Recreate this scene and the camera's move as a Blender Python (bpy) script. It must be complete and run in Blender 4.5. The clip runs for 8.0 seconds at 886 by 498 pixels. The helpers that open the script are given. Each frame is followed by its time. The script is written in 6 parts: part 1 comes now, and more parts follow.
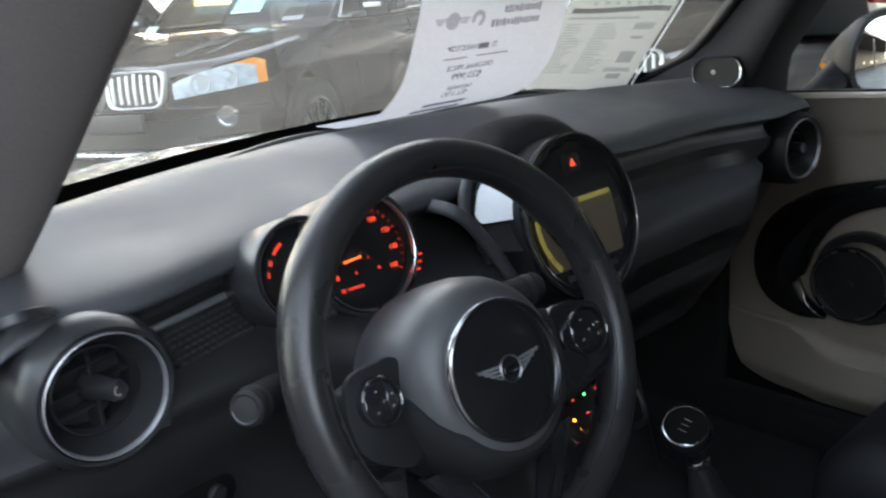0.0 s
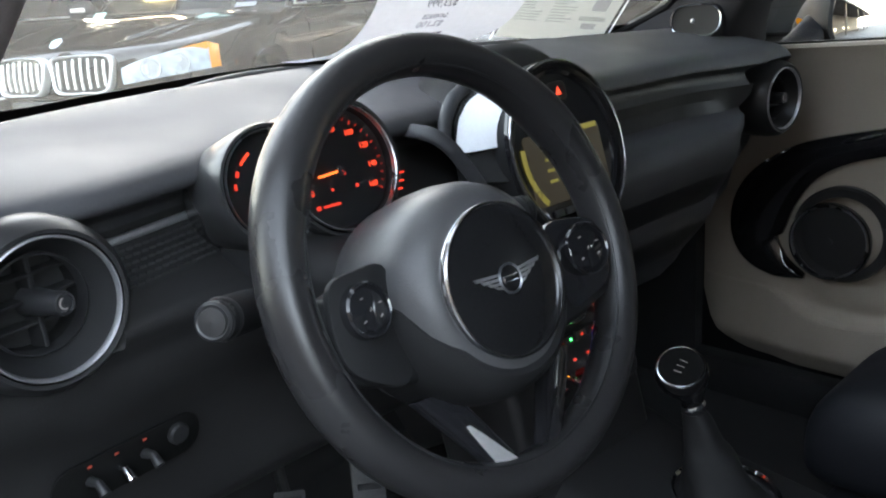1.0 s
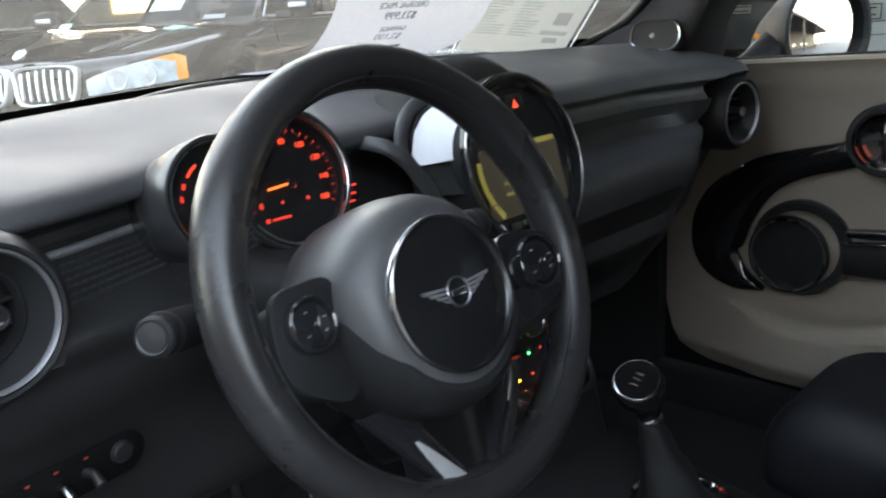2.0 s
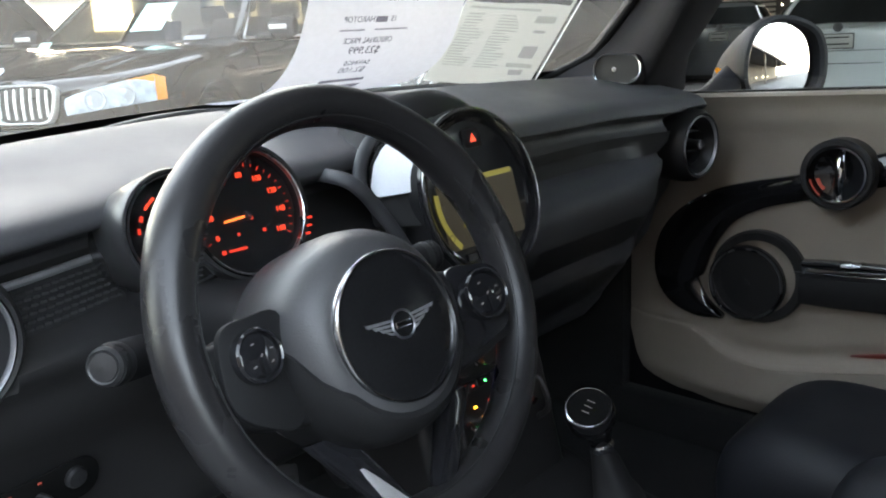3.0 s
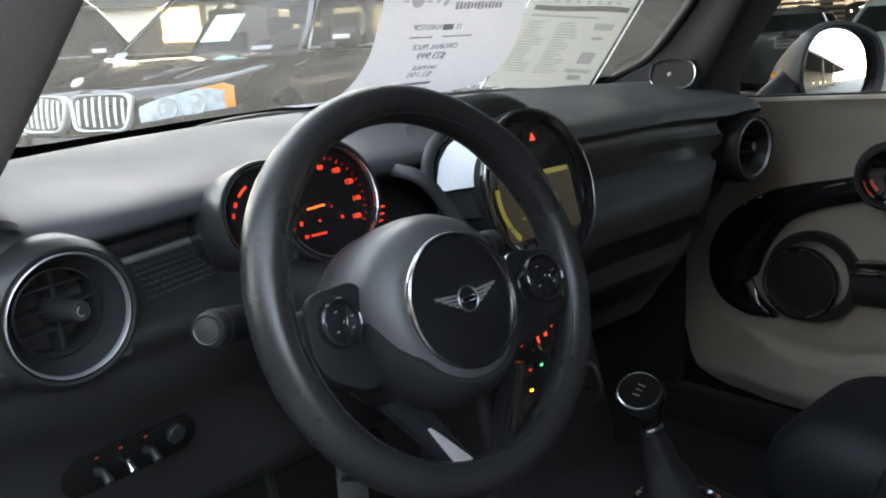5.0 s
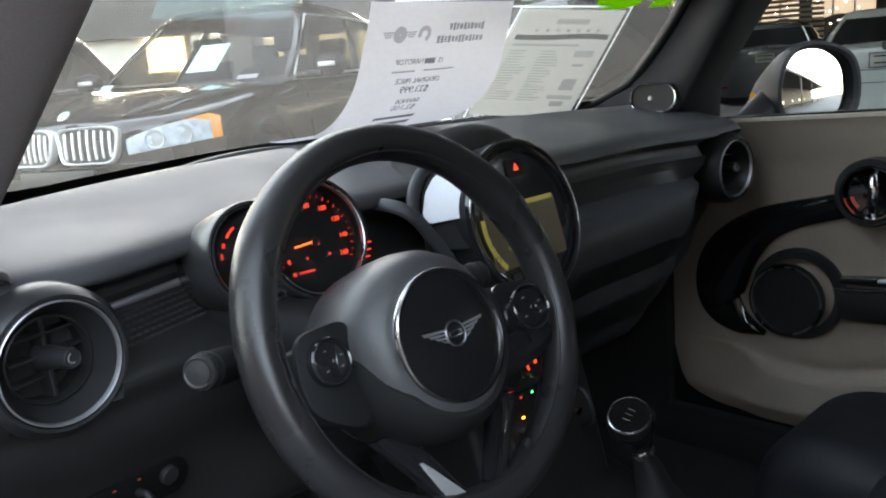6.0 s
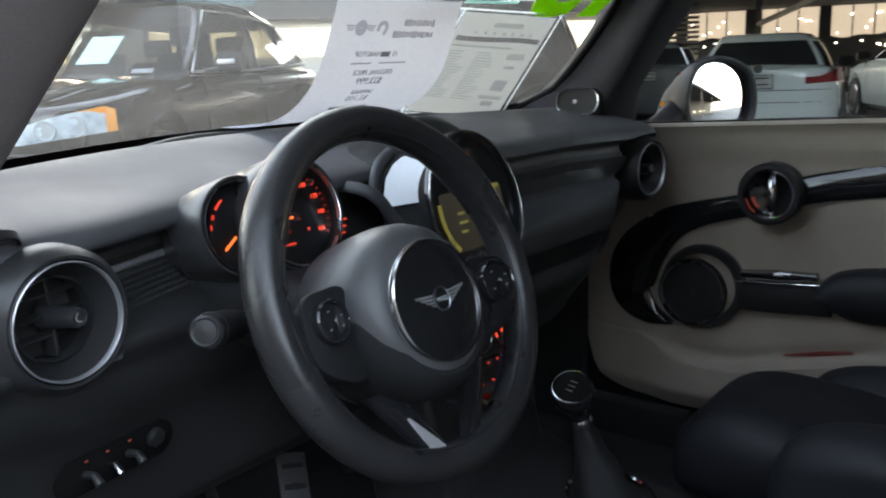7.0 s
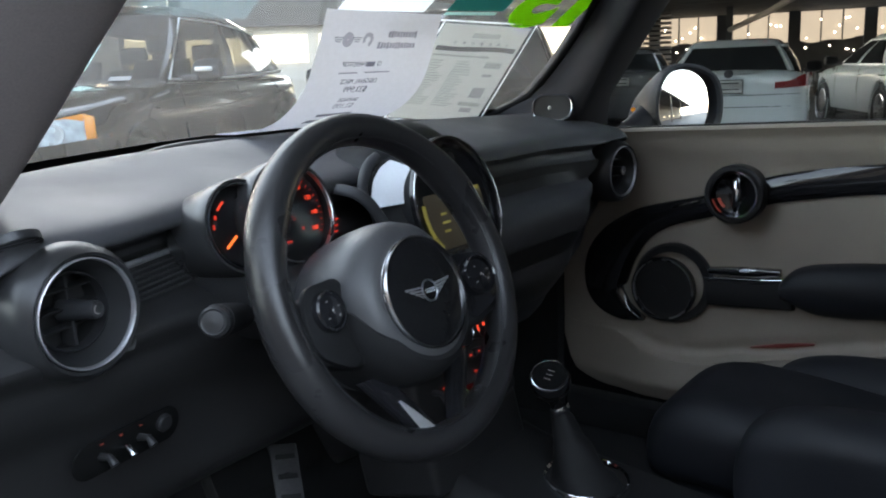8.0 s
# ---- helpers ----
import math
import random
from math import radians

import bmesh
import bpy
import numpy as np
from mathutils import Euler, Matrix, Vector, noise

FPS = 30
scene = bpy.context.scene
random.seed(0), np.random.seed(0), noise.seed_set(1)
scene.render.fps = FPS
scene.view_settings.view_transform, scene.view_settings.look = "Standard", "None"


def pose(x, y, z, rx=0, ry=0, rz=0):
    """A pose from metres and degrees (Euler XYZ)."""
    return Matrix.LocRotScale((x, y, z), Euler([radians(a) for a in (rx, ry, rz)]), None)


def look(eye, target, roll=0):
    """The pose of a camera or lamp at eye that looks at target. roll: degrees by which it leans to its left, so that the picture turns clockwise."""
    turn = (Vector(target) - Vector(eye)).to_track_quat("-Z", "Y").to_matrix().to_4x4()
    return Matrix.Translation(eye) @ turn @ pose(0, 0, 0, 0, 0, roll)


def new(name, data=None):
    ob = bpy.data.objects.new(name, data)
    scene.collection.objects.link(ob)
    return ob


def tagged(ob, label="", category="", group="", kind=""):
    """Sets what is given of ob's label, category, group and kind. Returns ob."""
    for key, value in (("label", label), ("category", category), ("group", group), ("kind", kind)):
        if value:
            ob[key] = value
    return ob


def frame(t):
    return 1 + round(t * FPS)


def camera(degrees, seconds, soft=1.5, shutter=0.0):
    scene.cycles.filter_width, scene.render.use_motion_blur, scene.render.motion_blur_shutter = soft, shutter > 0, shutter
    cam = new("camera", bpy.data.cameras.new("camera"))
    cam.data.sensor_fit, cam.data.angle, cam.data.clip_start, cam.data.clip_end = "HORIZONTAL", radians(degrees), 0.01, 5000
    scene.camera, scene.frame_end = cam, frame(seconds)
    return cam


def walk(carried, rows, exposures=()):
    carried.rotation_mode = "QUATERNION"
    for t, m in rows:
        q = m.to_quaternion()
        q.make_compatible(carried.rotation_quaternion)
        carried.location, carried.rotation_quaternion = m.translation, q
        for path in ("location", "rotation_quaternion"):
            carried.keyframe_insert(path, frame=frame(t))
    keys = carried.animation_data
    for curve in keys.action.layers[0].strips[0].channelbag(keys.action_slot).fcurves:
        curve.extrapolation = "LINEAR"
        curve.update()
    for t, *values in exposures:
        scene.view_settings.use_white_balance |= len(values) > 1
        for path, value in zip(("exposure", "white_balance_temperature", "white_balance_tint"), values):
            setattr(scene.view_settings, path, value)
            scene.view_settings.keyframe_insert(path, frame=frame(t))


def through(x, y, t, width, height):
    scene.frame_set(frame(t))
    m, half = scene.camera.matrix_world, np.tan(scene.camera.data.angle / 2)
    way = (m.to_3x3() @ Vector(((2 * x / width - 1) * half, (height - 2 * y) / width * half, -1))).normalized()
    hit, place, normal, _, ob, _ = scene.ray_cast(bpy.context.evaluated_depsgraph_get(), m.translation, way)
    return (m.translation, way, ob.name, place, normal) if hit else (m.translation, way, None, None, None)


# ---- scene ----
cam = camera(55.4, 8.0, soft=2.0, shutter=0.5)
PATH = [
    (0, (-0.743, -0.435, 1.188), (0.504, 1.021, 0.617), -4.8),
    (0.5, (-0.731, -0.399, 1.135), (0.589, 0.99, 0.563), -4.9),
    (1, (-0.737, -0.379, 1.1), (0.588, 1.004, 0.524), -4.2),
    (1.5, (-0.735, -0.377, 1.086), (0.608, 0.989, 0.511), -3.6),
    (2, (-0.721, -0.387, 1.097), (0.657, 0.953, 0.547), -3.7),
    (2.2, (-0.716, -0.395, 1.103), (0.68, 0.931, 0.561), -3.9),
    (3.3, (-0.722, -0.432, 1.112), (0.689, 0.9, 0.629), -2.4),
    (3.5, (-0.734, -0.44, 1.112), (0.658, 0.921, 0.651), -2.0),
    (4, (-0.751, -0.451, 1.108), (0.595, 0.951, 0.633), -2.8),
    (5.3, (-0.777, -0.471, 1.11), (0.552, 0.947, 0.635), -3.2),
    (5.5, (-0.773, -0.473, 1.118), (0.562, 0.946, 0.668), -3.3),
    (6, (-0.776, -0.476, 1.123), (0.58, 0.93, 0.691), -4.7),
    (6.5, (-0.821, -0.458, 1.108), (0.614, 0.872, 0.692), -2.3),
    (7, (-0.884, -0.455, 1.111), (0.652, 0.751, 0.681), -2.1),
    (7.5, (-0.923, -0.475, 1.115), (0.668, 0.663, 0.701), -1.8),
    (8, (-0.943, -0.488, 1.116), (0.629, 0.676, 0.697), -2.3),
]
walk(cam, [(t, look(eye, target, roll)) for t, eye, target, roll in PATH], [(0, 2.50, 6550, 13), (1, 2.90, 6650, 13), (1.5, 2.68, 6700, 13), (2, 2.78, 6700, 13), (3.5, 2.92, 6700, 13), (4, 2.58, 6700, 13), (5.5, 2.66, 6700, 13), (6.5, 2.42, 6550, 13), (8, 2.36, 6300, 13)])

# ---- world, sun, exposure ----
world = bpy.data.worlds.new("sky")
scene.world = world
world.use_nodes = True
wn = world.node_tree
sky = wn.nodes.new("ShaderNodeTexSky")
sky.sky_type, sky.sun_disc = "NISHITA", False
sky.sun_elevation, sky.sun_rotation = radians(6), radians(26.7)
sky.dust_density, sky.air_density, sky.ozone_density = 0.7, 1.0, 1.0
pale = wn.nodes.new("ShaderNodeHueSaturation")  # a hazy evening sky, paler than clear air
pale.inputs["Saturation"].default_value = 0.55
wn.links.new(sky.outputs[0], pale.inputs["Color"])
wn.links.new(pale.outputs[0], wn.nodes["Background"].inputs[0])
wn.nodes["Background"].inputs[1].default_value = 0.55

sun = new("sun", bpy.data.lights.new("sun", "SUN"))
sun.data.energy, sun.data.angle, sun.data.color = 0.9, radians(0.6), (1.0, 0.62, 0.33)
sun.matrix_world = look((4.493, 8.934, 0.9), (0, 0, 0))


# ---- materials ----
def principled(name, color, rough=0.5, metal=0.0, bump=0.0, scale=400.0, vary=0.15, stain=6.0, coat=0.0, spec=0.5, sheen=0.0):
    """A surface with fine relief, and variation of its colour at two scales."""
    m = bpy.data.materials.new(name)
    m.use_nodes = True
    n, ln = m.node_tree.nodes, m.node_tree.links
    b = n["Principled BSDF"]
    b.inputs["Roughness"].default_value, b.inputs["Metallic"].default_value = rough, metal
    b.inputs["Coat Weight"].default_value, b.inputs["Coat Roughness"].default_value = coat, 0.04
    b.inputs["Specular IOR Level"].default_value = spec
    b.inputs["Sheen Weight"].default_value = sheen
    co = n.new("ShaderNodeTexCoord")
    big, fine = n.new("ShaderNodeTexNoise"), n.new("ShaderNodeTexNoise")
    big.inputs["Scale"].default_value, fine.inputs["Scale"].default_value = stain, scale
    big.inputs["Detail"].default_value, fine.inputs["Detail"].default_value = 5, 3
    for t in (big, fine):
        ln.new(co.outputs["Object"], t.inputs["Vector"])
    add = n.new("ShaderNodeMath")
    add.operation = "ADD"
    ln.new(big.outputs[0], add.inputs[0])
    ln.new(fine.outputs[0], add.inputs[1])
    ramp = n.new("ShaderNodeMapRange")
    ramp.inputs["From Min"].default_value, ramp.inputs["From Max"].default_value = 0.6, 1.4
    ramp.inputs["To Min"].default_value, ramp.inputs["To Max"].default_value = 1 - vary, 1 + vary
    ln.new(add.outputs[0], ramp.inputs["Value"])
    mul = n.new("ShaderNodeVectorMath")
    mul.operation = "SCALE"
    mul.inputs[0].default_value = color
    ln.new(ramp.outputs[0], mul.inputs["Scale"])
    ln.new(mul.outputs[0], b.inputs["Base Color"])
    rr = n.new("ShaderNodeMapRange")
    rr.inputs["From Min"].default_value, rr.inputs["From Max"].default_value = 0.3, 0.7
    rr.inputs["To Min"].default_value, rr.inputs["To Max"].default_value = max(0.01, rough * (1 - vary)), min(1, rough * (1 + vary))
    ln.new(big.outputs[0], rr.inputs["Value"])
    ln.new(rr.outputs[0], b.inputs["Roughness"])
    if bump:
        bp = n.new("ShaderNodeBump")
        bp.inputs["Strength"].default_value, bp.inputs["Distance"].default_value = bump, 0.0006
        ln.new(fine.outputs[0], bp.inputs["Height"])
        ln.new(bp.outputs[0], b.inputs["Normal"])
    return m


def glowing(name, color, strength):
    m = bpy.data.materials.new(name)
    m.use_nodes = True
    b = m.node_tree.nodes["Principled BSDF"]
    b.inputs["Base Color"].default_value = (*[c * 0.3 for c in color], 1)
    b.inputs["Emission Color"].default_value, b.inputs["Emission Strength"].default_value = (*color, 1), strength
    b.inputs["Roughness"].default_value = 0.4
    return m


def glass(name, tint=(0.95, 0.97, 0.96), haze=0.0, gloss=0.05, haze_color=(0.8, 0.8, 0.8)):
    """A thin pane: clear, with a reflection that grows at grazing angles, and haze that scatters the light."""
    m = bpy.data.materials.new(name)
    m.use_nodes = True
    n, ln = m.node_tree.nodes, m.node_tree.links
    n.remove(n["Principled BSDF"])
    clear, shine, face, fres, mix = n.new("ShaderNodeBsdfTransparent"), n.new("ShaderNodeBsdfGlossy"), n.new("ShaderNodeLayerWeight"), n.new("ShaderNodeMath"), n.new("ShaderNodeMixShader")
    clear.inputs[0].default_value = (*tint, 1)
    shine.inputs["Roughness"].default_value = 0.01
    face.inputs[0].default_value = 0.5
    rise = n.new("ShaderNodeMath")
    rise.operation, rise.inputs[1].default_value = "POWER", 5.0
    fres.operation, fres.inputs[1].default_value, fres.inputs[2].default_value = "MULTIPLY_ADD", 0.8, gloss
    ln.new(face.outputs["Facing"], rise.inputs[0])
    ln.new(rise.outputs[0], fres.inputs[0])
    ln.new(fres.outputs[0], mix.inputs[0])
    ln.new(clear.outputs[0], mix.inputs[1])
    ln.new(shine.outputs[0], mix.inputs[2])
    out = mix
    if haze:
        dust, thru, both, top, nz, mr = n.new("ShaderNodeBsdfDiffuse"), n.new("ShaderNodeBsdfTranslucent"), n.new("ShaderNodeMixShader"), n.new("ShaderNodeMixShader"), n.new("ShaderNodeTexNoise"), n.new("ShaderNodeMapRange")
        dust.inputs[0].default_value = thru.inputs[0].default_value = (*haze_color, 1)
        both.inputs[0].default_value = 0.75
        ln.new(dust.outputs[0], both.inputs[1])
        ln.new(thru.outputs[0], both.inputs[2])
        nz.inputs["Scale"].default_value, nz.inputs["Detail"].default_value = 7, 8
        mr.inputs["From Min"].default_value, mr.inputs["From Max"].default_value = 0.3, 0.7
        mr.inputs["To Min"].default_value, mr.inputs["To Max"].default_value = haze * 0.7, haze * 1.3
        ln.new(nz.outputs[0], mr.inputs["Value"])
        ln.new(mr.outputs[0], top.inputs[0])
        ln.new(mix.outputs[0], top.inputs[1])
        ln.new(both.outputs[0], top.inputs[2])
        out = top
    ln.new(out.outputs[0], n["Material Output"].inputs[0])
    return m


def film(name, color, through=0.5):
    """A thin printed film, lit from both sides."""
    m = bpy.data.materials.new(name)
    m.use_nodes = True
    n, ln = m.node_tree.nodes, m.node_tree.links
    n.remove(n["Principled BSDF"])
    a, b, mix, nz, mr, sc = n.new("ShaderNodeBsdfDiffuse"), n.new("ShaderNodeBsdfTranslucent"), n.new("ShaderNodeMixShader"), n.new("ShaderNodeTexNoise"), n.new("ShaderNodeMapRange"), n.new("ShaderNodeVectorMath")
    nz.inputs["Scale"].default_value = 30
    mr.inputs["To Min"].default_value, mr.inputs["To Max"].default_value = 0.92, 1.06
    sc.operation, sc.inputs[0].default_value = "SCALE", color
    ln.new(nz.outputs[0], mr.inputs["Value"])
    ln.new(mr.outputs[0], sc.inputs["Scale"])
    mix.inputs[0].default_value = through
    for s in (a, b):
        ln.new(sc.outputs[0], s.inputs[0])
    ln.new(a.outputs[0], mix.inputs[1])
    ln.new(b.outputs[0], mix.inputs[2])
    ln.new(mix.outputs[0], n["Material Output"].inputs[0])
    return m


def ink(name, tint):
    """Print on thin paper, which stains the light that comes through it."""
    m = bpy.data.materials.new(name)
    m.use_nodes = True
    n, ln = m.node_tree.nodes, m.node_tree.links
    n.remove(n["Principled BSDF"])
    c = n.new("ShaderNodeBsdfTransparent")
    c.inputs[0].default_value = (*tint, 1)
    ln.new(c.outputs[0], n["Material Output"].inputs[0])
    return m


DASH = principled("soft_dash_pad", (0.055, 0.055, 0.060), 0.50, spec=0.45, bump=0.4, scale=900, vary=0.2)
# darker copy of the pad, with the shade under its lip in the colour
DASHSHADE = principled("shaded_dash_pad", (0.022, 0.0215, 0.022), 0.44, spec=0.45, bump=0.35, scale=900, vary=0.2)
DARK = principled("dark_moulded_plastic", (0.026, 0.026, 0.028), 0.42, bump=0.35, scale=700)
BLACK = principled("black_plastic", (0.024, 0.024, 0.025), 0.36, bump=0.2, scale=600)
PIANO = principled("piano_black", (0.016, 0.016, 0.018), 0.09, coat=0.5, vary=0.3, stain=20)
LEATHER = principled("black_leather", (0.026, 0.025, 0.026), 0.30, bump=0.35, scale=1100, vary=0.2, stain=14)
MATTE = principled("matte_black_plastic", (0.018, 0.018, 0.019), 0.62, bump=0.4, scale=800, spec=0.25)
PANEL = principled("pale_satin_panel", (0.74, 0.76, 0.79), 0.5, metal=1.0, vary=0.05, stain=20)
BARS = principled("bright_brushed_bars", (0.80, 0.80, 0.80), 0.45, metal=0.7, vary=0.08)
HUBCAP = principled("satin_black_cap", (0.014, 0.014, 0.015), 0.18, spec=0.25, vary=0.2, stain=20)
VENTRING = principled("pale_satin_ring", (0.62, 0.62, 0.64), 0.42, metal=0.85, vary=0.12, stain=30)
PODMAT = principled("satin_dial_pod", (0.032, 0.032, 0.033), 0.27, bump=0.3, scale=900, vary=0.15)
HUBMAT = principled("grained_hub_cover", (0.072, 0.071, 0.074), 0.38, bump=0.5, scale=900, vary=0.12)
CHROME = principled("chrome", (0.82, 0.83, 0.85), 0.07, metal=1.0, vary=0.1, stain=30)
RINGCHROME = principled("soft_chrome", (0.86, 0.86, 0.87), 0.2, metal=1.0, vary=0.15, stain=40)
DARKCHROME = principled("dark_chrome", (0.42, 0.44, 0.47), 0.16, metal=1.0, vary=0.15, stain=20)
SATIN = principled("satin_silver", (0.55, 0.56, 0.58), 0.28, metal=1.0, vary=0.12, stain=30)
PEDAL = principled("worn_pedal_pad", (0.075, 0.075, 0.078), 0.5, metal=0.1, bump=0.4, scale=300, vary=0.3, stain=30)
BEIGE = principled("beige_vinyl", (0.40, 0.35, 0.29), 0.52, bump=0.55, scale=650, vary=0.1, stain=9)
HEADLINER = principled("dark_cloth_lining", (0.024, 0.023, 0.025), 0.9, bump=0.6, scale=900, sheen=0.0, spec=0.1)
# lighter copy of the pillar lining, with the driver's side glare in its colour
GLAREPILLAR = principled("glare_lightened_pillar", (0.22, 0.185, 0.178), 0.6, bump=0.4, scale=500)
SEATMAT = principled("black_seat_leatherette", (0.016, 0.017, 0.021), 0.55, spec=0.3, bump=0.6, scale=420, vary=0.2)
CARPET = principled("black_carpet", (0.015, 0.015, 0.016), 0.95, bump=1.0, scale=900, sheen=0.05)
RUBBER = principled("black_rubber", (0.016, 0.016, 0.017), 0.75, bump=0.4, scale=300)
SHELLMAT = principled("black_mirror_shell", (0.012, 0.012, 0.014), 0.5, spec=0.18)
SEALMAT = principled("black_window_seal", (0.006, 0.006, 0.006), 0.8, spec=0.1)
PAPER = film("white_paper", (0.56, 0.555, 0.59), 0.42)
BRIGHT = film("bright_white_film", (0.88, 0.90, 0.91), 0.75)
PAPER2 = film("off_white_paper", (0.60, 0.60, 0.565), 0.42)
INK = ink("grey_ink", (0.56, 0.55, 0.58))
DARKINK = ink("dark_ink", (0.36, 0.35, 0.36))
FAINT = ink("faint_print", (0.76, 0.77, 0.76))
PALEINK = ink("pale_ink", (0.70, 0.69, 0.72))
PAINT_DARK = principled("dark_brown_metallic_paint", (0.020, 0.016, 0.013), 0.24, metal=0.45, coat=1.0, vary=0.05, stain=2)
PAINT_WHITE = principled("white_car_paint", (0.46, 0.50, 0.50), 0.25, coat=0.8, vary=0.06, stain=3)
PAINT_GREY = principled("grey_car_paint", (0.10, 0.105, 0.11), 0.25, coat=0.9, vary=0.1, stain=3)
CARGLASS = principled("tinted_car_glass", (0.012, 0.014, 0.015), 0.03, vary=0.2, spec=0.8)
TYRE = principled("tyre_rubber", (0.02, 0.02, 0.02), 0.8, bump=0.5, scale=120)
RIM = principled("alloy_wheel", (0.5, 0.5, 0.52), 0.3, metal=1.0)
LAMP = principled("clear_lamp_lens", (0.50, 0.56, 0.62), 0.14, coat=1.0, vary=0.45, stain=22)
LAMPBOWL = principled("pale_lamp_bowl", (0.66, 0.70, 0.74), 0.2, metal=0.5, vary=0.1)
AMBER = principled("amber_lens", (0.95, 0.33, 0.02), 0.18, coat=0.8, vary=0.15)
REDLENS = principled("red_lens", (0.16, 0.006, 0.007), 0.15, coat=0.8)
ASPHALT = principled("asphalt", (0.055, 0.054, 0.053), 0.85, bump=1.0, scale=60, vary=0.35, stain=0.6)
CONCRETE = principled("painted_concrete", (0.36, 0.34, 0.31), 0.8, bump=0.6, scale=40, vary=0.15, stain=0.4)
DARKWALL = principled("dark_wall_paint", (0.05, 0.048, 0.047), 0.8, bump=0.5, scale=40, vary=0.2, stain=0.5)
SOFFIT = principled("dark_soffit", (0.035, 0.033, 0.032), 0.8, vary=0.2, stain=1)
STEEL = principled("dark_painted_steel", (0.05, 0.05, 0.05), 0.5, metal=0.3)
MINT = principled("mint_sheet", (0.50, 0.72, 0.67), 0.6, vary=0.05)
TEAL = film("teal_sheet", (0.03, 0.17, 0.14))
PALE_FILM = glass("pale_clear_film", (0.80, 0.90, 0.92), haze=0.10, haze_color=(0.75, 0.88, 0.9))
SLEEVE = glass("clear_sleeve", (0.96, 0.96, 0.95), haze=0.06, haze_color=(0.9, 0.9, 0.88))
LIME = film("lime_sticker", (0.40, 0.70, 0.03), 0.6)
MIRROR = principled("mirror_silver", (0.92, 0.93, 0.94), 0.005, metal=1.0, vary=0.0)
# besides dust, the warm haze stands in for the sun's glare veil
SCREEN_GLASS = glass("windscreen_glass", (0.93, 0.95, 0.94), haze=0.085, haze_color=(0.90, 0.84, 0.74))
GAUGE_GLASS = glass("gauge_glass", (0.9, 0.9, 0.9), gloss=0.004)
SUV_GLASS = glass("tinted_clear_car_glass", (0.34, 0.33, 0.30), gloss=0.02)
SIDE_GLASS = glass("side_glass", (0.93, 0.95, 0.94), haze=0.004)
FAINT_RED = glowing("faint_red_light", (0.50, 0.09, 0.06), 0.045)
DIM_RED = glowing("dim_red_backlight", (1.0, 0.06, 0.03), 0.17)
RED_GLOW = glowing("red_backlight", (1.0, 0.075, 0.03), 0.28)
ORANGE_GLOW = glowing("orange_backlight", (1.0, 0.17, 0.03), 0.46)
GREEN_GLOW = glowing("green_led", (0.05, 0.9, 0.15), 1.2)
BLUE_GLOW = glowing("blue_led", (0.03, 0.05, 1.0), 1.2)
AMBER_GLOW = glowing("amber_led", (1.0, 0.35, 0.02), 1.6)
PALE_GLOW = glowing("pale_symbol", (0.75, 0.72, 0.7), 0.02)
YELLOW_GLOW = glowing("yellow_screen", (0.52, 0.47, 0.09), 0.05)
OLIVE_GLOW = glowing("olive_screen", (0.11, 0.085, 0.045), 0.026)
WARM_LAMP = glowing("warm_lamp", (1.0, 0.86, 0.62), 6.0)
SHOW_GLOW = glowing("lit_showroom", (0.80, 0.64, 0.45), 0.19)
SHOP_GLOW = glowing("lit_shop_front", (1.0, 0.9, 0.60), 0.8)
# these two emit in place of sun glare and bright sky
SUN_GLOW = glowing("sun_glare_pane", (1.0, 0.82, 0.42), 5.5)
DAY_GLOW = glowing("sky_glow_pane", (0.90, 1.0, 0.97), 1.5)


# ---- mesh tools ----
def part(name, bm, mat, parent=None, label="", sharp=0.6):
    """Links a bmesh as one mesh object, smooth but for its sharp edges."""
    bmesh.ops.recalc_face_normals(bm, faces=bm.faces)
    for f in bm.faces:
        f.smooth = True
    for e in bm.edges:
        if len(e.link_faces) == 2 and e.calc_face_angle(0) > sharp:
            e.smooth = False
    me = bpy.data.meshes.new(name)
    bm.to_mesh(me)
    bm.free()
    me.materials.append(mat)
    ob = new(name, me)
    if parent:
        hang(ob, parent)
    if label:
        ob["label"] = label
    return ob


def thing(name, label, category, group="", at=(0, 0, 0), kind=""):
    ob = new(name)
    ob.location = at
    ob.empty_display_size = 0.05
    bpy.context.view_layer.update()
    return tagged(ob, label, category, group, kind)


def hang(ob, parent):
    """Parents ob without moving it."""
    ob.parent = parent
    ob.matrix_parent_inverse = parent.matrix_world.inverted()
    return ob


def box(bm, lo, hi, m=None, bevel=0.0, seg=2):
    b = bmesh.new()
    bmesh.ops.create_cube(b, size=1)
    c = [(a + d) / 2 for a, d in zip(lo, hi)]
    s = [abs(d - a) for a, d in zip(lo, hi)]
    bmesh.ops.transform(b, matrix=Matrix.LocRotScale(c, None, s), verts=b.verts)
    if bevel:
        bmesh.ops.bevel(b, geom=b.edges[:], offset=bevel, segments=seg, affect="EDGES", profile=0.5)
    merge(bm, b, m)
    return bm


def merge(bm, b, m=None):
    if m is not None:
        bmesh.ops.transform(b, matrix=m, verts=b.verts)
    base = {}
    for v in b.verts:
        base[v] = bm.verts.new(v.co)
    for f in b.faces:
        try:
            bm.faces.new([base[v] for v in f.verts])
        except ValueError:
            pass
    b.free()


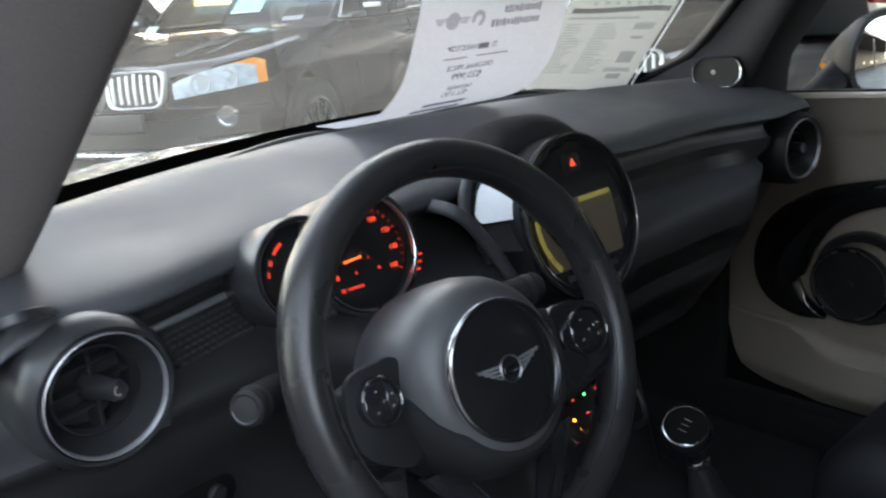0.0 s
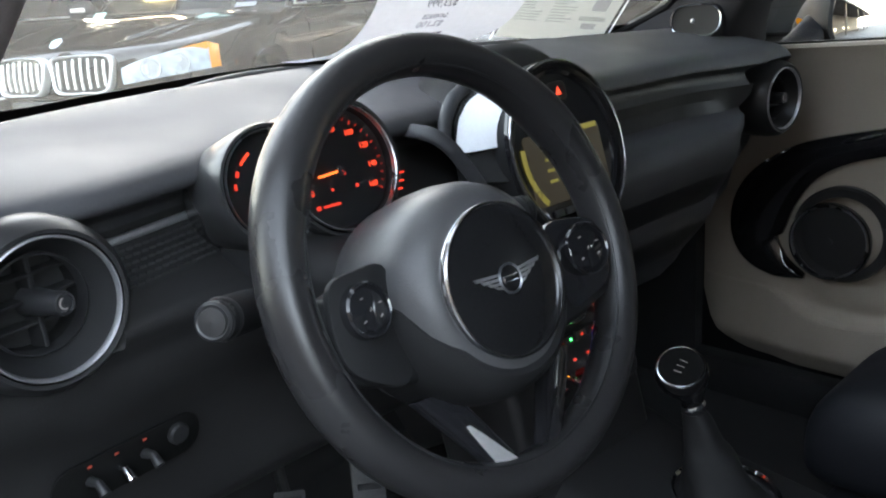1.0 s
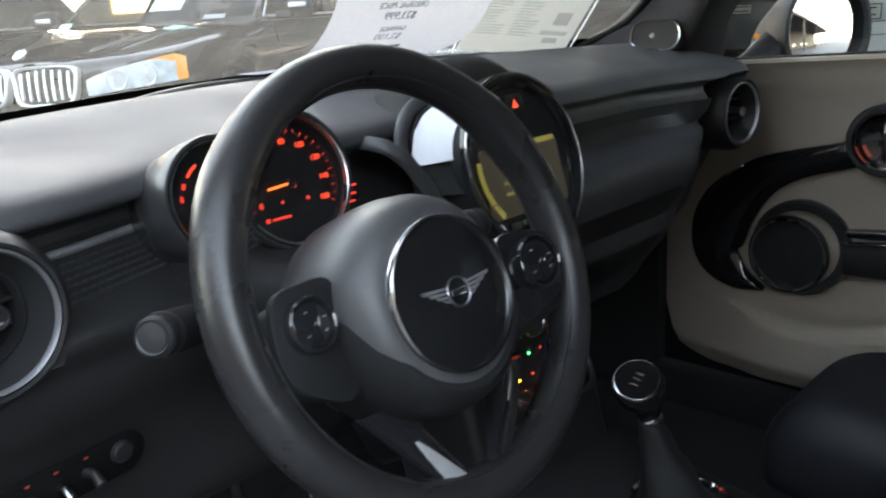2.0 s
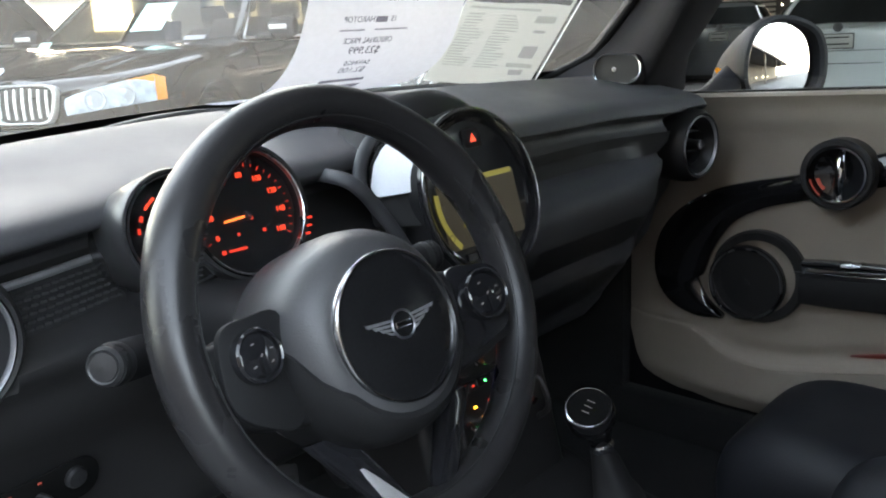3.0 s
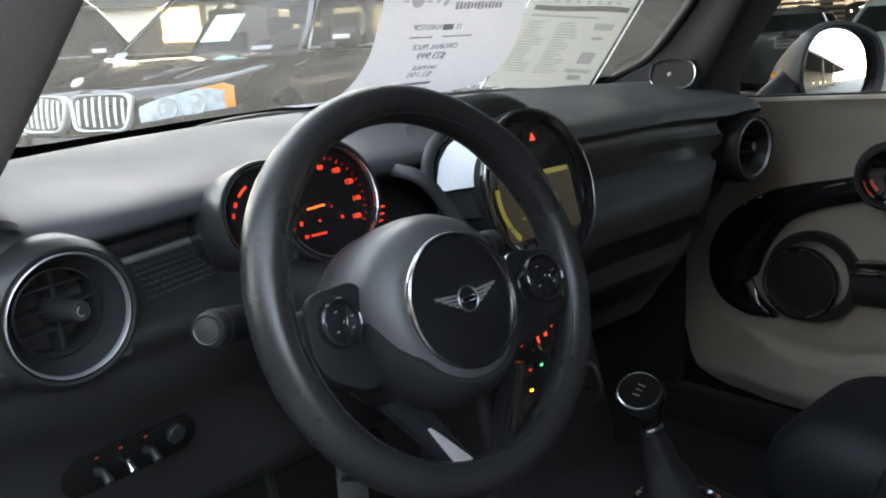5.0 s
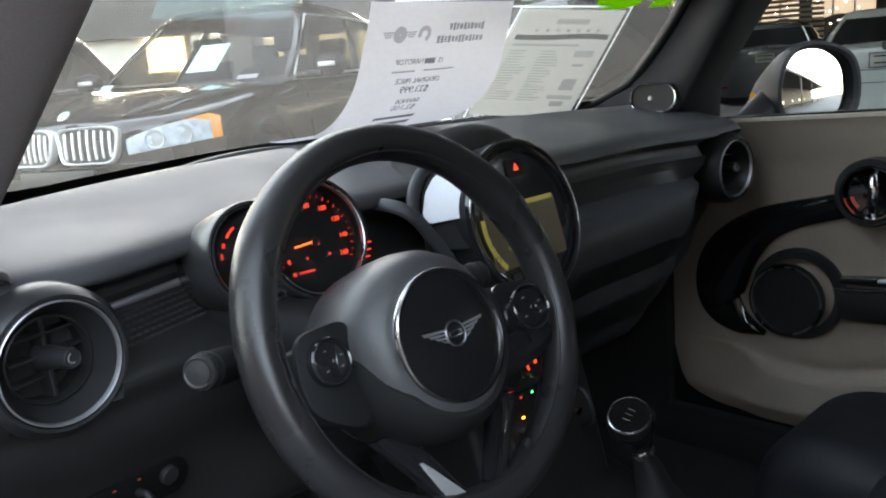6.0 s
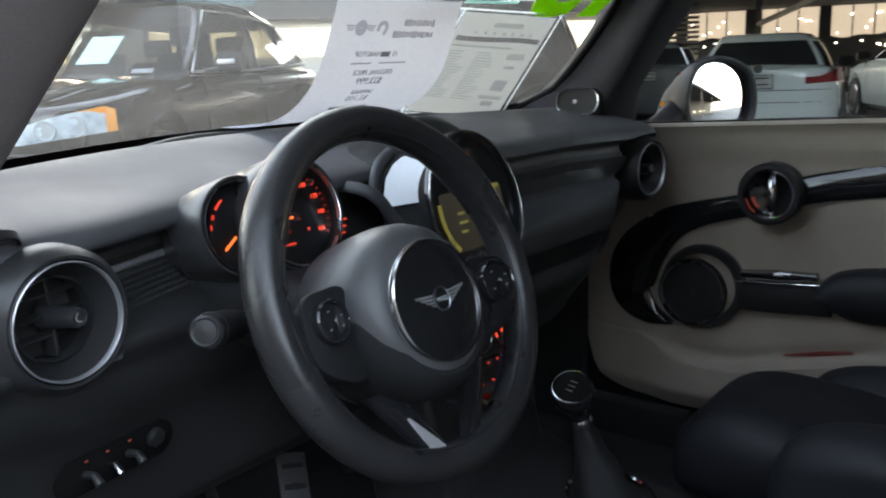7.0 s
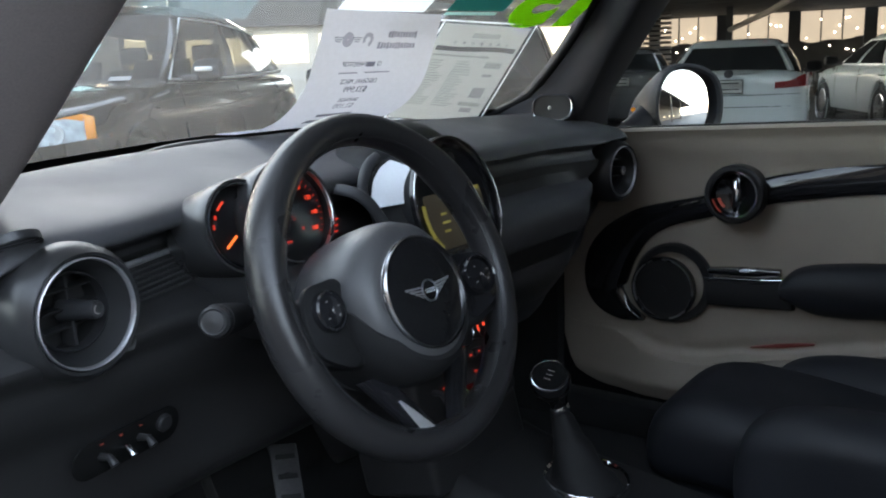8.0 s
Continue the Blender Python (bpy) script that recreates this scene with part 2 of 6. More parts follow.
def sheet(bm, rows, close=False, m=None):
    """A skin over rows of points; close joins each row's ends."""
    vs = [[bm.verts.new(m @ Vector(p) if m else p) for p in r] for r in rows]
    for a, b in zip(vs, vs[1:]):
        k = len(a)
        for i in range(k if close else k - 1):
            try:
                bm.faces.new((a[i], a[(i + 1) % k], b[(i + 1) % k], b[i]))
            except ValueError:
                pass
    return vs


def capped(bm, rows, m=None):
    """A closed tube over rows of points, with both ends filled."""
    vs = sheet(bm, rows, True, m)
    for r in (vs[0], vs[-1]):
        try:
            bm.faces.new(r)
        except ValueError:
            pass


def lathe(bm, profile, m=None, seg=48, arc=(0, 360)):
    """Turns (radius, height) pairs round the z axis."""
    full = arc[1] - arc[0] >= 360
    k = seg if full else seg + 1
    ang = [radians(arc[0] + (arc[1] - arc[0]) * i / seg) for i in range(k)]
    rows = [[(r * math.cos(a), r * math.sin(a), z) for a in ang] for r, z in profile]
    sheet(bm, rows, full, m)


def spline(pts, n=8, closed=False):
    """A smooth line through points (Catmull-Rom)."""
    pts = [Vector(p) for p in pts]
    k = len(pts)
    out = []
    for i in range(k if closed else k - 1):
        g = (lambda j: pts[j % k]) if closed else (lambda j: pts[min(max(j, 0), k - 1)])
        a, b, c, d = g(i - 1), g(i), g(i + 1), g(i + 2)
        for s in range(n):
            t = s / n
            out.append(0.5 * ((2 * b) + (c - a) * t + (2 * a - 5 * b + 4 * c - d) * t * t + (3 * b - a - 3 * c + d) * t ** 3))
    if not closed:
        out.append(pts[-1])
    return out


def tube(bm, pts, radius, seg=10, m=None, closed=False, flat=1.0):
    """A round bar along points; radius a number, or one for each point."""
    pts = [Vector(p) for p in pts]
    k = len(pts)
    rows = []
    side = None
    for i, p in enumerate(pts):
        d = (pts[(i + 1) % k] - pts[i - 1]) if closed else (pts[min(i + 1, k - 1)] - pts[max(i - 1, 0)])
        d.normalize()
        if side is None:
            side = d.orthogonal().normalized()
        side = (side - d * side.dot(d)).normalized()
        up = d.cross(side)
        r = radius[i] if isinstance(radius, (list, tuple)) else radius
        rows.append([p + r * (math.cos(a) * side + flat * math.sin(a) * up) for a in [2 * math.pi * j / seg for j in range(seg)]])
    if closed:
        sheet(bm, rows + [rows[0]], True, m)
        bmesh.ops.remove_doubles(bm, verts=bm.verts, dist=1e-6)
    else:
        capped(bm, rows, m)


def plate(bm, outline, depth, m=None, bevel=0.0):
    """A flat plate: an outline in x and y, from z = 0 up to depth."""
    b = bmesh.new()
    f = b.faces.new([b.verts.new((p[0], p[1], 0)) for p in outline])
    r = bmesh.ops.extrude_face_region(b, geom=[f])
    up = [v for v in r["geom"] if isinstance(v, bmesh.types.BMVert)]
    bmesh.ops.translate(b, verts=up, vec=(0, 0, depth))
    if bevel:
        top = [e for e in b.edges if all(v.co.z > depth * 0.99 for v in e.verts)]
        bmesh.ops.bevel(b, geom=top, offset=bevel, segments=2, affect="EDGES", profile=0.5)
    merge(bm, b, m)


def facing(c, yaw=0, pitch=0, roll=0):
    """A frame at c: z towards the driver (yawed towards the car's right, pitched up), x to the right, y up."""
    a, b = radians(yaw), radians(pitch)
    z = Vector((math.sin(a) * math.cos(b), -math.cos(a) * math.cos(b), math.sin(b)))
    x = Vector((0, 0, 1)).cross(z).normalized()
    y = z.cross(x)
    m = Matrix((x, y, z)).transposed().to_4x4()
    m.translation = c
    return m @ pose(0, 0, 0, 0, 0, roll)


def circle(r, n=32, cx=0, cy=0, a0=0, a1=360):
    k = n if a1 - a0 >= 360 else n + 1
    return [(cx + r * math.cos(radians(a0 + (a1 - a0) * i / n)), cy + r * math.sin(radians(a0 + (a1 - a0) * i / n))) for i in range(k)]


def rounded(w, h, r, n=5, cx=0, cy=0):
    out = []
    for sx, sy, a in ((1, 1, 0), (-1, 1, 90), (-1, -1, 180), (1, -1, 270)):
        for i in range(n + 1):
            t = radians(a + 90 * i / n)
            out.append((cx + sx * (w / 2 - r) + r * math.cos(t), cy + sy * (h / 2 - r) + r * math.sin(t)))
    return out


def soft_corners(pts, r, n=4):
    """A flat outline with its corners rounded over a length r."""
    out = []
    for i, p in enumerate(pts):
        p, a, b = Vector(p), Vector(pts[i - 1]), Vector(pts[(i + 1) % len(pts)])
        u, v = p + (a - p).normalized() * r, p + (b - p).normalized() * r
        for k in range(n + 1):
            t = k / n
            q = u * (1 - t) ** 2 + p * 2 * t * (1 - t) + v * t ** 2
            out.append((q.x, q.y))
    return out


def letters(text, size, mat, parent, m, name="lettering", mirrored=False, bold=0.0, depth=0.0002):
    """Words in the built-in font, as one mesh."""
    cu = bpy.data.curves.new(name, "FONT")
    cu.body, cu.size, cu.align_x, cu.align_y, cu.extrude, cu.offset = text, size, "CENTER", "CENTER", depth, bold
    tmp = bpy.data.objects.new(name, cu)
    scene.collection.objects.link(tmp)
    bpy.context.view_layer.update()
    me = bpy.data.meshes.new_from_object(tmp.evaluated_get(bpy.context.evaluated_depsgraph_get()))
    bpy.data.objects.remove(tmp)
    bpy.data.curves.remove(cu)
    me.transform(m @ Matrix.Diagonal((-1 if mirrored else 1, 1, 1, 1)))
    me.materials.clear()
    me.materials.append(mat)
    ob = new(name, me)
    if parent:
        hang(ob, parent)
    return ob


def step(a, b, x):
    t = min(max((x - a) / (b - a), 0), 1)
    return t * t * (3 - 2 * t)


# ---- the car's shell ----
def screen_y(x, z):
    """The windscreen's surface."""
    return 0.655 - 0.2 * (x / 0.65) ** 2 - (z - 1.015) * 1.35


def half_width(z):
    """Half the windscreen's width between the pillars."""
    t = z - 1.0
    return 0.625 - 0.10 * t - 1.35 * t * t if t < 0.2 else 0.551 - 0.58 * (t - 0.2)


def windscreen():
    bm = bmesh.new()
    rows = []
    for i in range(13):
        z = 0.992 + (1.43 - 0.992) * i / 12
        w = half_width(z) + 0.02
        rows.append([(w * (j / 12 - 1), screen_y(w * (j / 12 - 1), z) + 0.012, z) for j in range(25)])
    sheet(bm, rows)
    ob = part("window_1", bm, SCREEN_GLASS, None, "car windscreen above the dashboard, hazed for dust and sun glare")
    ob.visible_shadow = False
    return tagged(ob, category="windscreen", kind="structure")


def pillar(side, name):
    """A windscreen pillar: a hollow post that leans back, wide at its foot."""
    bm = bmesh.new()
    rows = []
    for i in range(19):
        z = 0.93 + (1.46 - 0.93) * i / 18
        foot = step(1.06, 0.96, z)
        xi = half_width(z) - 0.10 * foot
        yi = screen_y(xi, z) + 0.004
        xc, yc = 0.592 - 0.36 * (z - 1.0), 0.29 - 0.78 * (z - 1.0)
        xo, yo = 0.705 - 0.16 * max(0, z - 1.0), yc + 0.03 - 0.05 * foot
        ring = spline([(xi, yi, z), ((xi * 2 + xc) / 3, (yi * 2 + yc) / 3, z), (xc - 0.020, yc + 0.03, z), (xc - 0.012, yc, z), ((xc + xo) / 2, (yc + yo) / 2 - 0.012, z), (xo, yo, z), (xo + 0.008, yo + 0.03, z), (xo, yo + 0.12, z), (max(xi, xc) + 0.03, yi + 0.03, z)], 4, True)
        rows.append([(side * p.x, p.y, p.z) for p in ring])
    capped(bm, rows)
    # the driver's pillar takes the colour lightened for glare
    p = part(name, bm, HEADLINER if side > 0 else GLAREPILLAR, None, "dark cloth-covered windscreen pillar of the car" if side > 0 else "windscreen pillar of the car, colour lightened for glare")
    return tagged(p, category="pillar", kind="structure")


def seal(side):
    """The black rubber edge along the windscreen's side."""
    bm = bmesh.new()
    pts = []
    for i in range(24):
        z = 0.975 + (1.42 - 0.975) * i / 23
        x = half_width(z) - 0.002 - 0.10 * step(1.06, 0.96, z)
        pts.append((side * x, screen_y(x, z) - 0.002, z))
    tube(bm, spline(pts, 2), 0.0075, 8)
    return tagged(part("trim", bm, SEALMAT, None, "black rubber seal along the windscreen's edge"), category="seal", kind="structure")


def windscreen_border():
    """The black printed band along the windscreen's foot."""
    bm = bmesh.new()
    rows = []
    for i in range(4):
        row = []
        for j in range(41):
            x = 0.64 * (j / 20 - 1)
            top = 1.019 + 0.004 * math.sin(5 * x + 1.2) + 0.012 * step(0.40, 0.60, abs(x))
            z = 0.990 + (top - 0.990) * i / 3
            row.append((x, screen_y(x, z) + 0.009, z))
        rows.append(row)
    sheet(bm, rows)
    bmesh.ops.solidify(bm, geom=bm.faces[:], thickness=0.001)
    tagged(part("trim", bm, SEALMAT, None, "black printed border along the windscreen's foot"), category="windscreen border", kind="structure")


windscreen()
windscreen_border()
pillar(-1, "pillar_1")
pillar(1, "pillar_2")
seal(-1)
seal(1)


def shell():
    """Roof lining, right side behind the door, tail, floor and sills, which close the cabin and block light from
    behind.
    """
    bm = bmesh.new()
    rows = []
    for i in range(17):
        y = 0.08 - 1.95 * i / 16
        rows.append([(x, y, 1.445 - 0.05 * (x / 0.58) ** 2 - 0.03 * step(-1.2, -1.9, y) - 0.02 * step(-0.1, 0.1, y)) for x in [0.60 * (j / 10 - 1) for j in range(21)]])
    top = [[(x, y, z + 0.03) for x, y, z in r] for r in rows]
    sheet(bm, rows)
    sheet(bm, top)
    tagged(part("ceiling", bm, HEADLINER, None, "dark grey cloth roof lining of the car"), category="roof lining", kind="structure")
    bm = bmesh.new()
    box(bm, (-0.70, -1.9, 0.27), (0.74, 0.75, 0.30))
    tagged(part("floor", bm, CARPET, None, "black carpeted floor of the car"), category="floor", kind="structure")
    bm = bmesh.new()
    box(bm, (-0.74, -0.9, 0.30), (-0.66, 0.40, 0.40), bevel=0.012)
    tagged(part("sill", bm, DARK, None, "black door sill of the car"), category="door sill", kind="structure")
    bm = bmesh.new()
    box(bm, (0.70, -0.95, 0.27), (0.76, 0.45, 0.375), bevel=0.012)
    tagged(part("sill", bm, CARPET, None, "black carpeted door sill of the car"), category="door sill", kind="structure")
    bm = bmesh.new()
    box(bm, (-0.72, 0.28, 0.30), (-0.655, 0.75, 0.97), bevel=0.01)
    tagged(part("wall_1", bm, DARK, None, "black footwell side panel of the car"), category="side panel", kind="structure")
    bm = bmesh.new()
    box(bm, (0.712, 0.416, 0.30), (0.7405, 0.75, 0.955))
    tagged(part("wall_6", bm, CARPET, None, "black footwell side panel of the car"), category="side panel", kind="structure")
    bm = bmesh.new()
    box(bm, (-0.72, 0.75, 0.28), (0.76, 0.79, 0.97))
    tagged(part("wall_2", bm, CARPET, None, "black bulkhead behind the dashboard"), category="bulkhead", kind="structure")
    bm = bmesh.new()
    box(bm, (0.70, -1.9, 0.30), (0.76, -0.93, 0.96))
    # solid where rear glass would be, added to block light, as is the tail
    box(bm, (0.60, -1.9, 0.96), (0.70, -0.93, 1.42), bevel=0.01)
    tagged(part("wall_3", bm, HEADLINER, None, "rear side panel of the car, closed up to block light"), category="side panel", kind="structure")
    bm = bmesh.new()
    box(bm, (-0.76, -1.9, 0.30), (-0.70, -0.98, 0.96))
    box(bm, (-0.70, -1.9, 0.96), (-0.60, -0.98, 1.42), bevel=0.01)
    tagged(part("wall_4", bm, HEADLINER, None, "rear side panel of the car, closed up to block light"), category="side panel", kind="structure")
    bm = bmesh.new()
    box(bm, (-0.70, -1.95, 0.30), (0.70, -1.9, 1.43))
    tagged(part("wall_5", bm, HEADLINER, None, "tail panel of the car, closed up to block light"), category="tail panel", kind="structure")


shell()


def bonnet():
    """The bonnet in front of the windscreen, with the scuttle and wipers."""
    car = thing("bonnet", "pale grey bonnet of the car with black scuttle and wipers", "bonnet", at=(0, 1.2, 0.9))
    bm = bmesh.new()
    rows = []
    for i in range(13):
        t = i / 12
        rows.append([(x, 0.80 - 0.2 * (x / 0.65) ** 2 + 0.95 * t, 0.975 - 0.05 * t - 0.16 * t ** 3 - 0.05 * (x / 0.72) ** 2) for x in [0.72 * (j / 12 - 1) for j in range(25)]])
    sheet(bm, rows)
    part("panel", bm, PAINT_GREY, car)
    bm = bmesh.new()
    rows = []
    for k, (dy, z) in enumerate(((0.03, 0.985), (0.06, 0.975), (0.10, 0.972), (0.15, 0.968))):
        rows.append([(x, 0.655 - 0.2 * (x / 0.65) ** 2 + dy, z - 0.02 * (x / 0.7) ** 2) for x in [0.70 * (j / 12 - 1) for j in range(25)]])
    sheet(bm, rows)
    part("scuttle", bm, DARK, car, "black plastic scuttle panel")
    for x0, x1 in ((-0.58, -0.02), (-0.05, 0.5)):
        bm = bmesh.new()
        pts = [(x0 + (x1 - x0) * i / 10, screen_y(x0 + (x1 - x0) * i / 10, 1.0) + 0.045, 0.99 + 0.012 * math.sin(math.pi * i / 10)) for i in range(11)]
        tube(bm, pts, 0.006, 8)
        box(bm, (x0 - 0.012, pts[0][1] - 0.01, 0.975), (x0 + 0.02, pts[0][1] + 0.03, 1.0), bevel=0.004)
        part("wiper", bm, BLACK, car, "black windscreen wiper")


bonnet()

# ---- dashboard ----
PROFILE = [(0.62, 1.004), (0.56, 1.018), (0.49, 1.0245), (0.455, 1.0225), (0.41, 1.0155), (0.36, 1.0070), (0.31, 0.9985), (0.280, 0.9930), (0.264, 0.9890), (0.2525, 0.9830), (0.2470, 0.9740), (0.2515, 0.9670), (0.272, 0.9625), (0.291, 0.955), (0.290, 0.9445),
           (0.280, 0.932), (0.270, 0.920), (0.257, 0.905), (0.240, 0.896), (0.216, 0.888), (0.202, 0.874), (0.199, 0.852), (0.208, 0.825), (0.228, 0.792), (0.240, 0.745), (0.252, 0.66), (0.29, 0.58), (0.36, 0.53)]


def dash_shift(x):
    return -0.045 * step(0.36, 0.54, abs(x)) + 0.02 * step(0.25, 0.0, abs(x))


def dash_point(x, y, z):
    z += max(0, 0.70 - z) * 0.65 * step(-0.08, -0.16, x)
    far = step(0.3, 0.62, y)
    low = step(0.90, 0.86, z)
    yy = y + dash_shift(x) * (1 - far) * (1 - 0.9 * low) + far * (0.03 - 0.2 * (x / 0.65) ** 2)
    yy += 0.065 * step(0.42, 0.56, x) * step(0.925, 0.885, z)
    yy -= 0.018 * step(0.10, 0.20, x) * math.exp(-((z - 0.945) / 0.022) ** 4)
    yy += 0.045 * step(0.605, 0.655, x) * step(1.0, 0.975, z)
    yy += step(0.10, 0.24, x) * (0.05 * step(0.76, 0.66, z) + 0.11 * step(0.66, 0.54, z))
    yy += 0.07 * math.exp(-((x + 0.561) / 0.036) ** 6) * step(0.964, 0.952, z) * step(0.872, 0.886, z)
    yy += 0.07 * math.exp(-((x - 0.588) / 0.055) ** 6) * step(0.972, 0.952, z) * step(0.850, 0.862, z)
    return (x, yy, z - 0.012 * (x / 0.65) ** 2 * far - 0.035 * step(0.595, 0.65, abs(x)) * step(0.95, 0.99, z))


def dashboard():
    d = thing("dashboard", "black soft-touch car dashboard with round vents and piano black trim", "dashboard", at=(0, 0.3, 0.6))
    prof = [(p.x, p.y) for p in spline([(*p, 0) for p in PROFILE], 3)]
    bm = bmesh.new()
    xs = [-0.655 + 1.31 * i / 160 for i in range(161)]
    cut = 14 * 3
    sheet(bm, [[dash_point(x, y, z) for y, z in prof[:cut + 1]] for x in xs])
    part("pad", bm, DASH, d, "dark grey grained dashboard pad")
    # driver's half takes the shade-darkened copy, passenger's half the pad's own colour
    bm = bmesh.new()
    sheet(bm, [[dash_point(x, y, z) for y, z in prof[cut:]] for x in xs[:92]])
    part("lower_moulding", bm, DASHSHADE, d, "lower dashboard moulding, darkened for shade")
    bm = bmesh.new()
    sheet(bm, [[dash_point(x, y, z) for y, z in prof[cut:]] for x in xs[91:]])
    part("lower_moulding", bm, DASH, d, "dark grey lower moulding before the passenger")
    # defroster slot in the pad's top
    bm = bmesh.new()
    for a, b in ((-0.27, -0.06), (0.08, 0.36)):
        pts = [dash_point(a + (b - a) * i / 14, 0.505 + 0.02 * math.sin(math.pi * i / 14), 1.0232) for i in range(15)]
        tube(bm, pts, [0.002 + 0.004 * math.sin(math.pi * i / 14) for i in range(15)], 8, flat=0.3)
    part("defroster_slot", bm, BLACK, d, "narrow black defroster slot")
    # bright line and patterned trim left of the dials, and the plain one before the passenger
    bm = bmesh.new()
    pts = [dash_point(-0.512 + 0.117 * i / 12, 0.279, 0.939) for i in range(13)]
    tube(bm, [(p[0], p[1] - 0.004, p[2]) for p in pts], 0.0036, 8)
    part("trim_strip", bm, VENTRING, d, "slim silver trim strip")
    for a, b, mat, lab in ((-0.500, -0.385, BLACK, "black patterned trim panel"), (0.13, 0.515, DASHSHADE, "dark grained trim panel")):
        bm = bmesh.new()
        rows = []
        for i in range(13):
            x = a + (b - a) * i / 12
            rows.append([(p[0], p[1] - 0.004, p[2]) for p in (dash_point(x, 0.281, 0.937), dash_point(x, 0.271, 0.921), dash_point(x, 0.256, 0.903))])
        sheet(bm, rows)
        part("trim_panel", bm, mat, d, lab)
    # small raised dashes of the trim's pattern
    bm = bmesh.new()
    for r in range(6):
        for c in range(14):
            x = -0.494 + c * 0.0080 + (r % 2) * 0.0041
            z = 0.931 - r * 0.0048
            p = dash_point(x, 0.281 - (0.937 - z) * 0.74, z)
            box(bm, (p[0] - 0.0028, p[1] - 0.0062, p[2] - 0.0011), (p[0] + 0.0028, p[1] - 0.0035, p[2] + 0.0011))
    tagged(part("trim_pattern", bm, PODMAT, d, "raised dash pattern on the trim"), kind="stuff")
    # glove box lid
    bm = bmesh.new()
    rows = []
    for i in range(13):
        x = 0.15 + 0.43 * i / 12
        rows.append([(p[0], p[1] - 0.006, p[2]) for p in (dash_point(x, 0.212, 0.838), dash_point(x, 0.220, 0.81), dash_point(x, 0.238, 0.78), dash_point(x, 0.246, 0.73), dash_point(x, 0.252, 0.68))])
    sheet(bm, rows)
    r = bmesh.ops.solidify(bm, geom=bm.faces[:], thickness=0.006)
    part("glove_box_lid", bm, DARK, d, "black glove box lid")
    # side defroster grille at the driver's end
    for side in (-1,):
        bm = bmesh.new()
        m = Matrix.Translation((side * 0.603, 0.220, 0.9815)) @ pose(0, 0, 0, -24, side * 6, side * 10)
        lathe(bm, [(0.036, -0.004), (0.036, 0.003), (0.031, 0.005), (0.028, 0.001)], m @ Matrix.Diagonal((0.8, 1.25, 1, 1)), 32)
        g = part("side_vent", bm, DARK, d, "oval side window vent")
        for k in range(6):
            bm = bmesh.new()
            y = -0.026 + 0.0105 * k
            w = 0.026 * math.sqrt(max(0.05, 1 - (y / 0.036) ** 2))
            box(bm, (-w, y - 0.002, -0.003), (w, y + 0.002, 0.002), m)
            part("slat", bm, BLACK, g)
    return d


dashboard()


def round_vent(c, yaw, pitch, radius):
    """A round air vent: barrel, bright ring, slats and a knob."""
    m = facing(c, yaw, pitch)
    v = thing("air_vent", "round black air vent with satin silver ring in the dashboard", "air vent", "round dashboard vents", c)
    bm = bmesh.new()
    lathe(bm, [(radius * 1.30, -0.12), (radius * 1.30, -0.02), (radius * 1.25, -0.006), (radius * 1.12, 0.003), (radius * 1.06, 0.002)], m, 64)
    part("barrel", bm, BLACK, v, "dark grey barrel round the vent")
    bm = bmesh.new()
    lathe(bm, [(radius * 1.035, 0.0), (radius * 1.028, 0.0030), (radius * 1.012, 0.0038), (radius * 0.99, 0.002), (radius * 0.98, -0.003)], m, 64)
    part("ring", bm, VENTRING, v, "satin silver ring")
    bm = bmesh.new()
    lathe(bm, [(radius * 0.976, -0.001), (radius * 0.90, -0.010), (radius * 0.80, -0.020), (radius * 0.74, -0.024)], m, 48)
    part("funnel", bm, BLACK, v, "smooth black funnel")
    bm = bmesh.new()
    lathe(bm, [(radius * 0.74, -0.022), (radius * 0.74, -0.05), (0.001, -0.055)], m, 48)
    part("bowl", bm, RUBBER, v)
    bm = bmesh.new()
    lathe(bm, [(radius * 0.75, -0.026), (radius * 0.745, -0.018), (radius * 0.715, -0.017), (radius * 0.70, -0.03)], m, 48)
    part("inner_ring", bm, DARK, v)
    m = m @ Matrix.Translation((0, 0, -0.035)) @ pose(0, 0, 0, -3, 11 if c[0] < 0 else -6, 0) @ Matrix.Translation((0, 0, 0.035))
    for k in (-1, 0, 1):
        bm = bmesh.new()
        y = k * radius * 0.36
        w = radius * 0.7 * math.sqrt(1 - (y / radius) ** 2)
        box(bm, (-w, y - 0.0011, -0.036), (w, y + 0.0011, -0.024), m @ pose(0, 0, 0, 6), bevel=0.0005, seg=1)
        part("slat", bm, MATTE, v)
    bm = bmesh.new()
    box(bm, (-0.002, -radius * 0.68, -0.04), (0.002, radius * 0.68, -0.024), m, bevel=0.0007, seg=1)
    part("slat", bm, MATTE, v)
    bm = bmesh.new()
    lathe(bm, [(0.0105, -0.034), (0.0095, -0.018), (0.0084, -0.008), (0.0086, 0.002), (0.0078, 0.005), (0.0064, 0.0055), (0.0060, 0.0045), (0.0005, 0.0045)], m, 28)
    k = part("knob", bm, DARK, v, "black turning knob")
    bm = bmesh.new()
    lathe(bm, [(0.0042, 0.0046), (0.0042, 0.0052), (0.0033, 0.0052), (0.0033, 0.0046)], m, 20, (100, 290))
    part("mark", bm, PALE_GLOW, k)
    return v


round_vent((-0.561, 0.180, 0.9205), 6, 1, 0.0478)
round_vent((0.588, 0.202, 0.905), -6, 0, 0.0472)


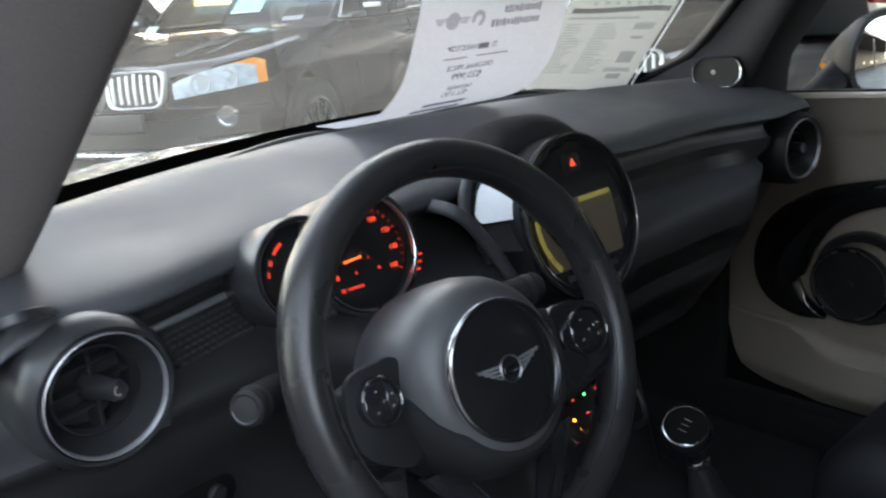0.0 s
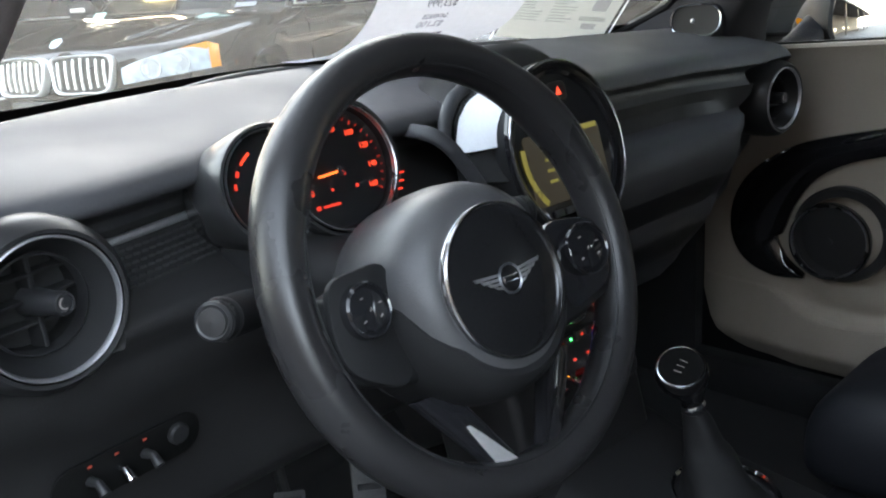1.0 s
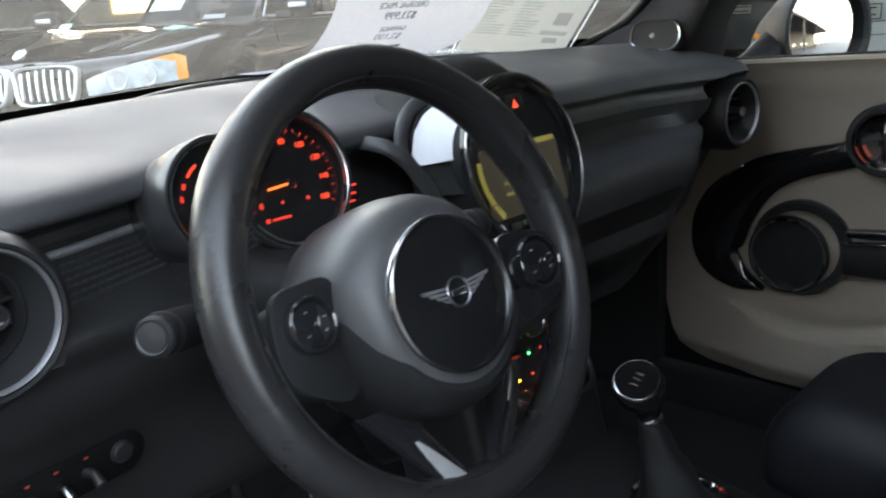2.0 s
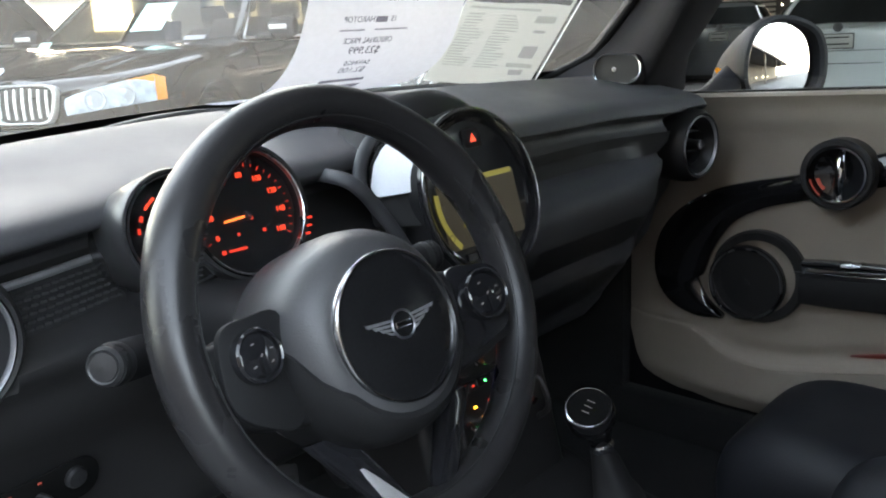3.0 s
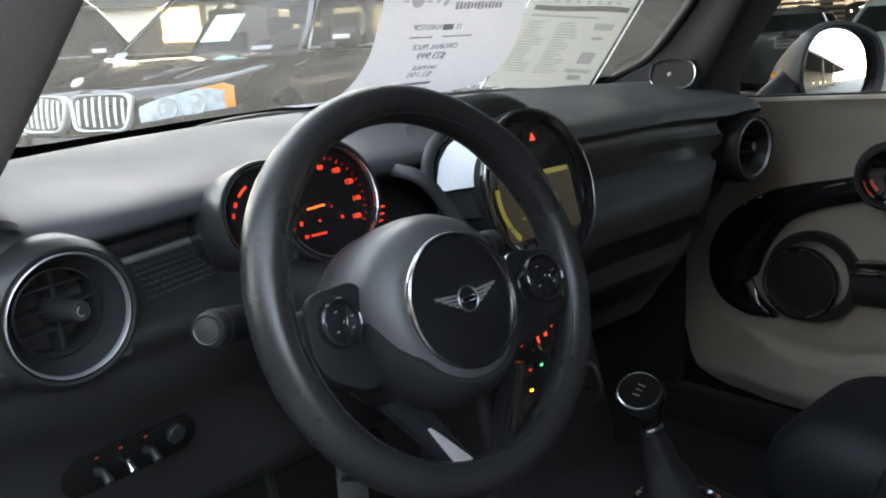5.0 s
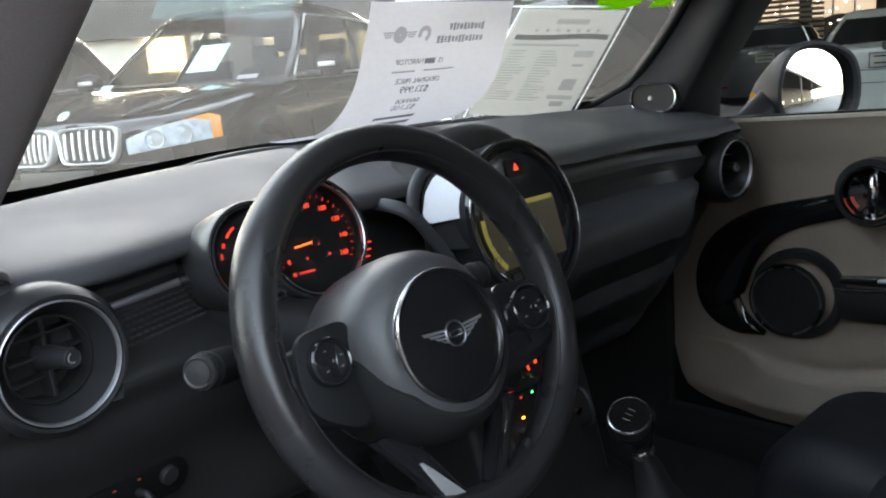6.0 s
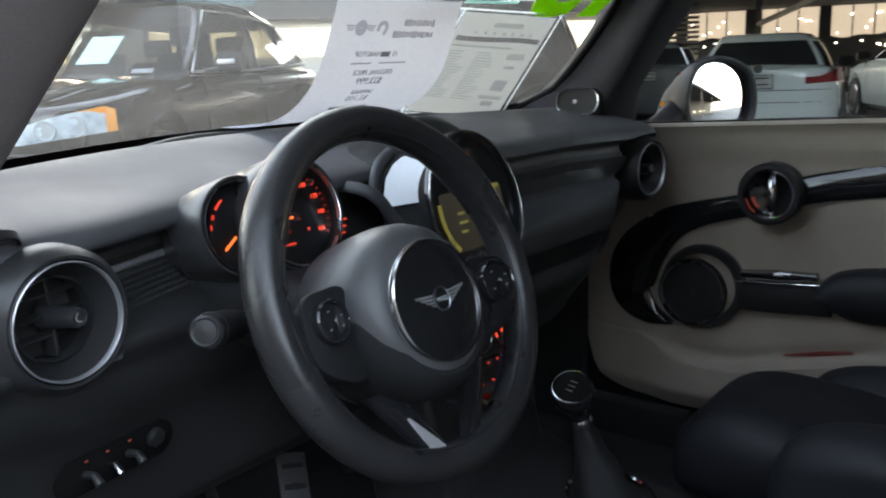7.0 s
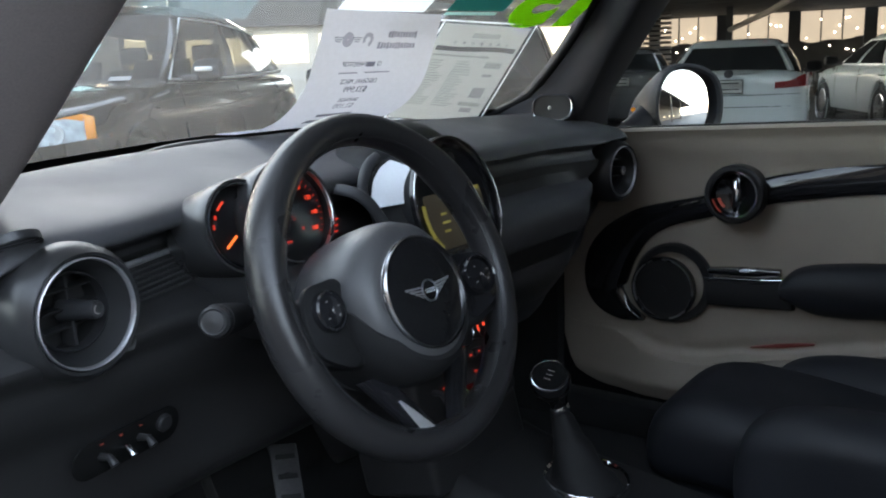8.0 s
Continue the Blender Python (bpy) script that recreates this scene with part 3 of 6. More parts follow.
# ---- dials on the steering column ----
def dials():
    d = thing("instrument_cluster", "round red-lit car dials in grey pods behind the steering wheel", "instrument cluster", at=(-0.318, 0.2, 0.9))
    mt = facing((-0.311, 0.182, 0.968), -1, 15)
    mf = facing((-0.368, 0.197, 0.962), 0, 15)
    for m, r, name, dep in ((mt, 0.0537, "speed_dial", 0.10), (mf, 0.0455, "fuel_dial", 0.085)):
        bm = bmesh.new()
        lathe(bm, [(r * 0.7, -dep), (r * 1.04, -dep * 0.8), (r * 1.13, -0.02), (r * 1.14, 0.0), (r * 1.11, 0.005), (r * 1.05, 0.005), (r * 1.0, -0.001)], m, 64)
        pod = part("pod", bm, PODMAT, d, "grey plastic pod of a dial")
        bm = bmesh.new()
        lathe(bm, [(r * 1.020, 0.004), (r * 1.012, 0.0066), (r * 0.995, 0.0060), (r * 0.984, 0.002)], m, 64)
        part("bezel", bm, SATIN, pod, "thin chrome ring")
        bm = bmesh.new()
        lathe(bm, [(r * 0.990, 0.0045), (r * 0.984, 0.0), (r * 0.978, -0.008)], m, 64)
        part("inner_wall", bm, MATTE, pod)
        bm = bmesh.new()
        plate(bm, circle(r * 0.99, 48), 0.001, m @ pose(0, 0, -0.0075))
        part("face", bm, MATTE, pod, "black dial face")
        bm = bmesh.new()
        plate(bm, circle(r * 0.965, 48), 0.0006, m @ pose(0, 0, -0.002))
        part("glass", bm, GAUGE_GLASS, pod).visible_shadow = False
    r = 0.0537
    face = mt @ pose(0.002, -0.003, -0.006)
    for k in range(27):
        a = radians(203 - 232 * k / 26)
        bm = bmesh.new()
        ln, w = (0.0034, 0.0008) if k % 2 == 0 else (0.0022, 0.0006)
        box(bm, (r * 0.86 - ln, -w / 2, 0), (r * 0.86, w / 2, 0.0005), face @ pose(0, 0, 0, 0, 0, math.degrees(a)))
        part("tick", bm, DIM_RED, d)
    for k, word in enumerate(("0", "20", "40", "60", "80", "100", "120", "140", "160")):
        a = radians(203 - 29 * k)
        letters(word, 0.0066, RED_GLOW, d, face @ pose(r * 0.66 * math.cos(a), r * 0.66 * math.sin(a), 0.0004), "numeral", bold=0.0001)
    bm = bmesh.new()
    box(bm, (0.003, -0.0011, 0.002), (0.024, 0.0009, 0.0030), face @ pose(0, 0, 0, 0, 0, 184))
    part("needle", bm, ORANGE_GLOW, d, "lit orange needle")
    bm = bmesh.new()
    lathe(bm, [(0.0042, 0.0), (0.004, 0.003), (0.001, 0.0035)], face, 24)
    part("needle_cap", bm, BLACK, d)
    for x, y, w, h in ((-0.016, -0.0265, 0.018, 0.0022), (-0.030, -0.0265, 0.004, 0.0036), (0.014, -0.015, 0.003, 0.0030), (-0.012, -0.014, 0.0024, 0.0026), (0.004, -0.002, 0.003, 0.0040)):
        bm = bmesh.new()
        box(bm, (x - w / 2, y - h / 2, 0.0002), (x + w / 2, y + h / 2, 0.0006), face)
        part("display_bar", bm, DIM_RED, d)
    # fuel dial: curved bar, marks and needle
    ff = mf @ pose(0.004, 0, -0.006)
    for a0, a1, rr, w, mat in ((118, 140, 0.035, 0.0022, RED_GLOW), (150, 158, 0.036, 0.003, DIM_RED), (167, 175, 0.037, 0.0024, DIM_RED)):
        bm = bmesh.new()
        lathe(bm, [(rr - w, 0.0003), (rr - w, 0.0007), (rr, 0.0007), (rr, 0.0003)], ff, 10, (a0, a1))
        part("mark", bm, mat, d)
    bm = bmesh.new()
    box(bm, (0.014, -0.0012, 0.002), (0.033, 0.0012, 0.003), ff @ pose(0, 0, 0, 0, 0, 214))
    part("needle", bm, ORANGE_GLOW, d, "lit orange needle")
    # marks of the small dial right of the speed dial
    for k in range(3):
        bm = bmesh.new()
        a = radians(-30 + 7 * k)
        box(bm, (-0.0028, -0.0009, 0), (0.0028, 0.0009, 0.0006), mt @ pose(0.0605 * math.cos(a), 0.0605 * math.sin(a), 0.0045))
        part("tick", bm, DIM_RED, d)
    # shroud that joins the pods to the column
    bm = bmesh.new()
    rows = []
    for y, w, z0, z1 in ((0.05, 0.045, 0.85, 0.912), (0.10, 0.060, 0.845, 0.915), (0.16, 0.070, 0.84, 0.916), (0.26, 0.080, 0.84, 0.93)):
        rows.append([(-0.318 + p[0], y, (z0 + z1) / 2 + p[1]) for p in rounded(2 * w, z1 - z0, 0.028, 5)])
    capped(bm, rows)
    part("column_shroud", bm, MATTE, d, "dark grey steering column shroud")


dials()


# ---- steering wheel ----
def steering_wheel():
    c = Vector((-0.299, 0.047, 0.905))
    m = facing(c, -0.3, 22)
    turned = m @ pose(0, 0, 0, 0, 0, -4.3)
    w = thing("steering_wheel", "black leather steering wheel with round chrome-ringed hub and silver spoke", "steering wheel", at=c)
    R, r = 0.1648, 0.0180
    bm = bmesh.new()
    rows = []
    for i in range(96):
        a = 2 * math.pi * i / 96
        fat = 1 + 0.10 * (math.exp(-((math.degrees(a) - 35) / 14) ** 2) + math.exp(-((math.degrees(a) - 145) / 14) ** 2))
        rows.append([((R + r * fat * 0.92 * math.cos(b)) * math.cos(a), (R + r * fat * 0.92 * math.cos(b)) * math.sin(a), r * fat * 1.12 * math.sin(b)) for b in [2 * math.pi * j / 20 for j in range(20)]])
    sheet(bm, rows + [rows[0]], True, m)
    bmesh.ops.remove_doubles(bm, verts=bm.verts, dist=1e-6)
    rim = part("rim", bm, LEATHER, w, "black leather-covered rim")
    bm = bmesh.new()
    tube(bm, [((R - r * 0.72) * math.cos(a), (R - r * 0.72) * math.sin(a), r * 0.72) for a in [2 * math.pi * i / 96 for i in range(96)]], 0.0011, 6, m, True)
    part("seam", bm, BLACK, rim)
    for i in range(22):
        a = radians(22 + 1.1 * i) if i < 11 else radians(146 + 1.1 * i - 12)
        bm = bmesh.new()
        box(bm, (-0.003, -0.0006, -0.0005), (0.003, 0.0006, 0.0008), m @ pose((R - r * 0.80) * math.cos(a), (R - r * 0.80) * math.sin(a), r * 0.66, 0, 0, math.degrees(a) + 20))
        part("stitch", bm, DARK, rim)
    # domed cover of the hub
    hub = facing((-0.316, 0.001, 0.904), -1, 21)
    bm = bmesh.new()
    rows = []
    for k, (s, z) in enumerate(((0.80, -0.12), (0.97, -0.10), (1.0, -0.07), (1.0, -0.045), (0.97, -0.026), (0.90, -0.011), (0.80, -0.002), (0.70, 0.001), (0.56, 0.000))):
        rows.append([])
        for i in range(64):
            a = 2 * math.pi * i / 64
            x, y = math.cos(a), math.sin(a)
            wide = 0.080
            tall = 0.081 if y > 0 else 0.080
            rows[-1].append((s * wide * x, s * tall * y - (0.004 if y < 0 else 0), z - 0.004 * step(0.3, 1.0, abs(x))))
    sheet(bm, rows, True, hub)
    part("hub_cover", bm, HUBMAT, w, "dark grey grained airbag cover")
    # black cheeks of the spokes over the cover's flanks, drawn on below as its shade
    dome = [(1.0, -0.085), (1.0, -0.07), (1.0, -0.045), (0.985, -0.034), (0.965, -0.025), (0.93, -0.017), (0.89, -0.0105), (0.84, -0.005), (0.79, -0.0015), (0.735, 0.0005)]
    for side in (-1, 1):
        bm = bmesh.new()
        rows = []
        for i in range(25):
            deg = 163 + 118 * i / 24
            reach = 2 + 4 * step(163, 188, deg) + 2.9 * step(184, 216, deg)
            row = []
            for k in range(28):
                u = reach * k / 27
                q = min(int(u), 8)
                sc = dome[q][0] + (dome[q + 1][0] - dome[q][0]) * (u - q)
                z = dome[q][1] + (dome[q + 1][1] - dome[q][1]) * (u - q)
                x, y = math.cos(radians(deg)), math.sin(radians(deg))
                out = 0.0028 if k < 27 else -0.001
                row.append((-side * (sc * 0.080 + out) * x, (sc * 0.080 + out) * y - (0.004 if y < 0 else 0), z + out * 0.8 - 0.004 * step(0.3, 1.0, abs(x))))
            rows.append(row)
        sheet(bm, rows, False, hub)
        part("cheek_and_shade", bm, MATTE, w, "black spoke cheek, extended to darken the lower hub")
    bm = bmesh.new()
    lathe(bm, [(0.0570, -0.002), (0.0570, 0.004), (0.0560, 0.0055), (0.0545, 0.005), (0.0538, 0.002)], hub, 72)
    part("hub_ring", bm, RINGCHROME, w, "chrome ring round the hub")
    bm = bmesh.new()
    lathe(bm, [(0.0540, 0.002), (0.049, 0.0042), (0.03, 0.0062), (0.0005, 0.007)], hub, 64)
    cap = part("hub_cap", bm, HUBCAP, w, "glossy black hub cap")
    # winged badge, as plain shapes
    bm = bmesh.new()
    lathe(bm, [(0.0112, 0.0062), (0.0112, 0.0080), (0.0102, 0.0085), (0.0096, 0.0074)], hub, 32)
    part("badge_ring", bm, SATIN, cap, "silver badge ring")
    bm = bmesh.new()
    lathe(bm, [(0.0098, 0.0072), (0.0005, 0.0078)], hub, 24)
    part("badge_disc", bm, HUBCAP, cap)
    bm = bmesh.new()
    box(bm, (-0.0075, -0.0022, 0.0074), (0.0075, 0.0022, 0.0084), hub, bevel=0.0004, seg=1)
    part("badge_bar", bm, DARKCHROME, cap)
    for side in (-1, 1):
        for k in range(4):
            bm = bmesh.new()
            y0 = 0.0052 - 0.0032 * k
            y0 += 0.001
            pts = [(side * 0.0112, y0 - 0.0004), (side * (0.0335 - 0.0054 * k), y0 + 0.0014), (side * (0.0318 - 0.0060 * k), y0 - 0.0014), (side * 0.0102, y0 - 0.0023)]
            plate(bm, pts if side < 0 else pts[::-1], 0.0016, hub @ pose(0, 0, 0.0062))
            part("badge_wing", bm, VENTRING, cap)
    # side spokes with their keypads
    for side in (-1, 1):
        sp = turned @ pose(side * 0.109 - 0.003, -0.020, -0.010)
        bm = bmesh.new()
        rows = []
        for x, h, z in ((-0.058, 0.046, -0.004), (-0.03, 0.044, 0.002), (0.0, 0.038, 0.004), (0.026, 0.030, 0.003), (0.040, 0.028, 0.001), (0.050, 0.026, -0.002)):
            rows.append([(side * x, p[0] - 0.008, z + p[1]) for p in rounded(2 * h, 0.030, 0.011, 4)])
        capped(bm, rows, sp)
        s = part("spoke", bm, MATTE, w, "black spoke")
        pad = sp @ pose(side * -0.002, 0.002, 0.016, 0, -10 if side > 0 else 6, 0)
        bm = bmesh.new()
        low = 1.0 if side > 0 else 1.28
        plate(bm, [(p.x, p.y) for p in spline([(-0.024, 0.026, 0), (0.006, 0.032, 0), (0.032, 0.022, 0), (0.034, -0.018 * low, 0), (0.012, -0.034 * low, 0), (-0.020, -0.036 * low, 0)], 5, True)], 0.005, pad @ Matrix.Diagonal((side, 1, 1, 1)), 0.002)
        k = part("keypad", bm, MATTE if side < 0 else PIANO, s, "black keypad")
        disc = pad @ pose(side * 0.008, 0.004, 0.004, 0, 0, 0) @ Matrix.Scale(1.0 if side > 0 else 0.86, 4)
        bm = bmesh.new()
        lathe(bm, [(0.0225, 0.0), (0.0225, 0.009), (0.021, 0.011), (0.0195, 0.010), (0.019, 0.007)], disc, 40)
        part("button_ring", bm, PIANO, k)
        bm = bmesh.new()
        lathe(bm, [(0.0192, 0.007), (0.015, 0.0098), (0.0005, 0.0105)], disc, 32)
        b = part("round_button", bm, PIANO, k)
        for j in range(5):
            a = radians(90 * j + 20)
            px, py = (0.0115 * math.cos(a), 0.0115 * math.sin(a)) if j < 4 else (0, 0)
            bm = bmesh.new()
            box(bm, (px - 0.0014, py - 0.0004, 0.0098), (px + 0.0014, py + 0.0004, 0.0109), disc @ pose(0, 0, 0, 0, 0, 12 * j))
            part("symbol", bm, PALE_GLOW, b)
        for j in range(2):
            bm = bmesh.new()
            box(bm, (-0.0016, -0.001, 0.0046), (0.0016, 0.001, 0.0054), pad @ pose(side * -0.027, 0.012 - 0.028 * j, 0.001))
            part("symbol", bm, PALE_GLOW, k)
    # lower spoke: two glossy legs that close in towards the rim, with an inlay
    for side in (-1, 1):
        bm = bmesh.new()
        rows = []
        for t in range(9):
            q = t / 8
            x, y = side * (0.068 - 0.047 * q), -0.085 - 0.070 * q
            rows.append([(x + p[0], y, -0.010 + 0.010 * q + p[1]) for p in rounded(0.034 - 0.008 * q, 0.012, 0.004, 3)])
        capped(bm, rows, turned)
        leg = part("lower_spoke", bm, PIANO, w, "glossy black lower spoke")
        bm = bmesh.new()
        rows = []
        for t in range(7):
            q = 0.40 + 0.56 * t / 6
            x, y = side * (0.068 - 0.047 * q), -0.085 - 0.070 * q
            wd = 0.0018 + 0.0085 * (t / 6) ** 0.8
            rows.append([(x - wd, y, -0.010 + 0.010 * q + 0.0072), (x, y, -0.010 + 0.010 * q + 0.0082), (x + wd, y, -0.010 + 0.010 * q + 0.0072)])
        sheet(bm, rows, False, turned)
        # left inlay and edge bright for the glint, right ones black for a dark reflection
        part("inlay", bm, BARS if side < 0 else PIANO, leg, "silver inlay, brightened for the leg's glint" if side < 0 else "")
        bm = bmesh.new()
        tube(bm, [turned @ Vector((side * (0.068 - 0.047 * t / 8) - side * (0.016 - 0.004 * t / 8), -0.085 - 0.070 * t / 8, -0.010 + 0.010 * (t / 8) + 0.005)) for t in range(9)], 0.0007, 6)
        part("edge", bm, DARKCHROME if side < 0 else PIANO, leg, "thin edge")
    bm = bmesh.new()
    tube(bm, [m @ Vector((0, 0, -0.03)), m @ Vector((0, 0, -0.12))], 0.032, 20)
    part("column", bm, BLACK, w)
    return w


steering_wheel()


def stalk(side, tip, base, label):
    s = thing("column_stalk", label, "control stalk", "steering column stalks", base)
    a, b = Vector(base), Vector(tip)
    bm = bmesh.new()
    pts = [a + (b - a) * t for t in (0, 0.25, 0.5, 0.72, 0.9, 1.0)]
    tube(bm, pts, [0.0125, 0.0145, 0.0155, 0.0155, 0.0152, 0.0148], 20, flat=0.95)
    arm = part("arm", bm, MATTE, s)
    d = (b - a).normalized()
    m = d.to_track_quat("Z", "Y").to_matrix().to_4x4()
    m.translation = b
    bm = bmesh.new()
    lathe(bm, [(0.0142, -0.008), (0.0143, -0.002), (0.0136, 0.002), (0.0116, 0.0040), (0.0101, 0.0032), (0.0098, 0.0042), (0.0005, 0.0052)], m, 28)
    part("end_button", bm, BLACK, s, "round end button")
    bm = bmesh.new()
    lathe(bm, [(0.0150, -0.014), (0.0157, -0.010), (0.0150, -0.007)], m, 28)
    part("collar", bm, BLACK, s)
    for k in range(2):
        bm = bmesh.new()
        mk = facing(a + (b - a) * (0.72 - 0.06 * k) + Vector((0, -0.0118, 0.002)), -20, 8)
        box(bm, (-0.0008, -0.0016, -0.001), (0.0008, 0.0016, 0.0003), mk @ pose(0, 0, 0, 0, 0, 30 * k))
        part("symbol", bm, PALE_GLOW, arm)


stalk(-1, (-0.486, 0.106, 0.904), (-0.405, 0.165, 0.880), "black indicator stalk on the steering column")
stalk(1, (-0.160, 0.110, 0.905), (-0.250, 0.125, 0.898), "black wiper stalk on the steering column")


# ---- centre display and stack ----
def display():
    c = (0.011, 0.186, 0.928)
    m = facing(c, 0, 15)
    R = 0.0985
    d = thing("centre_display", "large round centre display with chrome ring and dim yellow screen", "display", at=c)
    bm = bmesh.new()
    lathe(bm, [(R * 1.10, -0.21), (R * 1.32, -0.165), (R * 1.395, -0.12), (R * 1.40, -0.085), (R * 1.36, -0.058), (R * 1.22, -0.042), (R * 1.02, -0.036)], m, 48, (35, 145))
    lathe(bm, [(R * 0.9, -0.055), (R * 1.0, -0.045), (R * 1.025, -0.014), (R * 1.02, -0.005), (R * 1.0, -0.006)], m, 72)
    part("hood", bm, MATTE, d, "matte black round hood")
    for r0, r1, z in ((1.005, 0.985, 0.002), (0.956, 0.944, -0.001)):
        bm = bmesh.new()
        lathe(bm, [(R * r0, z - 0.008), (R * (r0 - 0.004), z), (R * (r1 + 0.003), z + 0.0006), (R * r1, z - 0.008)], m, 80)
        part("ring", bm, RINGCHROME, d, "thin chrome ring")
    bm = bmesh.new()
    lathe(bm, [(R * 1.02, -0.008), (R * 1.015, 0.0), (R * 0.998, 0.001)], m, 80)
    lathe(bm, [(R * 0.99, 0.0), (R * 0.97, -0.001), (R * 0.95, -0.003)], m, 80)
    part("bezel", bm, PIANO, d, "glossy black bezel")
    bm = bmesh.new()
    lathe(bm, [(R * 0.95, -0.006), (R * 0.90, -0.003), (R * 0.86, -0.005), (R * 0.855, -0.010)], m, 80)
    part("inner_ring", bm, PIANO, d)
    bm = bmesh.new()
    plate(bm, circle(R * 0.87, 64), 0.002, m @ pose(0, 0, -0.009))
    f = part("face", bm, PIANO, d, "glossy black face")
    face = m @ pose(0, 0, -0.0065)
    bm = bmesh.new()
    plate(bm, rounded(0.136, 0.078, 0.006, 4, -0.002, -0.016), 0.0006, face)
    s = part("screen", bm, OLIVE_GLOW, f, "dim olive lit screen")
    bm = bmesh.new()
    box(bm, (0.004, 0.0165, 0.0006), (0.062, 0.0225, 0.0011), face)
    part("screen_band", bm, YELLOW_GLOW, s, "yellow band")
    bm = bmesh.new()
    lathe(bm, [(0.0765, 0.0006), (0.0765, 0.0011), (0.0695, 0.0011), (0.0695, 0.0006)], face, 24, (172, 226))
    part("screen_band", bm, YELLOW_GLOW, s, "curved yellow band")
    for k in range(3):
        bm = bmesh.new()
        box(bm, (-0.040, -0.008 - 0.012 * k, 0.0006), (-0.026 + 0.004 * (k % 2), -0.0045 - 0.012 * k, 0.0010), face)
        part("screen_line", bm, YELLOW_GLOW, s)
    for k in range(3):
        bm = bmesh.new()
        lathe(bm, [(0.0042, 0.0011), (0.0042, 0.0015), (0.0030, 0.0015)], face @ pose(-0.063, 0.0 - 0.02 * k, 0), 16)
        part("screen_icon", bm, OLIVE_GLOW, s)
    # warning-light button
    bm = bmesh.new()
    plate(bm, rounded(0.03, 0.022, 0.006, 4, 0.006, 0.064), 0.003, face, 0.001)
    b = part("hazard_button", bm, MATTE, f)
    bm = bmesh.new()
    plate(bm, [(0.001, 0.060), (0.011, 0.060), (0.006, 0.0695)], 0.0005, face @ pose(0, 0, 0.0034))
    part("hazard_mark", bm, RED_GLOW, b, "lit red triangle")
    for k in range(5):
        bm = bmesh.new()
        box(bm, (-0.046 + 0.019 * k, -0.070, 0.0), (-0.030 + 0.019 * k, -0.062, 0.003), face, bevel=0.001, seg=1)
        part("key", bm, BLACK, f)
    # right of the ring: a narrow vent
    mm = facing((0.128, 0.222, 0.925), 8, 10)
    bm = bmesh.new()
    plate(bm, rounded(0.026, 0.085, 0.012, 5), 0.008, mm, 0.003)
    v = part("side_vent", bm, BLACK, d, "black narrow vent")
    for k in range(4):
        bm = bmesh.new()
        box(bm, (-0.009, -0.032 + 0.018 * k, 0.007), (0.009, -0.028 + 0.018 * k, 0.011), mm)
        part("slat", bm, DARK, v)
    # left of it: a pale cheek turned to the driver, in a soft frame, over a small vent
    mm = facing((-0.086, 0.226, 0.964), -53, 23)
    bm = bmesh.new()
    cheek = soft_corners([(-0.002, 0.037), (0.024, 0.026), (0.0275, -0.022), (-0.021, -0.0285), (-0.0285, -0.019), (-0.0255, 0.008), (-0.016, 0.026)], 0.0045)
    plate(bm, cheek[::-1], 0.003, mm @ pose(0, 0, 0.002))
    part("side_panel", bm, PANEL, d, "pale satin panel beside the display")
    bm = bmesh.new()
    plate(bm, soft_corners([(-0.002, 0.044), (0.030, 0.032), (0.034, -0.060), (-0.026, -0.060), (-0.0335, -0.020), (-0.0305, 0.010), (-0.020, 0.031)], 0.006)[::-1], 0.010, mm @ pose(0, 0, -0.010), 0.002)
    part("side_mount", bm, MATTE, d, "black mount round the pale panel")
    bm = bmesh.new()
    tube(bm, spline([(-0.083, 0.252, 1.004), (-0.102, 0.250, 0.996), (-0.114, 0.249, 0.983), (-0.123, 0.246, 0.966), (-0.128, 0.240, 0.952)], 6), 0.0075, 14, flat=0.7)
    tube(bm, spline([(-0.168, 0.275, 0.972), (-0.160, 0.232, 0.968), (-0.147, 0.217, 0.954), (-0.132, 0.214, 0.935), (-0.119, 0.211, 0.917), (-0.104, 0.208, 0.893), (-0.092, 0.206, 0.872)], 6), 0.0082, 14, flat=0.6)
    part("side_frame", bm, DASH, d, "dark curved frame")
    vm = facing((-0.083, 0.226, 0.915), -20, 14)
    bm = bmesh.new()
    box(bm, (-0.028, -0.024, -0.01), (0.026, 0.020, 0.002), vm, bevel=0.004)
    v = part("side_vent", bm, BLACK, d, "black rectangular vent")
    for k in range(3):
        bm = bmesh.new()
        box(bm, (-0.024, -0.017 + 0.012 * k, 0.001), (0.022, -0.014 + 0.012 * k, 0.005), vm)
        part("slat", bm, DARK, v)
    bm = bmesh.new()
    box(bm, (0.004, -0.006, 0.003), (0.012, 0.008, 0.008), vm, bevel=0.002)
    part("slider", bm, SATIN, v)


display()


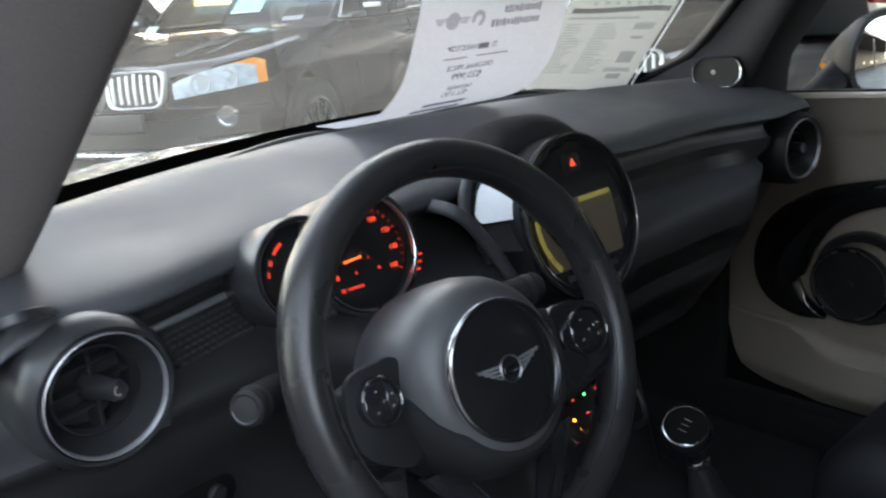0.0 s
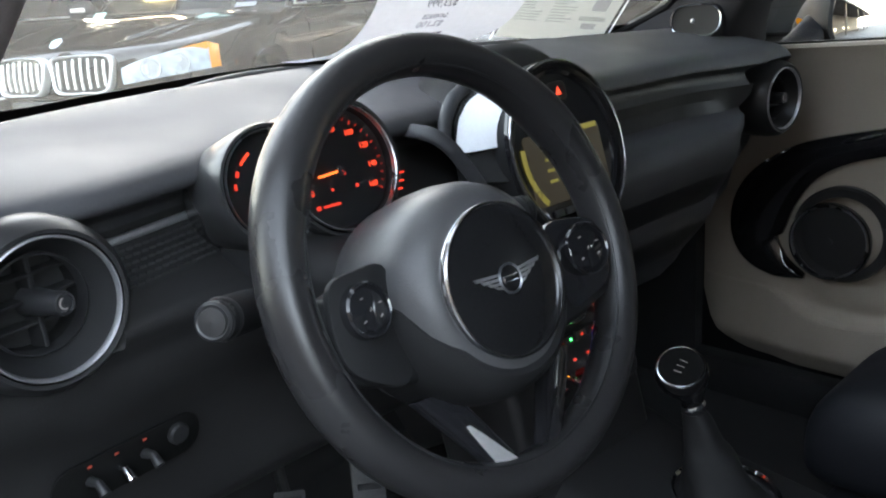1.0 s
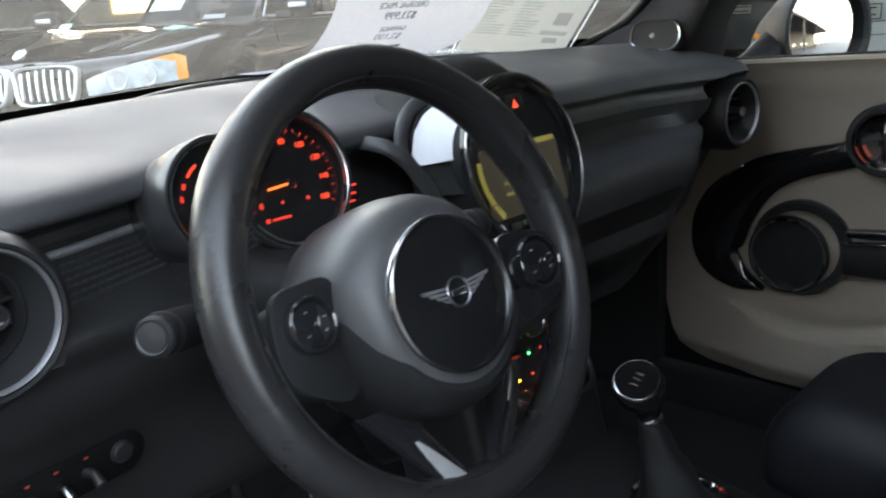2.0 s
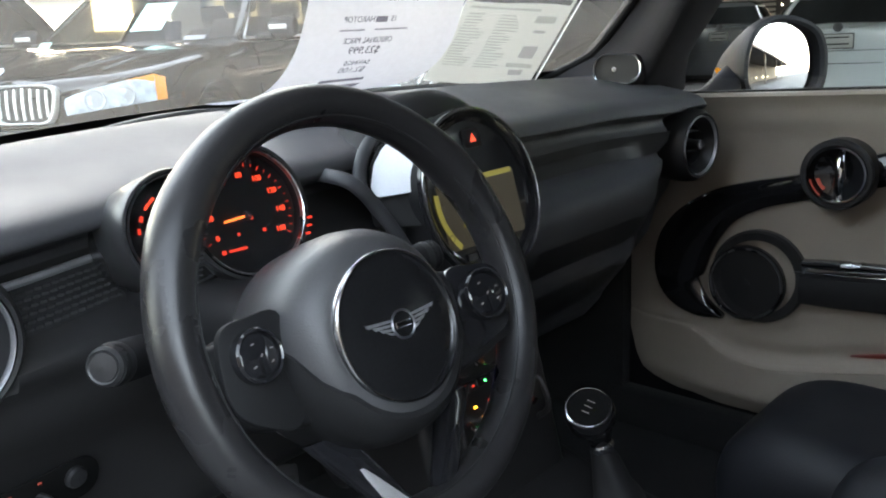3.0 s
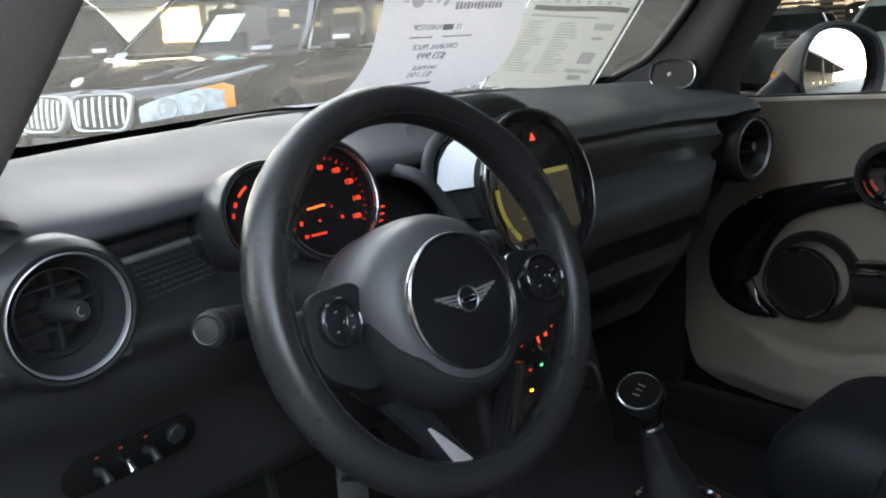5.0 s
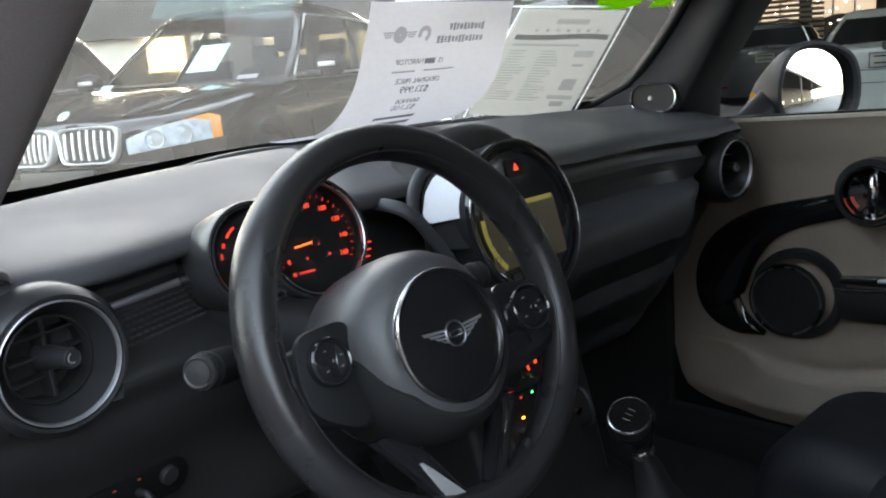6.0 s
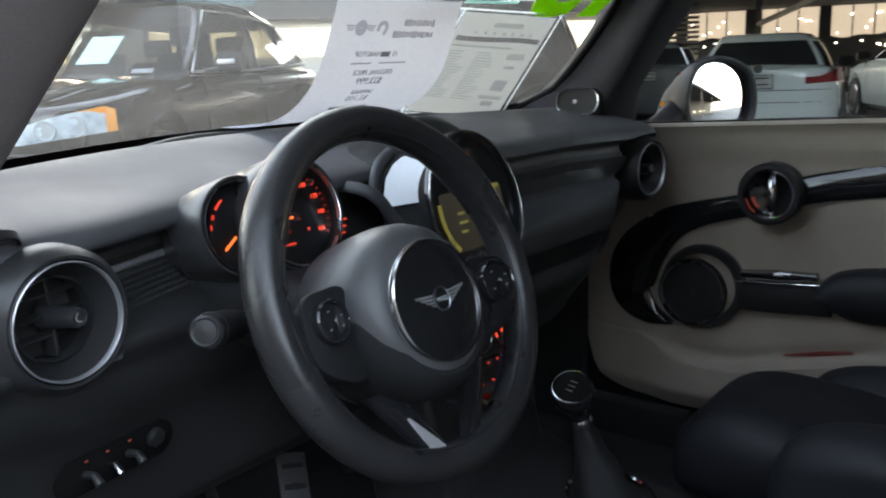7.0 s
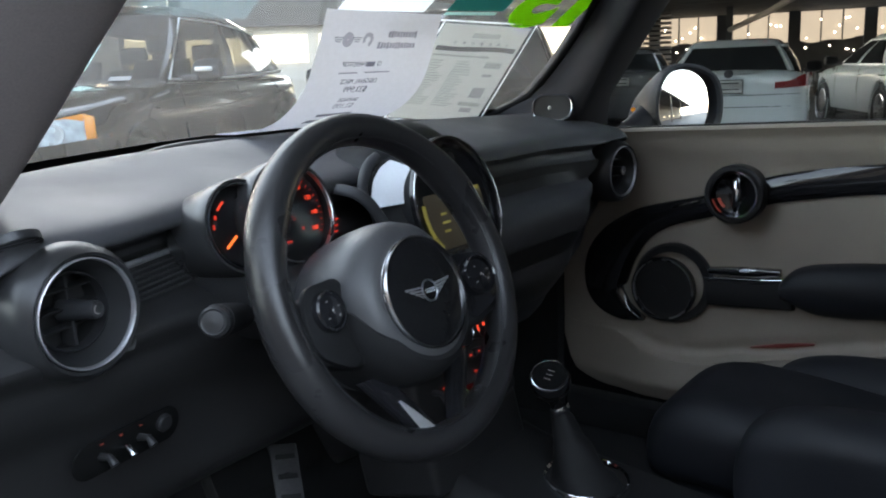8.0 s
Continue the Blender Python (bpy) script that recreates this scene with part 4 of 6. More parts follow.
def climate_panel():
    d = thing("climate_panel", "black centre stack with lit red climate knobs and toggle switches", "control panel", at=(0, 0.18, 0.55))
    m = facing((-0.011, 0.178, 0.717), 0, 14)
    bm = bmesh.new()
    box(bm, (-0.115, -0.17, -0.14), (0.115, 0.085, 0.0), m, bevel=0.012, seg=3)
    f = part("fascia", bm, BLACK, d, "black centre stack fascia")
    for x, glow in ((-0.046, BLUE_GLOW), (0.0, RED_GLOW), (0.046, RED_GLOW)):
        k = m @ pose(x, 0.03, 0)
        bm = bmesh.new()
        lathe(bm, [(0.0205, 0.0), (0.0200, 0.016), (0.0190, 0.018), (0.018, 0.017)], k, 40)
        kn = part("knob", bm, SATIN if x == 0 else BLACK, f, "climate knob")
        bm = bmesh.new()
        lathe(bm, [(0.0182, 0.017), (0.0005, 0.0165)], k, 32)
        part("knob_face", bm, BLACK, kn)
        bm = bmesh.new()
        lathe(bm, [(0.0168, 0.0172), (0.0168, 0.0178), (0.0142, 0.0178), (0.0142, 0.0172)], k, 24, (20, 160))
        part("lit_arc", bm, RED_GLOW, kn, "lit red arc")
        bm = bmesh.new()
        lathe(bm, [(0.0168, 0.0172), (0.0168, 0.0178), (0.0142, 0.0178), (0.0142, 0.0172)], k, 10, (170, 205))
        part("lit_arc", bm, glow, kn)
        bm = bmesh.new()
        box(bm, (-0.0022, -0.0020, 0.0168), (0.0022, 0.0024, 0.0176), k)
        part("lit_symbol", bm, RED_GLOW, kn)
    for j in range(6):
        bm = bmesh.new()
        x = -0.072 + 0.0215 * j
        box(bm, (x - 0.0095, -0.013, -0.002), (x + 0.0095, -0.001, 0.006), m, bevel=0.0025)
        b = part("key", bm, DARK, f)
        bm = bmesh.new()
        box(bm, (x - 0.0018, -0.008, 0.005), (x + 0.0018, -0.0055, 0.0064), m)
        part("key_light", bm, DIM_RED if j != 3 else GREEN_GLOW, b)
    for j in range(5):
        x = -0.054 + 0.026 * j
        bm = bmesh.new()
        tube(bm, [m @ Vector((x, -0.050, 0)), m @ Vector((x, -0.046, 0.012)), m @ Vector((x, -0.053, 0.024))], [0.005, 0.0045, 0.0055], 12)
        part("toggle", bm, CHROME if j != 2 else REDLENS, f, "chrome toggle switch" if j != 2 else "red starter toggle")
        bm = bmesh.new()
        box(bm, (x - 0.0018, -0.034, 0.0), (x + 0.0018, -0.032, 0.0018), m)
        part("toggle_light", bm, AMBER_GLOW if j == 1 else DIM_RED, f)
    for x in (-0.078, 0.078):
        bm = bmesh.new()
        tube(bm, spline([m @ Vector((x, -0.032, -0.002)), m @ Vector((x, -0.036, 0.016)), m @ Vector((x, -0.070, 0.020)), m @ Vector((x, -0.084, -0.002))], 4), 0.004, 10)
        part("guard", bm, DARK, f)


climate_panel()


def console():
    d = thing("centre_console", "black centre console between the front seats", "console", at=(0.02, 0, 0.3))
    bm = bmesh.new()
    rows = []
    for y, w, z in ((0.24, 0.12, 0.60), (0.12, 0.12, 0.562), (0.0, 0.118, 0.545), (-0.2, 0.112, 0.525), (-0.5, 0.11, 0.515), (-0.8, 0.11, 0.515)):
        rows.append([(0.02 + p[0], y, z - 0.13 + p[1]) for p in rounded(2 * w, 0.26, 0.03, 5)])
    capped(bm, rows)
    part("tunnel", bm, MATTE, d)
    for y in (-0.18, -0.27):
        bm = bmesh.new()
        lathe(bm, [(0.043, 0.0), (0.043, 0.006), (0.038, 0.007), (0.036, -0.002)], Matrix.Translation((0.02, y, 0.527)), 40)
        part("cup_holder", bm, DARK, d)


console()


def gear_lever():
    d = thing("gear_lever", "black gear lever with chrome-ringed knob and leather gaiter", "gear lever", at=(0.03, 0.03, 0.55))
    bm = bmesh.new()
    base = Matrix.Translation((0.033, 0.003, 0.550)) @ pose(0, 0, 0, 4)
    lathe(bm, [(0.0605, -0.012), (0.0605, 0.003), (0.0585, 0.006), (0.0555, 0.003), (0.0545, -0.01)], base, 56)
    part("base_ring", bm, CHROME, d, "chrome ring round the gaiter")
    bm = bmesh.new()
    rows = []
    for k in range(15):
        t = k / 14
        r = 0.036 * (1 - t) ** 1.15 + 0.0125
        c = Vector((0.033, 0.003, 0.542)).lerp(Vector((0.019, 0.036, 0.650)), t)
        rows.append([(c.x + r * (1 + 0.06 * math.sin(4 * a + 5 * t)) * math.cos(a), c.y + r * (1 + 0.06 * math.sin(4 * a + 5 * t)) * math.sin(a), c.z + 0.003 * math.sin(16 * t)) for a in [2 * math.pi * j / 28 for j in range(28)]])
    capped(bm, rows)
    part("gaiter", bm, MATTE, d, "black leather gaiter")
    bm = bmesh.new()
    lathe(bm, [(0.0125, -0.004), (0.0135, -0.001), (0.0135, 0.003), (0.0122, 0.006), (0.011, 0.004)], Matrix.Translation((0.018, 0.035, 0.654)) @ pose(0, 0, 0, -12, -14, 0), 28)
    part("collar", bm, CHROME, d, "chrome collar")
    m = Matrix.Translation((0.006, 0.043, 0.694)) @ pose(0, 0, 0, 12, -32, 0) @ Matrix.Scale(0.88, 4)
    bm = bmesh.new()
    tube(bm, spline([(0.019, 0.035, 0.648), (0.017, 0.037, 0.664), (0.011, 0.041, 0.685)], 4), [0.0105, 0.011, 0.0115, 0.012, 0.013, 0.015, 0.018, 0.021, 0.022], 20)
    part("neck", bm, HUBCAP, d)
    bm = bmesh.new()
    lathe(bm, [(0.014, -0.026), (0.0245, -0.018), (0.0315, -0.004), (0.0325, 0.006), (0.0305, 0.014), (0.0285, 0.017)], m, 40)
    k = part("knob", bm, HUBCAP, d, "black knob")
    bm = bmesh.new()
    lathe(bm, [(0.0288, 0.0165), (0.0284, 0.0195), (0.0268, 0.0200), (0.0258, 0.0170)], m, 48)
    part("knob_ring", bm, RINGCHROME, k, "chrome ring on the knob")
    bm = bmesh.new()
    lathe(bm, [(0.0262, 0.0165), (0.017, 0.0195), (0.0005, 0.0208)], m, 32)
    part("knob_top", bm, SEALMAT, k)
    for x in (-0.008, 0, 0.008):
        bm = bmesh.new()
        box(bm, (x - 0.0003, -0.005, 0.0192), (x + 0.0003, 0.005, 0.0209), m)
        part("shift_mark", bm, PALE_GLOW, k)


gear_lever()


def light_switches():
    d = thing("light_switch_panel", "black light switch panel with small lit marks under the vent", "switch panel", at=(-0.53, 0.19, 0.77))
    m = facing((-0.519, 0.212, 0.777), 8, -8)
    bm = bmesh.new()
    plate(bm, rounded(0.128, 0.036, 0.017, 6), 0.002, m @ pose(0, 0, 0.0005), 0.0008)
    f = part("plate", bm, SEALMAT, d)
    for x in (-0.034, -0.012, 0.012):
        bm = bmesh.new()
        tube(bm, [m @ Vector((x, 0, 0.002)), m @ Vector((x, 0.004, 0.014)), m @ Vector((x, -0.002, 0.022))], [0.004, 0.0034, 0.0042], 12)
        part("toggle", bm, CHROME if x == -0.012 else BLACK, f)
        bm = bmesh.new()
        box(bm, (x - 0.0016, 0.013, 0.004), (x + 0.0016, 0.0145, 0.005), m)
        part("mark", bm, FAINT_RED, f)
    bm = bmesh.new()
    lathe(bm, [(0.009, 0.002), (0.009, 0.006), (0.0075, 0.008), (0.0005, 0.008)], m @ pose(0.042, 0.004, 0), 28)
    part("dimmer", bm, MATTE, f)


light_switches()


def pedals():
    for x, y, z, w, h in ((-0.262, 0.42, 0.50, 0.04, 0.06), (-0.155, 0.40, 0.53, 0.045, 0.10)):
        d = thing("pedal", "worn grey foot pedal in the dark footwell", "pedal", "foot pedals", (x, y, z))
        m = facing((x, y, z), -12, 35, -14)
        bm = bmesh.new()
        box(bm, (-w / 2, -h / 2, -0.006), (w / 2, h / 2, 0.0), m, bevel=0.003)
        p = part("pad", bm, PEDAL, d, "worn grey pad")
        for k in range(3):
            bm = bmesh.new()
            yy = -h * 0.3 + h * 0.3 * k
            box(bm, (-w * 0.36, yy - 0.004, -0.001), (w * 0.36, yy + 0.004, 0.003), m, bevel=0.001, seg=1)
            part("rubber_stud", bm, DARK, p)
        bm = bmesh.new()
        tube(bm, [m @ Vector((0, 0, -0.005)), m @ Vector((0, 0.08, -0.06)), m @ Vector((0, 0.2, -0.07)), m @ Vector((0, 0.3, -0.2)), m @ Vector((0, 0.32, -0.5))], 0.008, 10)
        part("arm", bm, STEEL, d)


pedals()


# ---- passenger's door ----
def pocket_line(y):
    """Height of the map pocket's lip along the door."""
    return 0.500 + 0.28 * (0.10 - y) * step(0.14, 0.0, y) * 0.75 + 0.04 * step(0.16, 0.275, y)


def door_x(y, z):
    """The door panel's surface: how far right it lies."""
    belt = 0.974 - 0.036 * (y - 0.26)
    x = 0.688 + 0.018 * step(0.955, 0.90, z) - 0.020 * step(belt - 0.02, belt, z) + 0.012 * step(0.28, 0.42, y)
    lip = pocket_line(y)
    x -= 0.018 * step(lip + 0.008, lip - 0.006, z) * step(0.285, 0.20, y)
    x += 0.008 * math.exp(-((z - lip - 0.020) / 0.014) ** 2) * step(0.25, 0.16, y)
    x += 0.0025 * math.exp(-((z - 0.545) / 0.003) ** 2) * step(0.25, 0.29, y)
    x += 0.03 * step(0.44, 0.385, z) + 0.016 * step(0.365, 0.412, y) * step(0.72, 0.66, z)
    return x


def door():
    d = thing("passenger_door", "beige vinyl car door panel with glossy black trim and round speaker", "car door", at=(0.72, -0.3, 0.35))
    bm = bmesh.new()
    rows = []
    for i in range(72):
        y = 0.410 - 1.33 * i / 71
        belt = 0.974 - 0.036 * (y - 0.26)
        lo = 0.395 + (0.125 - math.sqrt(max(0, 0.125 ** 2 - max(0, y - 0.286) ** 2)))
        lip = pocket_line(y)
        zs = [lip - (lip - lo) * (1 - j / 26) ** 1.8 for j in range(26)] + [lip + (belt - lip) * (j / 50) ** 1.5 for j in range(51)]
        row = [(door_x(y, z), y, z) for z in zs]
        row += [(row[-1][0] + 0.006, y, belt + 0.005), (row[-1][0] + 0.02, y, belt + 0.006), (0.735, y, belt + 0.002)]
        rows.append(row)
    sheet(bm, rows)
    part("panel", bm, BEIGE, d, "beige grained vinyl panel")
    bm = bmesh.new()
    box(bm, (0.742, -0.925, 0.36), (0.775, 0.44, 0.962), bevel=0.008)
    part("outer_skin", bm, SHELLMAT, d, "dark outer door skin")
    bm = bmesh.new()
    rows = []
    for i in range(40):
        y = 0.30 - 1.22 * i / 39
        belt = 0.974 - 0.036 * (y - 0.26)
        rows.append([(0.716, y, belt - 0.004), (0.716, y, belt + 0.007), (0.724, y, belt + 0.008), (0.724, y, belt - 0.004)])
    sheet(bm, rows, True)
    part("window_seal", bm, RUBBER, d, "black window seal")

    def strip(name, mid, half, mat, proud, label="", crown=0.006):
        """A band on the panel along points (y, z), of half-widths."""
        mid = spline([(*p, 0) for p in mid], 8)
        k = len(mid)
        ws = [p.x for p in spline([(h, 0, 0) for h in half], max(1, round((k - 1) / (len(half) - 1))))]
        bm = bmesh.new()
        rows = []
        for i, p in enumerate(mid):
            t = (mid[min(i + 1, k - 1)] - mid[max(i - 1, 0)]).normalized()
            n = Vector((-t.y, t.x, 0))
            h = ws[min(i, len(ws) - 1)]
            row = []
            for s, up in ((-1, -0.004), (-0.97, proud * 0.6), (-0.8, proud), (-0.4, proud + crown * 0.8), (0, proud + crown), (0.4, proud + crown * 0.8), (0.8, proud), (0.97, proud * 0.6), (1, -0.004)):
                q = p + n * h * s
                row.append((door_x(q.x, q.y) - up, q.x, q.y))
            rows.append(row)
        vs = sheet(bm, rows)
        for r in (vs[0], vs[-1]):
            bm.faces.new(r)
        return part(name, bm, mat, d, label)

    # the glossy black sweep from the speaker's foot up to the handle and along
    strip("sweep", [(0.200, 0.575), (0.250, 0.590), (0.290, 0.628), (0.288, 0.680), (0.262, 0.730), (0.212, 0.778), (0.150, 0.806), (0.068, 0.828), (-0.04, 0.862), (-0.12, 0.879), (-0.25, 0.8955), (-0.45, 0.908), (-0.8, 0.918)],
          [0.004, 0.026, 0.046, 0.055, 0.050, 0.036, 0.026, 0.023, 0.0265, 0.0275, 0.0275, 0.0275, 0.0275], PIANO, 0.010, "glossy black sweeping trim")
    for a, b in (((0.245, 0.572), (0.215, 0.575)), ((0.125, 0.826), (0.085, 0.838))):
        strip("highlight_strip", [a, ((a[0] + b[0]) / 2, (a[1] + b[1]) / 2 - 0.0005), b], [0.0015, 0.0035, 0.0015], CHROME, 0.0165, "short chrome strip", 0.002)
    # speaker
    m = facing((door_x(0.155, 0.65) - 0.012, 0.155, 0.650), -88, 2)
    bm = bmesh.new()
    lathe(bm, [(0.083, -0.012), (0.083, 0.004), (0.079, 0.009), (0.0655, 0.008)], facing((door_x(0.155, 0.65) - 0.012, 0.136, 0.664), -88, 2), 56)
    lathe(bm, [(0.067, 0.0), (0.067, 0.012), (0.064, 0.008)], m, 56)
    sp = part("speaker", bm, BLACK, d, "round black door speaker")
    bm = bmesh.new()
    lathe(bm, [(0.0642, 0.010), (0.0636, 0.0134), (0.0612, 0.0134), (0.0606, 0.007)], m, 64)
    part("speaker_ring", bm, SATIN, sp, "thin silver ring")
    bm = bmesh.new()
    lathe(bm, [(0.063, 0.006), (0.05, 0.0075), (0.02, 0.0085), (0.0005, 0.009)], m, 48)
    part("speaker_mesh", bm, BLACK, sp)
    bm = bmesh.new()
    lathe(bm, [(0.006, 0.0085), (0.006, 0.0105), (0.0005, 0.011)], m, 20)
    part("speaker_badge", bm, DARK, sp)
    # bar and armrest
    strip("armrest_bar", [(0.062, 0.655), (0.0, 0.658), (-0.10, 0.666)], [0.028, 0.029, 0.030], MATTE, 0.024, "black pull bar", 0.004)
    strip("bar_line", [(0.075, 0.684), (0.0, 0.688), (-0.085, 0.695)], [0.0012, 0.0014, 0.0012], CHROME, 0.018, "thin chrome line", 0.001)
    strip("armrest", [(-0.082, 0.676), (-0.115, 0.682), (-0.17, 0.684), (-0.30, 0.694), (-0.55, 0.70)], [0.018, 0.040, 0.050, 0.051, 0.048], SEATMAT, 0.034, "padded black armrest", 0.014)
    strip("switch_plate", [(0.07, 0.697), (0.0, 0.701), (-0.075, 0.706)], [0.006, 0.009, 0.007], PIANO, 0.014, "", 0.002)
    strip("window_switch", [(0.0, 0.705), (-0.015, 0.707), (-0.03, 0.708)], [0.003, 0.004, 0.003], SATIN, 0.018, "", 0.002)
    # lever in its round bowl
    hm = facing((door_x(0.01, 0.858) - 0.030, 0.010, 0.858), -89, 1)
    bm = bmesh.new()
    lathe(bm, [(0.0565, -0.034), (0.0565, 0.008), (0.053, 0.012), (0.047, 0.012), (0.045, 0.006)], hm, 56)
    h = part("handle_bowl", bm, BLACK, d, "round black handle bowl")
    bm = bmesh.new()
    lathe(bm, [(0.0455, 0.006), (0.045, 0.0125), (0.042, 0.0125), (0.041, 0.004)], hm, 56)
    part("bowl_ring", bm, CHROME, h, "chrome ring")
    bm = bmesh.new()
    lathe(bm, [(0.0415, 0.004), (0.038, -0.006), (0.02, -0.012), (0.0005, -0.013)], hm, 40)
    part("bowl_cup", bm, PIANO, h)
    bm = bmesh.new()
    tube(bm, spline([hm @ Vector(p) for p in ((0.004, 0.036, -0.002), (0.006, 0.02, 0.012), (0.008, 0.0, 0.016), (0.006, -0.02, 0.012), (0.004, -0.036, -0.002))], 5), 0.0085, 12)
    part("lever", bm, CHROME, h, "chrome door lever")
    bm = bmesh.new()
    lathe(bm, [(0.036, -0.0035), (0.0310, -0.0055)], hm, 16, (196, 232))
    part("courtesy_light", bm, FAINT_RED, h, "red courtesy light")
    # pocket with its lip, and a glowing strip put in for the red glow there
    strip("pocket_lip", [(y, pocket_line(y) - 0.001) for y in (0.262, 0.235, 0.20, 0.16, 0.10, 0.03, -0.1, -0.27, -0.6)], [0.001, 0.002, 0.0035, 0.004, 0.004, 0.004, 0.004, 0.004, 0.004], BEIGE, 0.001, "beige pocket lip", 0.003)
    strip("pocket_glow", [(-0.02, pocket_line(-0.02) + 0.020), (-0.08, pocket_line(-0.08) + 0.020), (-0.14, pocket_line(-0.14) + 0.020)], [0.001, 0.004, 0.002], glowing("dim_red_pocket_glow", (0.36, 0.07, 0.055), 0.008), 0.006, "glowing strip put in for the red glow on the pocket", 0.001)


door()


def wing_mirror():
    """The passenger's door mirror: a round housing on a foot, its glass turned to the driver."""
    c = Vector((0.885, 0.195, 1.022))
    w = thing("wing_mirror", "dark round car wing mirror on the passenger door", "wing mirror", at=c)
    m = facing(c, -24, 4.4)
    prof = [(0.22, -0.145, -0.030), (0.44, -0.135, -0.028), (0.66, -0.105, -0.022), (0.84, -0.065, -0.012), (0.95, -0.032, -0.004), (1.0, -0.008, 0), (0.98, 0.006, 0), (0.90, 0.008, 0), (0.84, 0.004, 0), (0.80, -0.008, 0)]
    outline = [(p.x, p.y) for p in spline([(-0.078, -0.054, 0), (-0.084, 0.015, 0), (-0.048, 0.072, 0), (0.022, 0.084, 0), (0.084, 0.052, 0), (0.100, -0.008, 0), (0.078, -0.066, 0), (0.0, -0.074, 0)], 6, True)]
    bm = bmesh.new()
    sheet(bm, [[((x + 0.022 * step(0.0, 0.09, x)) * s, y * s + dy, z) for x, y in outline] for s, z, dy in prof], True, m)
    h = part("housing", bm, SHELLMAT, w, "black housing")
    bm = bmesh.new()
    vs = sheet(bm, [[(x * s, y * s, 0.0 - ((x * s) ** 2 + (y * s) ** 2) / 1.6) for x, y in outline] for s in (0.82, 0.65, 0.5, 0.3, 0.1)], True, m)
    bm.faces.new(vs[-1])
    part("mirror_glass", bm, MIRROR, w, "mirror glass that reflects bright sky")
    bm = bmesh.new()
    rows = []
    for t, (x, y, z, a, b) in enumerate(((0.725, 0.262, 0.966, 0.030, 0.012), (0.77, 0.262, 0.974, 0.030, 0.016), (0.82, 0.260, 0.988, 0.032, 0.024), (0.86, 0.255, 1.002, 0.032, 0.034))):
        rows.append([(x, y + a * math.cos(q), z + b * math.sin(q)) for q in [2 * math.pi * j / 16 for j in range(16)]])
    capped(bm, rows)
    part("foot", bm, SHELLMAT, w, "black mirror foot")
    # amber strip drawn in place of a golden reflection on the housing
    bm = bmesh.new()
    tube(bm, [m @ Vector((-0.07, -0.012, -0.075)), m @ Vector((-0.02, -0.02, -0.123)), m @ Vector((0.03, -0.018, -0.122))], 0.012, 10, flat=0.5)
    part("gold_reflection", bm, AMBER, h, "amber strip put in for the housing's golden reflection")


wing_mirror()


def side_window():
    bm = bmesh.new()
    rows = []
    for i in range(8):
        z = 0.97 + 0.42 * i / 7
        rows.append([(0.718 - 0.28 * (z - 0.97), y, z) for y in [0.30 - 0.5 * (z - 0.97) * (1 - k / 10) - 1.2 * k / 10 for k in range(11)]])
    sheet(bm, rows)
    ob = part("window_2", bm, SIDE_GLASS, None, "clear side window of the passenger door")
    ob.visible_shadow = False
    tagged(ob, category="window", kind="structure")
    bm = bmesh.new()
    tube(bm, [(0.60, 0.02, 1.40), (0.59, -0.4, 1.415), (0.59, -1.0, 1.41)], 0.022, 12)
    tagged(part("frame", bm, HEADLINER, None, "dark roof rail above the side window"), category="roof rail", kind="structure")


side_window()


def tweeter():
    m = facing((0.553, 0.333, 1.030), -78, 8)
    d = thing("tweeter", "oval black speaker with chrome rim on the pillar", "speaker", at=(0.572, 0.345, 1.029))
    bm = bmesh.new()
    out = rounded(0.084, 0.050, 0.023, 8)
    sheet(bm, [[(x * s, y * s, z) for x, y in out] for s, z in ((1.18, -0.07), (1.08, 0.002), (1.0, 0.012), (0.98, 0.012))], True, m)
    part("surround", bm, HEADLINER, d)
    bm = bmesh.new()
    sheet(bm, [[(x * s, y * s, z) for x, y in out] for s, z in ((0.99, 0.008), (0.975, 0.0145), (0.925, 0.0140), (0.91, 0.008))], True, m)
    part("rim", bm, DARKCHROME, d, "dark chrome rim")
    bm = bmesh.new()
    plate(bm, [(x * 0.93, y * 0.93) for x, y in out], 0.003, m @ pose(0, 0, 0.006))
    part("grille", bm, BLACK, d)
    bm = bmesh.new()
    lathe(bm, [(0.004, 0.009), (0.003, 0.012), (0.0005, 0.0125)], m @ pose(-0.006, 0, 0), 16)
    part("badge", bm, SATIN, d)


tweeter()


# ---- driver's door, standing open out of view, darkened to cut bounced light ----
def driver_door():
    d = thing("driver_door", "unseen driver's door standing wide open, darkened to cut light", "car door", at=(-0.75, 0.40, 0.35))
    m = Matrix.Translation((-0.755, 0.40, 0)) @ pose(0, 0, 0, 0, 0, -78)
    bm = bmesh.new()
    rows = []
    for i in range(13):
        y = -1.02 * i / 12
        rows.append([(x, y, z) for x, z in ((0.01, 0.36), (0.05, 0.42), (0.055, 0.70), (0.05, 0.93), (0.02, 0.965), (-0.03, 0.965), (-0.06, 0.80), (-0.05, 0.45), (-0.02, 0.36))])
    vs = sheet(bm, rows, True, m)
    for r in (vs[0], vs[-1]):
        bm.faces.new(r)
    part("panel", bm, DARK, d, "vinyl panel darkened to cut bounced light")
    bm = bmesh.new()
    sheet(bm, [[(-0.008 + 0.2 * (z - 0.95), -0.08 - 0.9 * j / 8 - 0.5 * (z - 0.95) * (1 - j / 8), z) for j in range(9)] for z in (0.95, 1.1, 1.25, 1.36)], False, m)
    part("pane", bm, SIDE_GLASS, d, "clear door glass").visible_shadow = False


driver_door()


